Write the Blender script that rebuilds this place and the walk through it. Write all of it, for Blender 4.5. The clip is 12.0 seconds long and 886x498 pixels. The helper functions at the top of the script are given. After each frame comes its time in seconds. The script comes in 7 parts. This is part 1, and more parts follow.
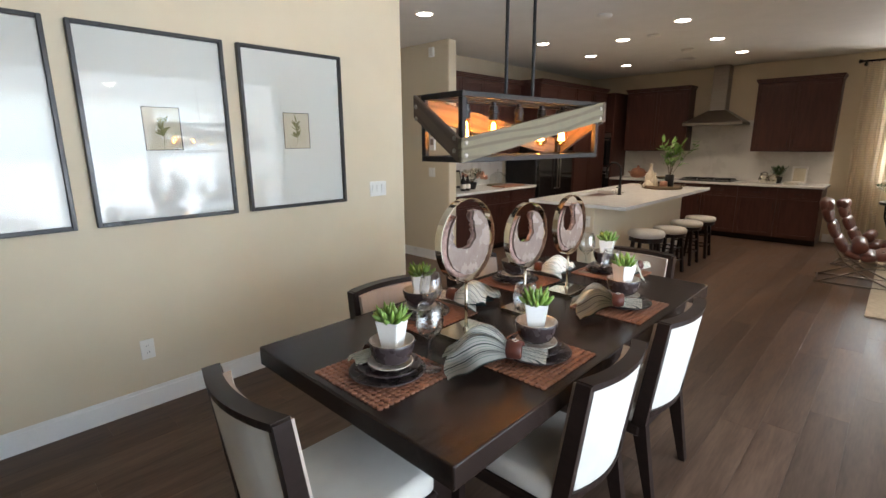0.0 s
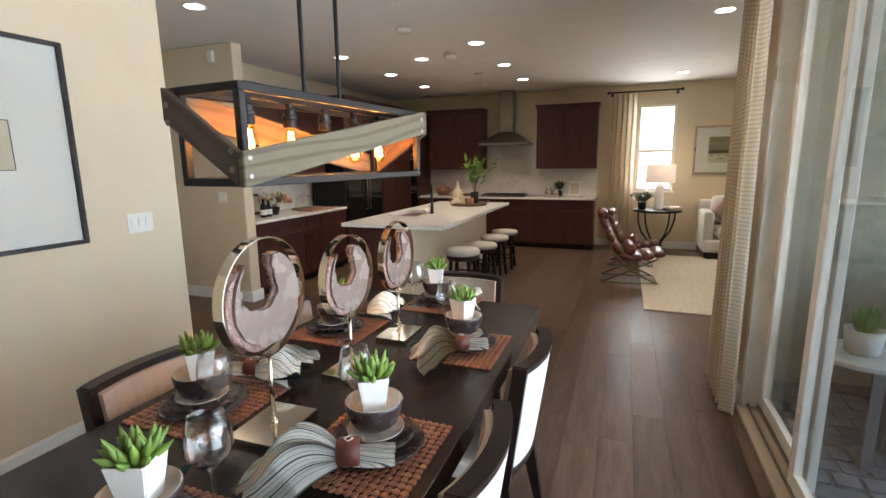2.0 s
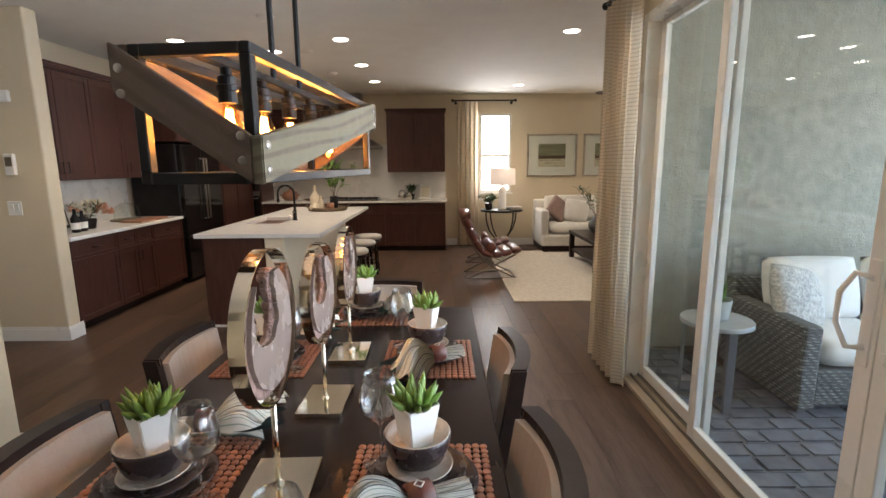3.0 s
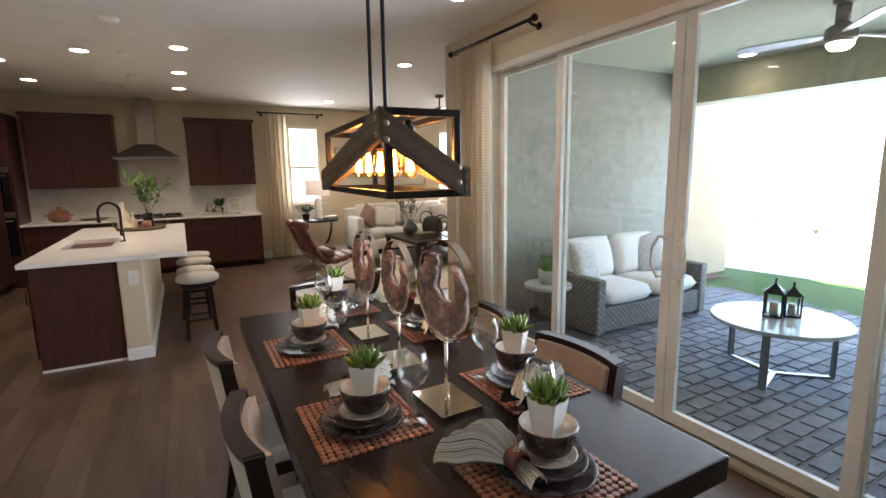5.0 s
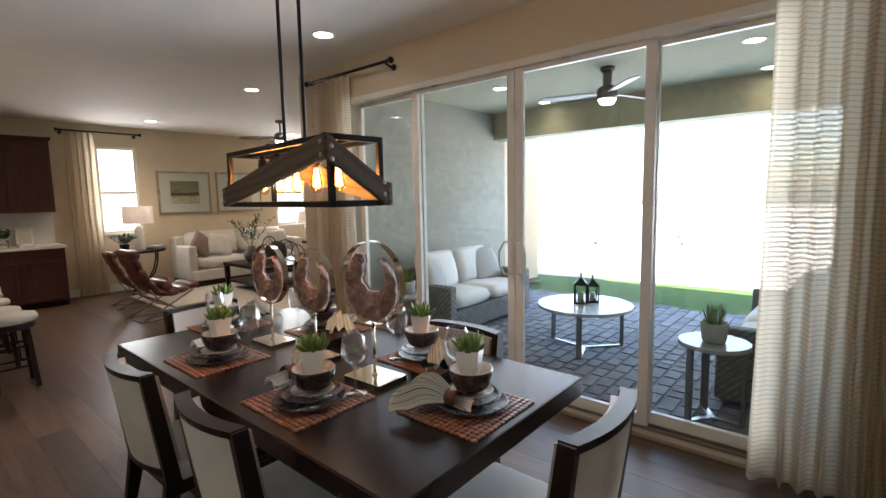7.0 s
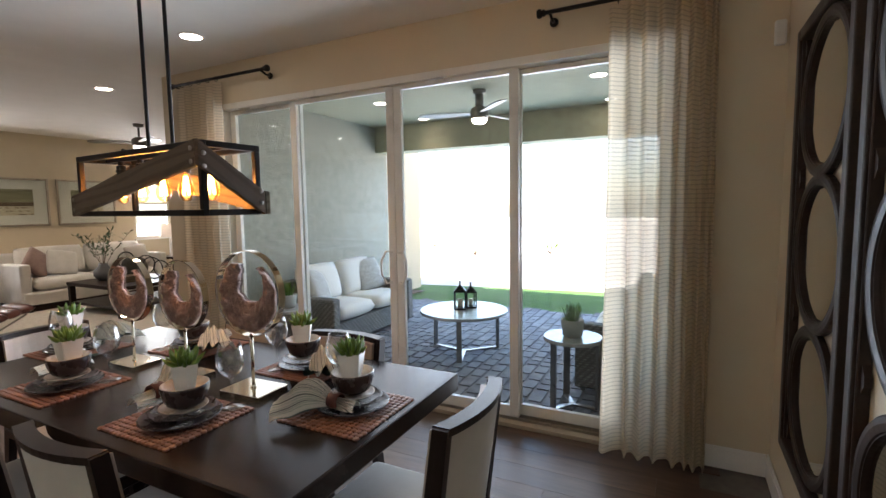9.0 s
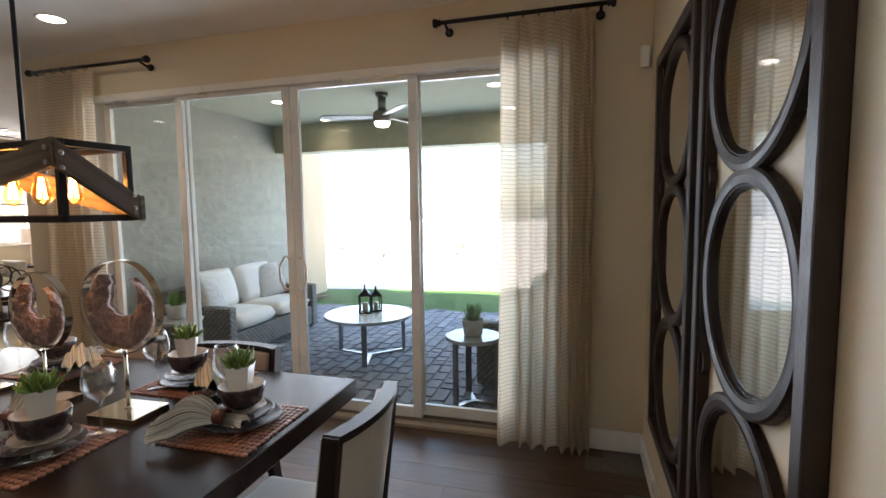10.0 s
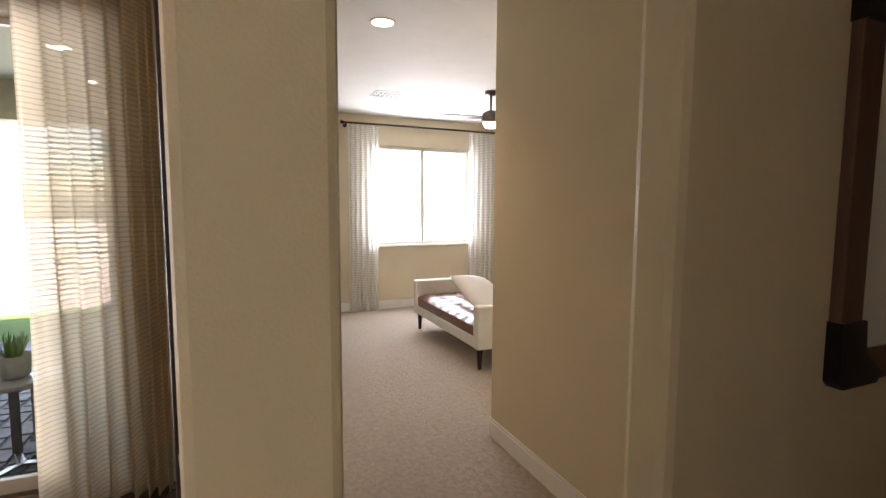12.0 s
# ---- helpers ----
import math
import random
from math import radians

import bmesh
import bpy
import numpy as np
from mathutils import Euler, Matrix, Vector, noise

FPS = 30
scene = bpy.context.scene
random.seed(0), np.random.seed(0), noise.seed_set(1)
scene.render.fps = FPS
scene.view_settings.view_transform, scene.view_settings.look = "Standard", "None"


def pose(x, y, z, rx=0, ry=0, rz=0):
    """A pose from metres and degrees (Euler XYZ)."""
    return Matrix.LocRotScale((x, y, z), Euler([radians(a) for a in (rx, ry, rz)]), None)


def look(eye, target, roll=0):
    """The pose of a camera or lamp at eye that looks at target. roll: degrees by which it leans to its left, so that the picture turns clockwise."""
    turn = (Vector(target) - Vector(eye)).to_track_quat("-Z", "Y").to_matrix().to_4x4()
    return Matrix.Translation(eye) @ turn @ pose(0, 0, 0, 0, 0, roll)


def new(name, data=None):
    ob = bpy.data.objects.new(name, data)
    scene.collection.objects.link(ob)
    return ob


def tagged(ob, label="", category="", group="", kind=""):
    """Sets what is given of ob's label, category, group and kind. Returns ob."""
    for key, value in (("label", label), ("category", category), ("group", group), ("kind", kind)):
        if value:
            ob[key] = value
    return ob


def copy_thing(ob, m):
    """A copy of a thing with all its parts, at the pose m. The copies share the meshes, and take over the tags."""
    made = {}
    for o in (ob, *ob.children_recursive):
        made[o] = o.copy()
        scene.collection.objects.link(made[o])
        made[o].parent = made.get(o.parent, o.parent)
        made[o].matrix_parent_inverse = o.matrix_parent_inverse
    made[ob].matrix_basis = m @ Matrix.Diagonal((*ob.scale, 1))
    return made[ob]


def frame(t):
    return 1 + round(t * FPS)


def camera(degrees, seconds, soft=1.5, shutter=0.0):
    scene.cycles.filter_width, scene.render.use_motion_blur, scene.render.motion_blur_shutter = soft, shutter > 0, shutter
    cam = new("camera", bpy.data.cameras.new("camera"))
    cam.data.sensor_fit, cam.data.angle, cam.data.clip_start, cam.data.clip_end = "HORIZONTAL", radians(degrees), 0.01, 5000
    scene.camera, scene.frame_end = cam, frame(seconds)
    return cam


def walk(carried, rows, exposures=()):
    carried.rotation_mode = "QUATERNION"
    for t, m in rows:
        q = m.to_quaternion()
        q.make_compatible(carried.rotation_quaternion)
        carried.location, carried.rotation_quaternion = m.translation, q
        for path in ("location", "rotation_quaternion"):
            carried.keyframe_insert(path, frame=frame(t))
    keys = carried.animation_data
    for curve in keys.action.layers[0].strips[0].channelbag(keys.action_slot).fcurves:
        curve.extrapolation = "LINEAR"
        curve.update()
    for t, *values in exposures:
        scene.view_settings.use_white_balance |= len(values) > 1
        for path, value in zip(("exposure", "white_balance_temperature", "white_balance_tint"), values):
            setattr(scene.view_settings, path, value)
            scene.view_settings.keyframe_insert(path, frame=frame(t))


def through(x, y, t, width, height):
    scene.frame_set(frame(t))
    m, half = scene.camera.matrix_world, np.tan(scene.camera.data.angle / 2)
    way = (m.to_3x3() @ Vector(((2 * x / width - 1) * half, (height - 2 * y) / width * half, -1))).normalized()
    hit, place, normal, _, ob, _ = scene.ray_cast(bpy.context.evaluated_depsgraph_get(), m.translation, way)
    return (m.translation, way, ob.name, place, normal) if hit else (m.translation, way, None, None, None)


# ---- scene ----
cam = camera(86, 12.0)
PATH = [
    (0, (1.063, 0.815, 1.527), (-0.289, 2.224, 1.092), -0.35),
    (0.5, (1.055, 0.848, 1.529), (-0.256, 2.302, 1.122), -0.51),
    (1, (0.998, 0.935, 1.523), (-0.215, 2.476, 1.134), -0.58),
    (1.5, (0.905, 1.159, 1.51), (-0.109, 2.84, 1.128), -0.77),
    (2, (0.769, 1.209, 1.512), (0.062, 3.045, 1.151), -0.74),
    (2.5, (0.486, 1.19, 1.536), (0.189, 3.136, 1.185), 0.06),
    (3, (0.223, 1.243, 1.488), (0.223, 3.213, 1.14), -0.46),
    (5, (-0.886, 0.892, 1.531), (0.058, 2.626, 1.211), -0.84),
    (5.5, (-1.166, 0.869, 1.522), (-0.039, 2.495, 1.23), -0.86),
    (6, (-1.349, 0.862, 1.517), (-0.049, 2.358, 1.25), -1.15),
    (6.5, (-1.384, 0.811, 1.497), (0.04, 2.195, 1.256), -1.11),
    (8.5, (-1.435, 0.761, 1.478), (0.271, 1.787, 1.289), -1.26),
    (9, (-1.458, 0.715, 1.473), (0.322, 1.61, 1.297), -0.86),
    (9.5, (-1.473, 0.722, 1.488), (0.374, 1.47, 1.314), -0.65),
    (10, (-1.458, 0.652, 1.487), (0.459, 1.196, 1.313), -0.73),
    (10.5, (-1.446, 0.562, 1.487), (0.543, 0.687, 1.321), -0.24),
    (11, (-1.42, 0.434, 1.488), (0.545, 0.101, 1.322), -0.3),
    (11.5, (-1.409, 0.316, 1.485), (0.485, -0.306, 1.315), -0.09),
    (12, (-1.324, 0.208, 1.484), (0.508, -0.575, 1.305), 0.27),
]
walk(cam, [(t, look(eye, target, roll)) for t, eye, target, roll in PATH], [(0, 2.84, 6600, 15), (1.5, 2.92, 6600, 15), (3, 3.0, 6550, 16), (5, 2.98, 6500, 17), (6.5, 2.66, 6550, 18), (8.5, 2.66, 6550, 18), (9.5, 2.64, 6500, 18), (10.5, 2.58, 6900, 20), (11, 2.78, 7000, 22), (12, 2.9, 7800, 26)])

# ---- daylight and lamps ----
CEIL = 2.74
world = bpy.data.worlds.new("world")
scene.world = world
world.use_nodes = True
sky = world.node_tree.nodes.new("ShaderNodeTexSky")
sky.sky_type, sky.sun_disc = "NISHITA", False
sky.sun_elevation, sky.sun_rotation = radians(58), radians(-60)
sky.air_density, sky.dust_density = 1.0, 1.5
world.node_tree.links.new(sky.outputs[0], world.node_tree.nodes["Background"].inputs[0])
world.node_tree.nodes["Background"].inputs[1].default_value = 0.15


def lamp(name, kind, energy, color, m, **settings):
    data = bpy.data.lights.new(name, kind)
    data.energy, data.color = energy, color
    ob = new(name, data)
    ob.matrix_world = m
    return ob


sun = lamp("sun", "SUN", 4.6, (1.0, 0.95, 0.87), look((-6, 3.5, 11), (0, 0, 0)))
sun.data.angle = radians(0.5)


def window_lamp(centre, target, width, height, energy, color=(0.93, 0.97, 1.0)):
    ob = lamp("window_light", "AREA", energy, color, look(centre, target))
    ob.data.shape, ob.data.size, ob.data.size_y = "RECTANGLE", width, height
    return ob


# sky light that enters through the glass doors and the windows
window_lamp((1.475, 2.60, 1.25), (0, 2.60, 1.25), 3.1, 2.1, 7.0, (0.76, 0.89, 1.0)).data.spread = radians(125)
window_lamp((5.25, 2.65, 1.15), (0, 2.65, 0.9), 4.2, 2.0, 21, (0.40, 0.65, 1.0))
window_lamp((1.2, 10.3, 1.7), (1.2, 0, 1.2), 0.56, 1.3, 5.5)
window_lamp((4.42, 10.3, 1.7), (4.42, 0, 1.2), 0.7, 1.3, 8)
window_lamp((5.27, -2.28, 1.63), (0, -2.28, 1.4), 1.4, 1.3, 17, (0.62, 0.80, 1.0))

# ---- materials ----
def mat(name, color, rough=0.5, metal=0.0, dark=None, scale=8.0, fine=120.0, bump=0.05, stretch=(1, 1, 1), vary=0.0, contrast=0.5, sheen=0.0, spec=0.5, coat=0.0, rough_vary=0.08):
    """A surface with two scales of variation in colour, gloss and relief; vary: by piece."""
    m = bpy.data.materials.new(name)
    m.use_nodes = True
    nt = m.node_tree
    n, l = nt.nodes, nt.links
    b = n["Principled BSDF"]
    b.inputs["Metallic"].default_value = metal
    b.inputs["Specular IOR Level"].default_value = spec
    b.inputs["Sheen Weight"].default_value = sheen
    b.inputs["Coat Weight"].default_value = coat
    dark = dark or tuple(c * 0.78 for c in color)
    co = n.new("ShaderNodeTexCoord")
    mp = n.new("ShaderNodeMapping")
    mp.inputs["Scale"].default_value = stretch
    l.new(co.outputs["Object"], mp.inputs[0])
    if vary:
        info = n.new("ShaderNodeObjectInfo")
        mul = n.new("ShaderNodeMath")
        mul.operation, mul.inputs[1].default_value = "MULTIPLY", 37.0
        l.new(info.outputs["Random"], mul.inputs[0])
        l.new(mul.outputs[0], mp.inputs["Location"])
    big, small = n.new("ShaderNodeTexNoise"), n.new("ShaderNodeTexNoise")
    for node, s, d in ((big, scale, 4), (small, fine, 3)):
        node.inputs["Scale"].default_value, node.inputs["Detail"].default_value = s, d
        l.new(mp.outputs[0], node.inputs["Vector"])
    add = n.new("ShaderNodeMath")
    add.operation = "MULTIPLY_ADD"
    l.new(small.outputs["Fac"], add.inputs[0])
    add.inputs[1].default_value = 0.45
    l.new(big.outputs["Fac"], add.inputs[2])
    ramp = n.new("ShaderNodeValToRGB")
    ramp.color_ramp.elements[0].position, ramp.color_ramp.elements[1].position = 0.72 - contrast * 0.35, 0.72 + contrast * 0.35
    ramp.color_ramp.elements[0].color, ramp.color_ramp.elements[1].color = (*dark, 1), (*color, 1)
    l.new(add.outputs[0], ramp.inputs[0])
    out = ramp.outputs[0]
    if vary:
        hsv = n.new("ShaderNodeHueSaturation")
        rng = n.new("ShaderNodeMapRange")
        rng.inputs["To Min"].default_value, rng.inputs["To Max"].default_value = 1 - vary, 1 + vary
        l.new(info.outputs["Random"], rng.inputs[0])
        l.new(rng.outputs[0], hsv.inputs["Value"])
        l.new(out, hsv.inputs["Color"])
        out = hsv.outputs[0]
    l.new(out, b.inputs["Base Color"])
    rr = n.new("ShaderNodeMapRange")
    rr.inputs["From Min"].default_value, rr.inputs["From Max"].default_value = 0.3, 0.7
    rr.inputs["To Min"].default_value, rr.inputs["To Max"].default_value = max(0.02, rough - rough_vary), min(1, rough + rough_vary)
    l.new(big.outputs["Fac"], rr.inputs[0])
    l.new(rr.outputs[0], b.inputs["Roughness"])
    if bump:
        bp = n.new("ShaderNodeBump")
        bp.inputs["Strength"].default_value, bp.inputs["Distance"].default_value = 1.0, bump * 0.01
        l.new(add.outputs[0], bp.inputs["Height"])
        l.new(bp.outputs[0], b.inputs["Normal"])
    return m


def glass(name, color=(1, 1, 1), ior=1.45, rough=0.0):
    m = bpy.data.materials.new(name)
    m.use_nodes = True
    b = m.node_tree.nodes["Principled BSDF"]
    b.inputs["Base Color"].default_value = (*color, 1)
    b.inputs["Transmission Weight"].default_value = 1.0
    b.inputs["Roughness"].default_value = rough
    b.inputs["IOR"].default_value = ior
    return m


def pane(name, tint=(0.95, 0.96, 0.93), gloss=0.035, power=4.0):
    """Thin window glass: clear, with a reflection that grows at a slant."""
    m = bpy.data.materials.new(name)
    m.use_nodes = True
    nt = m.node_tree
    n, l = nt.nodes, nt.links
    n.remove(n["Principled BSDF"])
    clear, shine, mix, fres = n.new("ShaderNodeBsdfTransparent"), n.new("ShaderNodeBsdfGlossy"), n.new("ShaderNodeMixShader"), n.new("ShaderNodeLayerWeight")
    steep, level = n.new("ShaderNodeMath"), n.new("ShaderNodeMath")
    steep.operation, steep.inputs[1].default_value = "POWER", power
    level.operation, level.inputs[1].default_value, level.inputs[2].default_value = "MULTIPLY_ADD", 0.8, gloss
    l.new(fres.outputs["Facing"], steep.inputs[0])
    l.new(steep.outputs[0], level.inputs[0])
    clear.inputs[0].default_value = (*tint, 1)
    shine.inputs["Roughness"].default_value = 0.01
    fres.inputs["Blend"].default_value = 0.5
    l.new(level.outputs[0], mix.inputs[0])
    l.new(clear.outputs[0], mix.inputs[1])
    l.new(shine.outputs[0], mix.inputs[2])
    l.new(mix.outputs[0], n["Material Output"].inputs[0])
    return m


def glow(name, color, strength):
    m = bpy.data.materials.new(name)
    m.use_nodes = True
    b = m.node_tree.nodes["Principled BSDF"]
    b.inputs["Base Color"].default_value = (0.8, 0.8, 0.78, 1)
    b.inputs["Emission Color"].default_value = (*color, 1)
    b.inputs["Emission Strength"].default_value = strength
    return m


def sheer(name, color, through, slub=0.7, weave=320.0):
    """Thin woven cloth that lets some light through, with slubs across it."""
    m = mat(name, color, 0.9, scale=6, fine=weave, bump=0.25, stretch=(0.4, 0.4, 1.6), sheen=0.2, contrast=0.9)
    nt = m.node_tree
    n, l = nt.nodes, nt.links
    b = n["Principled BSDF"]
    trans, mix, mix2, clear = n.new("ShaderNodeBsdfTranslucent"), n.new("ShaderNodeMixShader"), n.new("ShaderNodeMixShader"), n.new("ShaderNodeBsdfTransparent")
    wave = n.new("ShaderNodeTexWave")
    wave.bands_direction = "Z"
    wave.inputs["Scale"].default_value, wave.inputs["Distortion"].default_value, wave.inputs["Detail"].default_value = 13.0, 1.2, 2.0
    wave.inputs["Detail Scale"].default_value = 3.0
    co = n.new("ShaderNodeTexCoord")
    l.new(co.outputs["Object"], wave.inputs[0])
    rng = n.new("ShaderNodeMapRange")
    rng.inputs["From Min"].default_value = 0.35
    rng.inputs["To Min"].default_value, rng.inputs["To Max"].default_value = through * 0.25, through * 1.6
    l.new(wave.outputs["Fac"], rng.inputs[0])
    # thicker, darker yarns running across the cloth
    yarn = n.new("ShaderNodeValToRGB")
    yarn.color_ramp.elements[0].position, yarn.color_ramp.elements[1].position = 0.12, 0.55
    yarn.color_ramp.elements[0].color = (*(c * slub for c in color), 1)
    yarn.color_ramp.elements[1].color = (*color, 1)
    l.new(wave.outputs["Fac"], yarn.inputs[0])
    l.new(yarn.outputs[0], trans.inputs[0])
    l.new(yarn.outputs[0], b.inputs["Base Color"])
    mix.inputs[0].default_value = 0.58
    l.new(b.outputs[0], mix.inputs[1])
    l.new(trans.outputs[0], mix.inputs[2])
    l.new(rng.outputs[0], mix2.inputs[0])
    l.new(mix.outputs[0], mix2.inputs[1])
    l.new(clear.outputs[0], mix2.inputs[2])
    l.new(mix2.outputs[0], n["Material Output"].inputs[0])
    return m


M_WALL = mat("wall_paint", (0.665, 0.565, 0.405), 0.6, dark=(0.635, 0.535, 0.38), scale=3, fine=260, bump=0.12)
M_CEIL = mat("ceiling_paint", (0.78, 0.75, 0.69), 0.8, dark=(0.74, 0.71, 0.65), scale=4, fine=180, bump=0.2)
M_TRIM = mat("white_trim", (0.82, 0.80, 0.76), 0.35, dark=(0.78, 0.76, 0.72), scale=5, fine=90, bump=0.02)
M_VINYL = mat("white_vinyl", (0.80, 0.77, 0.70), 0.32, dark=(0.76, 0.73, 0.66), scale=4, fine=60, bump=0.01)
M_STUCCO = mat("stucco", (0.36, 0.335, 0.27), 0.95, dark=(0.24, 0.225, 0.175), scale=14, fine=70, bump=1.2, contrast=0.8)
M_PORCH = mat("porch_plaster", (0.42, 0.40, 0.28), 0.95, dark=(0.33, 0.315, 0.22), scale=10, fine=60, bump=0.8)
M_PLANK = mat("wood_plank", (0.142, 0.088, 0.060), 0.37, dark=(0.055, 0.033, 0.023), scale=2.2, fine=11, bump=0.012, stretch=(8, 0.8, 8), vary=0.22, contrast=0.82, rough_vary=0.06, spec=0.22)
M_CARPET = mat("carpet", (0.46, 0.37, 0.28), 1.0, dark=(0.33, 0.26, 0.195), scale=30, fine=500, bump=1.0, sheen=0.3)
M_PAVER = mat("paver", (0.19, 0.19, 0.205), 0.8, dark=(0.11, 0.11, 0.12), scale=12, fine=120, bump=0.6, vary=0.2)
M_SAND = mat("joint_sand", (0.16, 0.14, 0.12), 1.0, scale=20, fine=200, bump=0.3)
M_GRASS = mat("lawn_grass", (0.10, 0.22, 0.05), 0.9, dark=(0.055, 0.13, 0.025), scale=9, fine=240, bump=2.0)
M_GRAVEL = mat("pale_gravel", (0.68, 0.65, 0.60), 1.0, dark=(0.52, 0.49, 0.45), scale=9, fine=160, bump=1.0)
M_PANE = pane("window_glass")
M_CAB = mat("dark_cherry_wood", (0.088, 0.036, 0.027), 0.36, dark=(0.050, 0.020, 0.015), spec=0.25, scale=5, fine=60, bump=0.06, stretch=(6, 6, 0.8), contrast=0.9)
M_QUARTZ = mat("white_quartz", (0.80, 0.78, 0.74), 0.16, dark=(0.785, 0.765, 0.725), scale=14, fine=160, bump=0.0, rough_vary=0.02)
M_TILE = mat("white_backsplash", (0.74, 0.71, 0.66), 0.3, dark=(0.70, 0.67, 0.62), scale=6, fine=90, bump=0.02)
M_STEEL = mat("brushed_steel", (0.34, 0.30, 0.265), 0.36, 1.0, dark=(0.28, 0.25, 0.22), scale=6, fine=200, bump=0.02, stretch=(1, 1, 12))
M_CHROME = mat("chrome", (0.86, 0.84, 0.80), 0.06, 1.0, dark=(0.8, 0.78, 0.74), scale=4, fine=60, bump=0.0, rough_vary=0.03)
M_BLACK = mat("black_metal", (0.022, 0.019, 0.018), 0.42, 0.6, dark=(0.014, 0.012, 0.011), scale=8, fine=100, bump=0.02)
M_ESPRESSO = mat("espresso_wood", (0.026, 0.015, 0.012), 0.33, dark=(0.016, 0.010, 0.008), scale=5, fine=60, bump=0.03, stretch=(7, 0.8, 7), contrast=0.9, spec=0.2, rough_vary=0.03)
M_TABLE = mat("dark_table_wood", (0.022, 0.0135, 0.0105), 0.25, dark=(0.016, 0.010, 0.008), scale=3, fine=70, bump=0.015, stretch=(10, 0.8, 10), contrast=0.9, rough_vary=0.02, spec=0.2)
M_CREAM = mat("cream_fabric", (0.56, 0.52, 0.455), 0.95, dark=(0.50, 0.46, 0.40), scale=8, fine=420, bump=0.25, sheen=0.2)
M_TAN = mat("tan_leather", (0.47, 0.38, 0.31), 0.45, dark=(0.41, 0.325, 0.26), scale=7, fine=160, bump=0.12)

# ---- building helpers ----
def box(bm, x0, y0, z0, x1, y1, z1, bevel=0.0, seg=1):
    made = bmesh.ops.create_cube(bm, size=1.0)["verts"]
    for v in made:
        v.co = Vector((x0 + (v.co.x + 0.5) * (x1 - x0), y0 + (v.co.y + 0.5) * (y1 - y0), z0 + (v.co.z + 0.5) * (z1 - z0)))
    if bevel:
        edges = list({e for v in made for e in v.link_edges})
        made = bmesh.ops.bevel(bm, geom=edges, offset=bevel, segments=seg, affect="EDGES", profile=0.5)["verts"]
    return made


def mesh(name, bm, material, smooth=False):
    bmesh.ops.recalc_face_normals(bm, faces=bm.faces)
    data = bpy.data.meshes.new(name)
    bm.to_mesh(data)
    bm.free()
    if smooth:
        for p in data.polygons:
            p.use_smooth = True
    data.materials.append(material)
    return new(name, data)


def part(name, bm, material, parent=None, label="", smooth=False):
    ob = mesh(name, bm, material, smooth)
    if parent:
        ob.parent = parent
    return tagged(ob, label) if label else ob


def boxes(name, rows, material, parent=None, bevel=0.0, label="", seg=1):
    bm = bmesh.new()
    for r in rows:
        box(bm, *r, bevel=bevel, seg=seg)
    return part(name, bm, material, parent, label)


def thing(name, label, category, m=None, group="", kind=""):
    ob = new(name)
    if m is not None:
        ob.matrix_world = m
    return tagged(ob, label, category, group, kind)


def setting(name, rows, material, label, category="wall", bevel=0.0):
    return tagged(boxes(name, rows, material, bevel=bevel, seg=2), label, category, kind="structure")


# ---- plan ----
XW, XD = -1.985, 1.50               # picture wall, door wall
YB = 10.1                           # far wall of kitchen and living room
YM = 0.26                           # wall with the mirrors
D0, D1, DH = 0.72, 4.42, 2.40       # glass doors: ends and head
YP, XR = 4.97, 4.73                 # stucco patio wall, inner face of the patio beam
KX = -3.715                         # kitchen side wall

setting("floor", [(-6, -6, -0.12, 1.65, 13.5, -0.008), (1.65, YP + 0.2, -0.12, 6.2, 13.5, -0.008)], M_SAND, "grey-brown wood-look plank floor", "floor")
setting("ceiling", [(-6, -6, CEIL, 1.70, 13.5, CEIL + 0.15), (1.70, YP + 0.15, CEIL, 6.3, 13.5, CEIL + 0.15), (1.70, -6, CEIL, 6.3, YM + 0.15, CEIL + 0.15)], M_CEIL, "off-white painted flat ceiling", "ceiling")
setting("wall_pictures", [(XW - 0.14, -2.9, 0, XW, 3.52, CEIL)], M_WALL, "beige painted wall hung with framed prints", bevel=0.012)
setting("wall_doors", [(XD, YM, 0, XD + 0.16, D0, CEIL), (XD, D1, 0, XD + 0.16, YP + 0.2, CEIL), (XD, D0, DH, XD + 0.16, D1, CEIL)], M_WALL, "beige painted wall around the glass doors")
setting("wall_mirrors", [(-0.905, YM - 0.135, 0, XD + 0.16, YM, CEIL)], M_WALL, "beige painted wall with rounded end", bevel=0.012)
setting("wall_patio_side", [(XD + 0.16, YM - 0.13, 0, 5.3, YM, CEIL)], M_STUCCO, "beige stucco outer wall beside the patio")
setting("wall_hall", [(-0.50, -2.9, 0, -0.35, -0.75, CEIL)], M_WALL, "beige painted hall wall with rounded end", bevel=0.03)
setting("wall_bedroom_entry", [(-0.42, -1.38, 0, 1.29, -1.255, CEIL)], M_WALL, "beige painted wall of the bedroom entry")
setting("wall_bedroom_back", [(1.16, -5.2, 0, 1.29, -1.38, CEIL), (1.29, -5.3, 0, 5.45, -5.15, CEIL)], M_WALL, "beige painted bedroom walls")
setting("wall_rear", [(-2.2, -3.05, 0, 1.16, -2.9, CEIL)], M_WALL, "beige painted wall closing the hall")
setting("wall_stub", [(-5.0, 5.22, 0, -3.05, 5.36, CEIL)], M_WALL, "beige painted wall end beside the kitchen", bevel=0.015)
setting("wall_kitchen", [(KX - 0.14, 5.36, 0, KX, YB, CEIL)], M_WALL, "beige painted kitchen side wall")
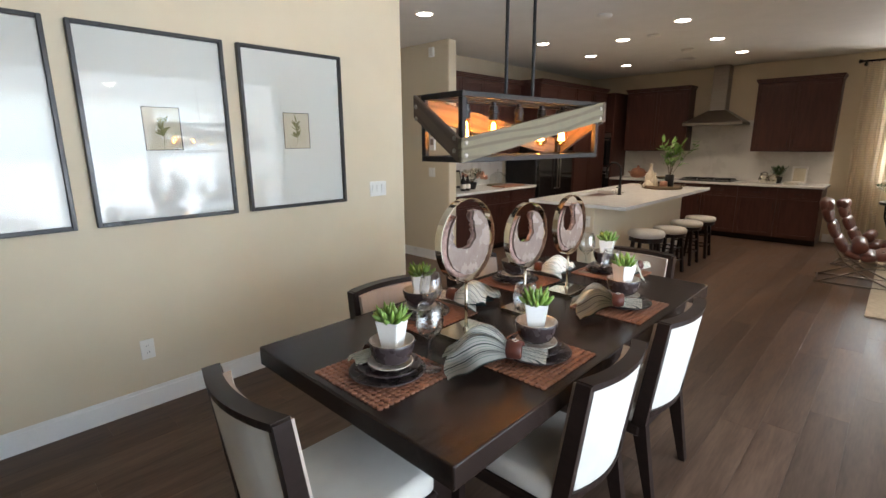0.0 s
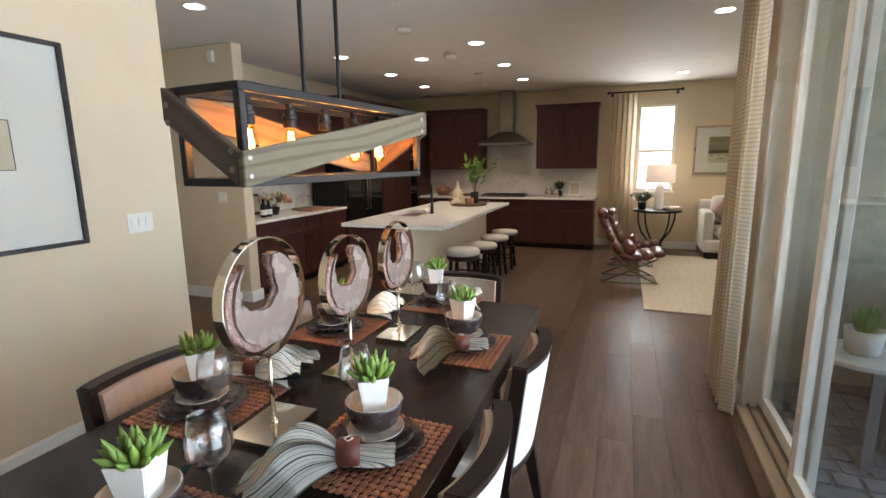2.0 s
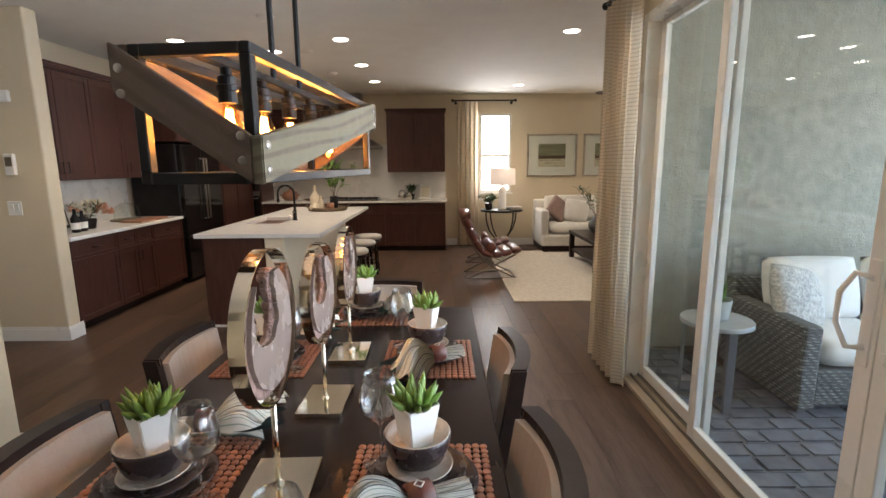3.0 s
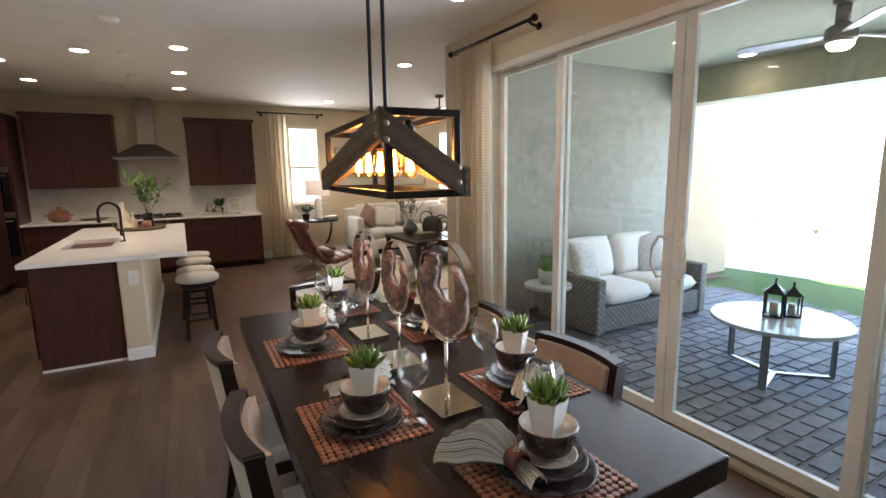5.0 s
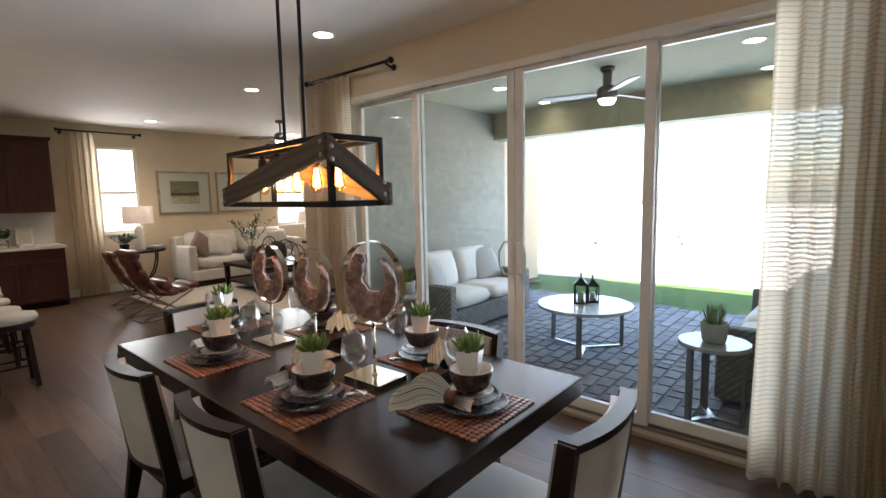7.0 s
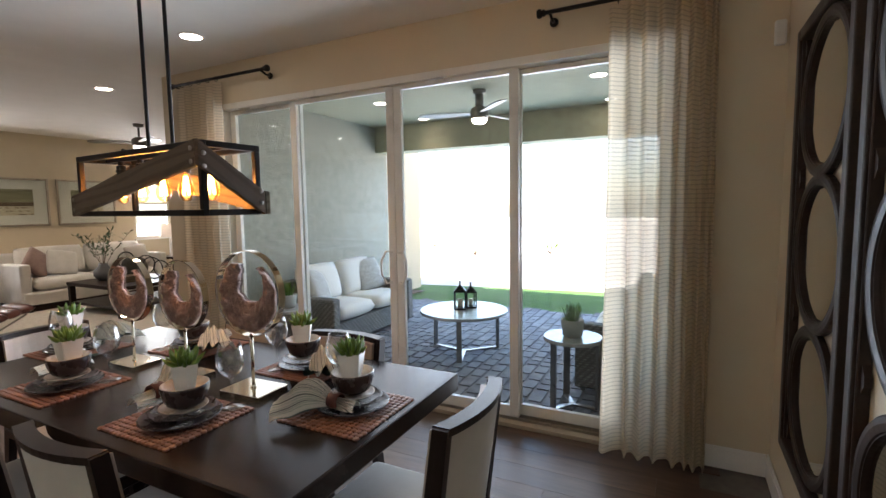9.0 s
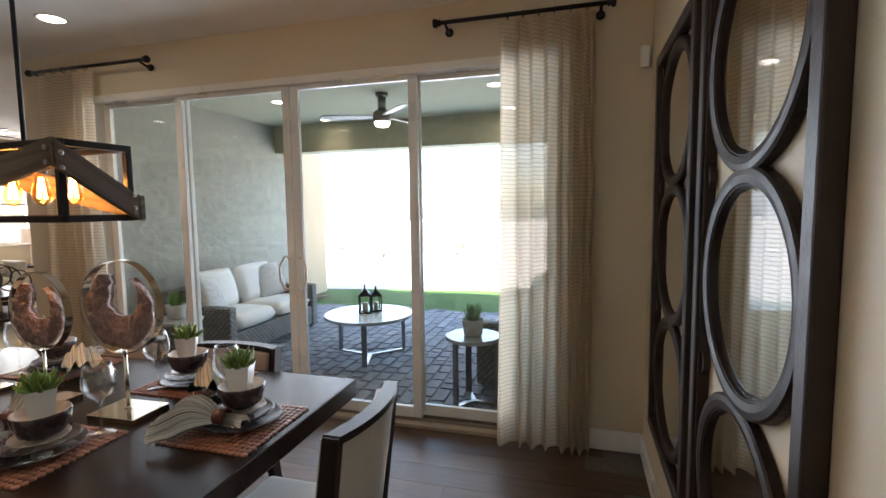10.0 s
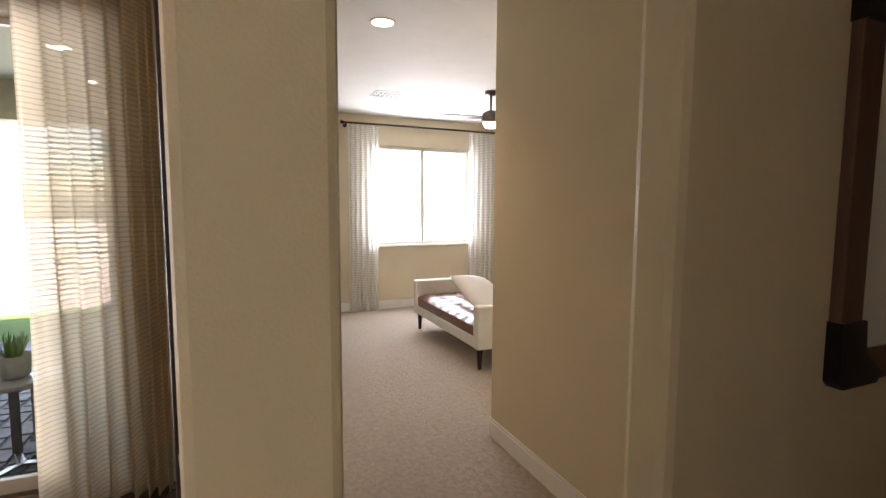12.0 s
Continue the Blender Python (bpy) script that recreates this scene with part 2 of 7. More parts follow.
setting("wall_passage", [(-5.1, 3.38, 0, -4.96, 5.22, CEIL), (-5.0, 3.24, 0, -2.12, 3.38, CEIL)], M_WALL, "beige painted passage walls")
W1 = (0.90, 1.486, 0.98, 2.40)
W2 = (4.06, 4.77, 0.95, 2.40)
setting("wall_far", [(KX, YB, 0, W1[0], YB + 0.15, CEIL), (W1[1], YB, 0, W2[0], YB + 0.15, CEIL), (W2[1], YB, 0, 6.2, YB + 0.15, CEIL)]
        + [(w[0], YB, a, w[1], YB + 0.15, b) for w in (W1, W2) for a, b in ((0, w[2]), (w[3], CEIL))], M_WALL, "beige painted far wall with two windows")
setting("wall_living", [(6.05, YP + 0.2, 0, 6.2, YB, CEIL), (XR + 0.3, YP + 0.06, 0, 6.2, YP + 0.2, CEIL)], M_WALL, "beige painted living room wall")
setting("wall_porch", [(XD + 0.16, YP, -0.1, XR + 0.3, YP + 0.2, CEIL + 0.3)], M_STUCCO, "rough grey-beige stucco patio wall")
BW = (-3.03, -1.53, 0.93, 2.33)      # bedroom window in the wall x = BX
BX = 5.25
setting("wall_bedroom", [(BX, -5.2, 0, BX + 0.15, BW[0], CEIL), (BX, BW[1], 0, BX + 0.15, YM - 0.13, CEIL), (BX, BW[0], 0, BX + 0.15, BW[1], BW[2]), (BX, BW[0], BW[3], BX + 0.15, BW[1], CEIL)], M_WALL, "beige painted bedroom wall with window")
setting("carpet", [(-0.9, -5.2, -0.008, BX, YM - 0.137, 0.004)], M_CARPET, "beige cut-pile carpet", "floor")
# patio roof, ground outside
setting("porch_ceiling", [(XD + 0.16, YM, CEIL - 0.04, XR + 0.3, YP, CEIL + 0.2)], M_PORCH, "grey plastered patio ceiling", "ceiling")
setting("porch_beam", [(XR, YM, 2.315, XR + 0.3, YP, CEIL - 0.04)], M_PORCH, "grey plastered patio beam", "beam")
setting("ground", [(-60, -60, -0.4, 60, 60, -0.14)], M_GRAVEL, "pale sunlit gravel ground", "ground")


# ---- shape helpers ----
def lathe(bm, profile, seg=24, m=None, squash=1.0):
    rings = []
    for r, z in profile:
        if r <= 1e-5:
            rings.append([bm.verts.new((0, 0, z))])
        else:
            rings.append([bm.verts.new((r * math.cos(2 * math.pi * k / seg), squash * r * math.sin(2 * math.pi * k / seg), z)) for k in range(seg)])
    for a, b in zip(rings, rings[1:]):
        for k in range(seg):
            if len(a) == 1 and len(b) == 1:
                continue
            if len(a) == 1:
                bm.faces.new((a[0], b[k], b[(k + 1) % seg]))
            elif len(b) == 1:
                bm.faces.new((a[k], a[(k + 1) % seg], b[0]))
            else:
                bm.faces.new((a[k], a[(k + 1) % seg], b[(k + 1) % seg], b[k]))
    if m is not None:
        bmesh.ops.transform(bm, matrix=m, verts=[v for r in rings for v in r])
    return [v for r in rings for v in r]


def tube(bm, points, r, seg=8, closed=False, radii=None):
    pts = [Vector(p) for p in points]
    n, rings, up = len(pts), [], None
    for i, p in enumerate(pts):
        a, b = (pts[i - 1], pts[(i + 1) % n]) if closed else (pts[max(0, i - 1)], pts[min(n - 1, i + 1)])
        t = (b - a).normalized()
        if up is None:
            up = t.orthogonal().normalized()
        up = (up - t * up.dot(t)).normalized()
        side = t.cross(up)
        rr = radii[i] if radii else r
        rings.append([bm.verts.new(p + rr * (math.cos(2 * math.pi * k / seg) * up + math.sin(2 * math.pi * k / seg) * side)) for k in range(seg)])
    for i in range(n if closed else n - 1):
        a, b = rings[i], rings[(i + 1) % n]
        for k in range(seg):
            bm.faces.new((a[k], a[(k + 1) % seg], b[(k + 1) % seg], b[k]))
    if not closed:
        bm.faces.new(rings[0][::-1])
        bm.faces.new(rings[-1])
    return [v for r in rings for v in r]


def prism(bm, outline, z0, z1, m=None):
    """A flat outline (x, y) given depth from z0 to z1."""
    lo = [bm.verts.new((x, y, z0)) for x, y in outline]
    hi = [bm.verts.new((x, y, z1)) for x, y in outline]
    bm.faces.new(lo[::-1])
    bm.faces.new(hi)
    for k in range(len(lo)):
        bm.faces.new((lo[k], lo[(k + 1) % len(lo)], hi[(k + 1) % len(lo)], hi[k]))
    if m is not None:
        bmesh.ops.transform(bm, matrix=m, verts=lo + hi)
    return lo + hi


def cushion(bm, w, d, h, m=None, puff=0.35, cuts=7, square=5.0):
    """A stuffed pad w x d, h thick in the middle, thinner at its seams."""
    n, top, bot = cuts * 2, {}, {}
    for i in range(n + 1):
        for j in range(n + 1):
            u, v = i / cuts - 1, j / cuts - 1
            edge = (1 - abs(u) ** square) * (1 - abs(v) ** square)
            z = h / 2 * (1 - puff + puff * (1 - u * u * 0.5 - v * v * 0.5)) * max(0.0, edge) ** 0.35
            pull = 1 - 0.04 * (1 - max(abs(u), abs(v)))
            x, y = u * w / 2 * (1 - 0.05 * v * v * abs(u)), v * d / 2 * (1 - 0.05 * u * u * abs(v))
            top[i, j] = bm.verts.new((x, y, z))
            bot[i, j] = top[i, j] if i in (0, n) or j in (0, n) else bm.verts.new((x, y, -z))
    for i in range(n):
        for j in range(n):
            bm.faces.new((top[i, j], top[i + 1, j], top[i + 1, j + 1], top[i, j + 1]))
            bm.faces.new((bot[i, j], bot[i, j + 1], bot[i + 1, j + 1], bot[i + 1, j]))
    verts = list({*top.values(), *bot.values()})
    if m is not None:
        bmesh.ops.transform(bm, matrix=m, verts=verts)
    return verts


def slab(bm, w, d, h, m=None, bevel=0.02, seg=3):
    """A rounded block standing on its local origin."""
    made = box(bm, -w / 2, -d / 2, 0, w / 2, d / 2, h, bevel, seg)
    if m is not None:
        bmesh.ops.transform(bm, matrix=m, verts=made)
    return made


def leaf(bm, base, along, side, length, width, bend=0.2, cup=0.1, seg=4):
    """One blade with a folded middle, from base."""
    along, side = Vector(along).normalized(), Vector(side).normalized()
    up = along.cross(side).normalized()
    base, rows = Vector(base), []
    for i in range(seg + 1):
        f = i / seg
        w = width * math.sin(math.pi * min(0.98, 0.15 + 0.85 * f)) ** 0.8
        c = base + along * length * f - up * bend * length * f * f
        rows.append([bm.verts.new(c - side * w / 2 + up * cup * w), bm.verts.new(c), bm.verts.new(c + side * w / 2 + up * cup * w)])
    for a, b in zip(rows, rows[1:]):
        for k in range(2):
            bm.faces.new((a[k], a[k + 1], b[k + 1], b[k]))


def one(name, label, category, bm, material, m=None, group="", smooth=False):
    ob = mesh(name, bm, material, smooth)
    if m is not None:
        ob.matrix_world = m
    return tagged(ob, label, category, group)


def arc(cx, cy, r, a0, a1, n):
    return [(cx + r * math.cos(radians(a0 + (a1 - a0) * k / n)), cy + r * math.sin(radians(a0 + (a1 - a0) * k / n))) for k in range(n + 1)]

# ---- more materials ----
M_BEAD = mat("terracotta_wood_bead", (0.33, 0.13, 0.065), 0.45, dark=(0.20, 0.068, 0.034), scale=60, fine=300, bump=0.1, contrast=0.8)
M_PLATE = mat("dark_stoneware", (0.062, 0.043, 0.042), 0.26, dark=(0.035, 0.024, 0.024), scale=20, fine=200, bump=0.08)
M_PLATE_IN = mat("taupe_glaze", (0.50, 0.43, 0.36), 0.25, dark=(0.42, 0.35, 0.29), scale=16, fine=180, bump=0.03)
M_POT = mat("white_ceramic", (0.80, 0.78, 0.74), 0.25, dark=(0.76, 0.74, 0.70), scale=6, fine=80, bump=0.01)
M_SUCC = mat("succulent_leaf", (0.19, 0.30, 0.05), 0.4, dark=(0.09, 0.17, 0.03), scale=25, fine=180, bump=0.05)
M_ARTGLASS = pane("picture_glass", (0.97, 0.97, 0.96), 0.03)
M_GLASS = pane("wine_glass", (0.985, 0.985, 0.98), 0.08, 1.9)
M_RING = mat("leather_napkin_ring", (0.115, 0.03, 0.018), 0.45, dark=(0.08, 0.02, 0.012), scale=30, fine=200, bump=0.1)
M_SLATE = mat("dark_teal_cloth", (0.08, 0.15, 0.14), 0.9, dark=(0.03, 0.05, 0.048), scale=20, fine=300, bump=0.2)
M_PETRI = mat("petrified_wood_rough", (0.42, 0.265, 0.22), 0.45, dark=(0.14, 0.068, 0.053), scale=22, fine=90, bump=2.0, contrast=0.9)
M_PALE = mat("petrified_wood_polished", (0.235, 0.18, 0.15), 0.25, dark=(0.16, 0.11, 0.09), scale=11, fine=90, bump=0.1, contrast=0.9)
M_GOLD = mat("polished_nickel", (0.80, 0.73, 0.60), 0.09, 1.0, dark=(0.74, 0.66, 0.53), scale=5, fine=80, bump=0.0, rough_vary=0.03)


def grained(name, pale, dark, axis, tilt):
    """Softwood with cathedral grain: distorted rings cut along the board."""
    m = mat(name, pale, 0.6, dark=tuple(v * 0.72 for v in pale), scale=4, fine=60, bump=0.2, stretch=(5, 5, 5), contrast=0.9, spec=0.3)
    n, l = m.node_tree.nodes, m.node_tree.links
    co, mp, wave, ramp, mix = n.new("ShaderNodeTexCoord"), n.new("ShaderNodeMapping"), n.new("ShaderNodeTexWave"), n.new("ShaderNodeValToRGB"), n.new("ShaderNodeMix")
    turn = n.new("ShaderNodeMapping")
    turn.inputs["Rotation"].default_value = (0, radians(tilt), 0) if axis == "x" else (radians(tilt), 0, 0)
    mp.inputs["Scale"].default_value = (1.6, 5, 9) if axis == "x" else (5, 1.6, 9)
    wave.inputs["Scale"].default_value, wave.inputs["Distortion"].default_value, wave.inputs["Detail"].default_value, wave.inputs["Detail Scale"].default_value = 1.0, 12.0, 1.5, 0.7
    wave.bands_direction = "Z"
    l.new(co.outputs["Object"], turn.inputs[0])
    l.new(turn.outputs[0], mp.inputs[0])
    l.new(mp.outputs[0], wave.inputs[0])
    ramp.color_ramp.elements[0].position, ramp.color_ramp.elements[1].position = 0.55, 0.95
    l.new(wave.outputs["Fac"], ramp.inputs[0])
    mix.data_type = "RGBA"
    b = n["Principled BSDF"]
    l.new(ramp.outputs[0], mix.inputs[0])
    l.new(b.inputs["Base Color"].links[0].from_socket, mix.inputs[6])
    mix.inputs[7].default_value = (*dark, 1)
    l.new(mix.outputs[2], b.inputs["Base Color"])
    return m


# same pine by side faced; shade put into the colour of all but +x
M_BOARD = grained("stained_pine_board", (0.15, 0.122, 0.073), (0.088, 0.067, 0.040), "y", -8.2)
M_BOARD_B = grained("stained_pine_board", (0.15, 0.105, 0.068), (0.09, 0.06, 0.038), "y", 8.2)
M_BOARD_X = grained("shaded_pine_board", (0.12, 0.08, 0.054), (0.08, 0.051, 0.034), "x", -35)
M_BOARD_Y = grained("shaded_pine_board", (0.12, 0.08, 0.054), (0.08, 0.051, 0.034), "x", 35)
M_AMBER = pane("amber_bulb_glass", (1.0, 0.80, 0.50), 0.06)
M_FILAMENT = glow("filament", (1.0, 0.40, 0.08), 24.0)
M_ARTFRAME = mat("black_picture_frame", (0.03, 0.027, 0.026), 0.35, dark=(0.02, 0.018, 0.017), scale=10, fine=120, bump=0.05)
M_MATBOARD = mat("white_mat_board", (0.76, 0.75, 0.71), 0.8, dark=(0.72, 0.71, 0.67), scale=6, fine=200, bump=0.05)
M_PAPER = mat("aged_paper", (0.62, 0.56, 0.44), 0.85, dark=(0.55, 0.49, 0.37), scale=12, fine=140, bump=0.05)
M_INK = mat("botanical_ink", (0.22, 0.21, 0.09), 0.9, dark=(0.14, 0.13, 0.05), scale=30, fine=200, bump=0.0)


def striped(name, a, b, c):
    """Cotton with fine uneven stripes along its length."""
    m = mat(name, a, 0.95, dark=tuple(v * 0.9 for v in a), scale=10, fine=500, bump=0.3, sheen=0.2)
    n, l = m.node_tree.nodes, m.node_tree.links
    uv, sep, wave, mix = n.new("ShaderNodeUVMap"), n.new("ShaderNodeSeparateXYZ"), n.new("ShaderNodeMath"), n.new("ShaderNodeMix")
    l.new(uv.outputs[0], sep.inputs[0])
    wave.operation, wave.inputs[1].default_value = "PINGPONG", 0.5
    mul = n.new("ShaderNodeMath")
    mul.operation, mul.inputs[1].default_value = "MULTIPLY", 14.0
    l.new(sep.outputs[0], mul.inputs[0])
    l.new(mul.outputs[0], wave.inputs[0])
    ramp = n.new("ShaderNodeValToRGB")
    e = ramp.color_ramp.elements
    e[0].position, e[0].color = 0.035, (*b, 1)
    e[1].position, e[1].color = 0.09, (*a, 1)
    for pos, col in ((0.27, a), (0.29, c), (0.33, c), (0.35, a)):
        x = e.new(pos)
        x.color = (*col, 1)
    l.new(wave.outputs[0], ramp.inputs[0])
    l.new(ramp.outputs[0], n["Principled BSDF"].inputs["Base Color"])
    return m


M_NAPKIN = striped("striped_napkin_cotton", (0.86, 0.84, 0.76), (0.07, 0.10, 0.08), (0.36, 0.44, 0.35))


# ---- dining table ----
TABLE = pose(-0.148, 2.617, 0)
TOP = 0.75


def on_table(x, y, z=TOP, rz=0.0):
    return pose(x, y, z, 0, 0, rz)


def dining_table():
    t = thing("dining_table", "dark espresso wooden dining table with thick top", "table", TABLE)
    bm = bmesh.new()
    box(bm, -0.52, -1.048, 0.675, 0.52, 1.048, TOP, 0.006, 2)
    part("tabletop", bm, M_TABLE, t)
    for y in (-0.62, 0.62):
        bm = bmesh.new()
        box(bm, -0.09, y - 0.09, 0.06, 0.09, y + 0.09, 0.62, 0.01)
        part("pedestal", bm, M_ESPRESSO, t)
        bm = bmesh.new()
        prism(bm, [(-0.36, 0), (0.36, 0), (0.36, 0.035), (0.12, 0.075), (-0.12, 0.075), (-0.36, 0.035)], y - 0.06, y + 0.06, Matrix(((1, 0, 0, 0), (0, 0, 1, 0), (0, 1, 0, 0), (0, 0, 0, 1))))
        part("foot", bm, M_ESPRESSO, t)
        bm = bmesh.new()
        box(bm, -0.38, y - 0.05, 0.62, 0.38, y + 0.05, 0.674, 0.006)
        part("bearer", bm, M_ESPRESSO, t)
    bm = bmesh.new()
    box(bm, -0.03, -0.53, 0.2, 0.03, 0.53, 0.3, 0.006)
    part("stretcher", bm, M_ESPRESSO, t)


dining_table()


# ---- dining chairs ----
def curved_panel(bm, w, z0, z1, y0, lean, thick, sag, n=10):
    """An upright panel, hollow towards +y, leaning back as it rises."""
    grid = {}
    for i in range(n + 1):
        u = 2 * i / n - 1
        for j in range(5):
            z = z0 + (z1 - z0) * j / 4
            y = y0 - sag * (1 - u * u) - lean * (z - z0)
            grid[i, j, 0] = bm.verts.new((u * w / 2, y, z))
            grid[i, j, 1] = bm.verts.new((u * w / 2, y + thick, z))
    for i in range(n):
        for j in range(4):
            bm.faces.new((grid[i, j, 0], grid[i + 1, j, 0], grid[i + 1, j + 1, 0], grid[i, j + 1, 0]))
            bm.faces.new((grid[i, j, 1], grid[i, j + 1, 1], grid[i + 1, j + 1, 1], grid[i + 1, j, 1]))
        for j in (0, 4):
            bm.faces.new((grid[i, j, 0], grid[i, j, 1], grid[i + 1, j, 1], grid[i + 1, j, 0]))
    for i in (0, n):
        for j in range(4):
            bm.faces.new((grid[i, j, 0], grid[i, j + 1, 0], grid[i, j + 1, 1], grid[i, j, 1]))


def dining_chair():
    """Faces +y; the back's foot line is at y = 0."""
    c = thing("dining_chair", "dark wooden dining chair with cream upholstered back and seat", "chair", group="chairs round the dining table")
    bm = bmesh.new()
    slab(bm, 0.44, 0.46, 0.10, pose(0, 0.25, 0.385), 0.03, 3)
    part("seat", bm, M_CREAM, c, "cream upholstered seat", smooth=True)
    bm = bmesh.new()
    box(bm, -0.224, 0.01, 0.33, 0.224, 0.485, 0.386, 0.008)
    part("seat_frame", bm, M_ESPRESSO, c)
    bm = bmesh.new()
    curved_panel(bm, 0.38, 0.47, 0.905, 0.012, 0.13, 0.045, 0.04)
    part("inner_back", bm, M_TAN, c, "tan smooth upholstered inner back", smooth=False)
    bm = bmesh.new()
    curved_panel(bm, 0.38, 0.47, 0.905, -0.012, 0.13, 0.02, 0.04)
    part("outer_back", bm, M_CREAM, c, "cream woven outer back")
    bm = bmesh.new()
    curved_panel(bm, 0.422, 0.905, 0.932, -0.057 - 0.012, 0.13, 0.052, 0.04)
    part("top_rail", bm, M_ESPRESSO, c)
    bm = bmesh.new()
    curved_panel(bm, 0.422, 0.44, 0.47, -0.012, 0.13, 0.05, 0.04)
    part("bottom_rail", bm, M_ESPRESSO, c)
    for s in (-1, 1):
        bm = bmesh.new()
        prism(bm, [(-0.014, 0.40), (-0.020, 0.47), (-0.072, 0.928), (-0.024, 0.928), (0.036, 0.47), (0.045, 0.40)], -0.016, 0.016, Matrix(((0, 0, 1, s * 0.206), (1, 0, 0, 0), (0, 1, 0, 0), (0, 0, 0, 1))))
        part("back_post", bm, M_ESPRESSO, c)
        bm = bmesh.new()
        prism(bm, [(-0.07, 0), (-0.04, 0), (0.05, 0.40), (-0.014, 0.40)], -0.018, 0.018, Matrix(((0, 0, 1, s * 0.20), (1, 0, 0, 0), (0, 1, 0, 0), (0, 0, 0, 1))))
        part("leg", bm, M_ESPRESSO, c)
        bm = bmesh.new()
        prism(bm, [(0.45, 0), (0.475, 0), (0.485, 0.345), (0.435, 0.345)], -0.018, 0.018, Matrix(((0, 0, 1, s * 0.20), (1, 0, 0, 0), (0, 1, 0, 0), (0, 0, 0, 1))))
        part("leg", bm, M_ESPRESSO, c)
    return c


CHAIRS = [(-0.145, 1.33, 0), (0.42, 2.25, 91), (0.425, 2.915, 89), (-0.735, 2.31, -91), (-0.755, 3.02, -89), (-0.12, 3.885, 179)]
LOW = Matrix.Diagonal((1, 1, 0.942, 1))
first = dining_chair()
first.matrix_world = pose(*CHAIRS[0][:2], 0, 0, 0, CHAIRS[0][2]) @ LOW
for x, y, a in CHAIRS[1:]:
    copy_thing(first, pose(x, y, 0, 0, 0, a) @ LOW)


# ---- place settings ----
def placemat():
    p = thing("placemat", "placemat of terracotta wooden beads on the table", "placemat", group="placemats")
    bm = bmesh.new()
    nx, ny, s = 17, 16, 0.0214
    for i in range(nx):
        for j in range(ny):
            x, y = (i - (nx - 1) / 2) * s, (j - (ny - 1) / 2) * s
            k = random.uniform(0.9, 1.06)
            lathe(bm, [(0.0098 * k, 0.0), (0.0112 * k, 0.0035), (0.009 * k, 0.0065), (0, 0.007)], 8, pose(x + random.uniform(-0.001, 0.001), y + random.uniform(-0.001, 0.001), 0))
    ob = part("bead_weave", bm, M_BEAD, p)
    tagged(ob, kind="stuff")
    return p


def plate(name, label, r, material, h=0.018):
    bm = bmesh.new()
    lathe(bm, [(0, 0), (r * 0.6, 0), (r * 0.95, h * 0.75), (r, h), (r * 0.985, h + 0.003), (r * 0.92, h * 0.8), (r * 0.6, 0.004), (0, 0.004)], 40)
    return one(name, label, "plate", bm, material, group=label, smooth=True)


def bowl():
    b = thing("bowl", "dark ribbed stoneware bowl with taupe glaze inside", "bowl", group="bowls")
    bm = bmesh.new()
    prof = [(0, 0), (0.042, 0), (0.06, 0.012)] + [(0.06 + 0.018 * math.sin(k / 9 * 1.5) + (0.0008 if k % 2 else 0), 0.012 + k * 0.0068) for k in range(1, 10)] + [(0.076, 0.077)]
    lathe(bm, prof, 36)
    part("outside", bm, M_PLATE, b, smooth=True)
    bm = bmesh.new()
    lathe(bm, [(0.0765, 0.077), (0.0735, 0.0785), (0.070, 0.06), (0.04, 0.051), (0, 0.049)], 36)
    part("inside", bm, M_PLATE_IN, b, "taupe glazed inside", smooth=True)
    return b


def succulent():
    s = thing("potted_succulent", "small green succulent in a white tapered square pot", "plant", group="succulents")
    bm = bmesh.new()
    lo, hi = [(-0.026, -0.026), (0.026, -0.026), (0.026, 0.026), (-0.026, 0.026)], 0.038
    rings = [[bm.verts.new((x * k, y * k, z)) for x, y in lo] for k, z in ((1.1, 0.0), (1.1, 0.004), (1.6, 0.098), (1.48, 0.098), (1.42, 0.086))]
    for a, b in zip(rings, rings[1:]):
        for k in range(4):
            bm.faces.new((a[k], a[(k + 1) % 4], b[(k + 1) % 4], b[k]))
    bm.faces.new(rings[0][::-1])
    bm.faces.new(rings[-1])
    bmesh.ops.bevel(bm, geom=[e for e in bm.edges], offset=0.0025, segments=2, affect="EDGES")
    part("pot", bm, M_POT, s)
    for k in range(26):
        ring = 0 if k < 7 else 1 if k < 17 else 2
        a = k * 2.4 + random.uniform(-0.2, 0.2)
        tilt = (0.2, 0.65, 1.12)[ring]
        d = Vector((math.cos(a) * math.sin(tilt), math.sin(a) * math.sin(tilt), math.cos(tilt)))
        bm = bmesh.new()
        n = (0.066, 0.070, 0.064)[ring] * random.uniform(0.85, 1.15)
        side = d.cross(Vector((0, 0, 1))).normalized()
        up = side.cross(d)
        base = Vector((math.cos(a), math.sin(a), 0)) * 0.013 + Vector((0, 0, 0.084))
        pts = [base + d * n * f + up * 0.012 * f * f for f in (0, 0.3, 0.62, 0.86, 1)]
        tube(bm, pts, 0, 6, radii=[0.005, 0.009, 0.0085, 0.004, 0.0004])
        part("leaf", bm, M_SUCC, s, smooth=True)
    return s


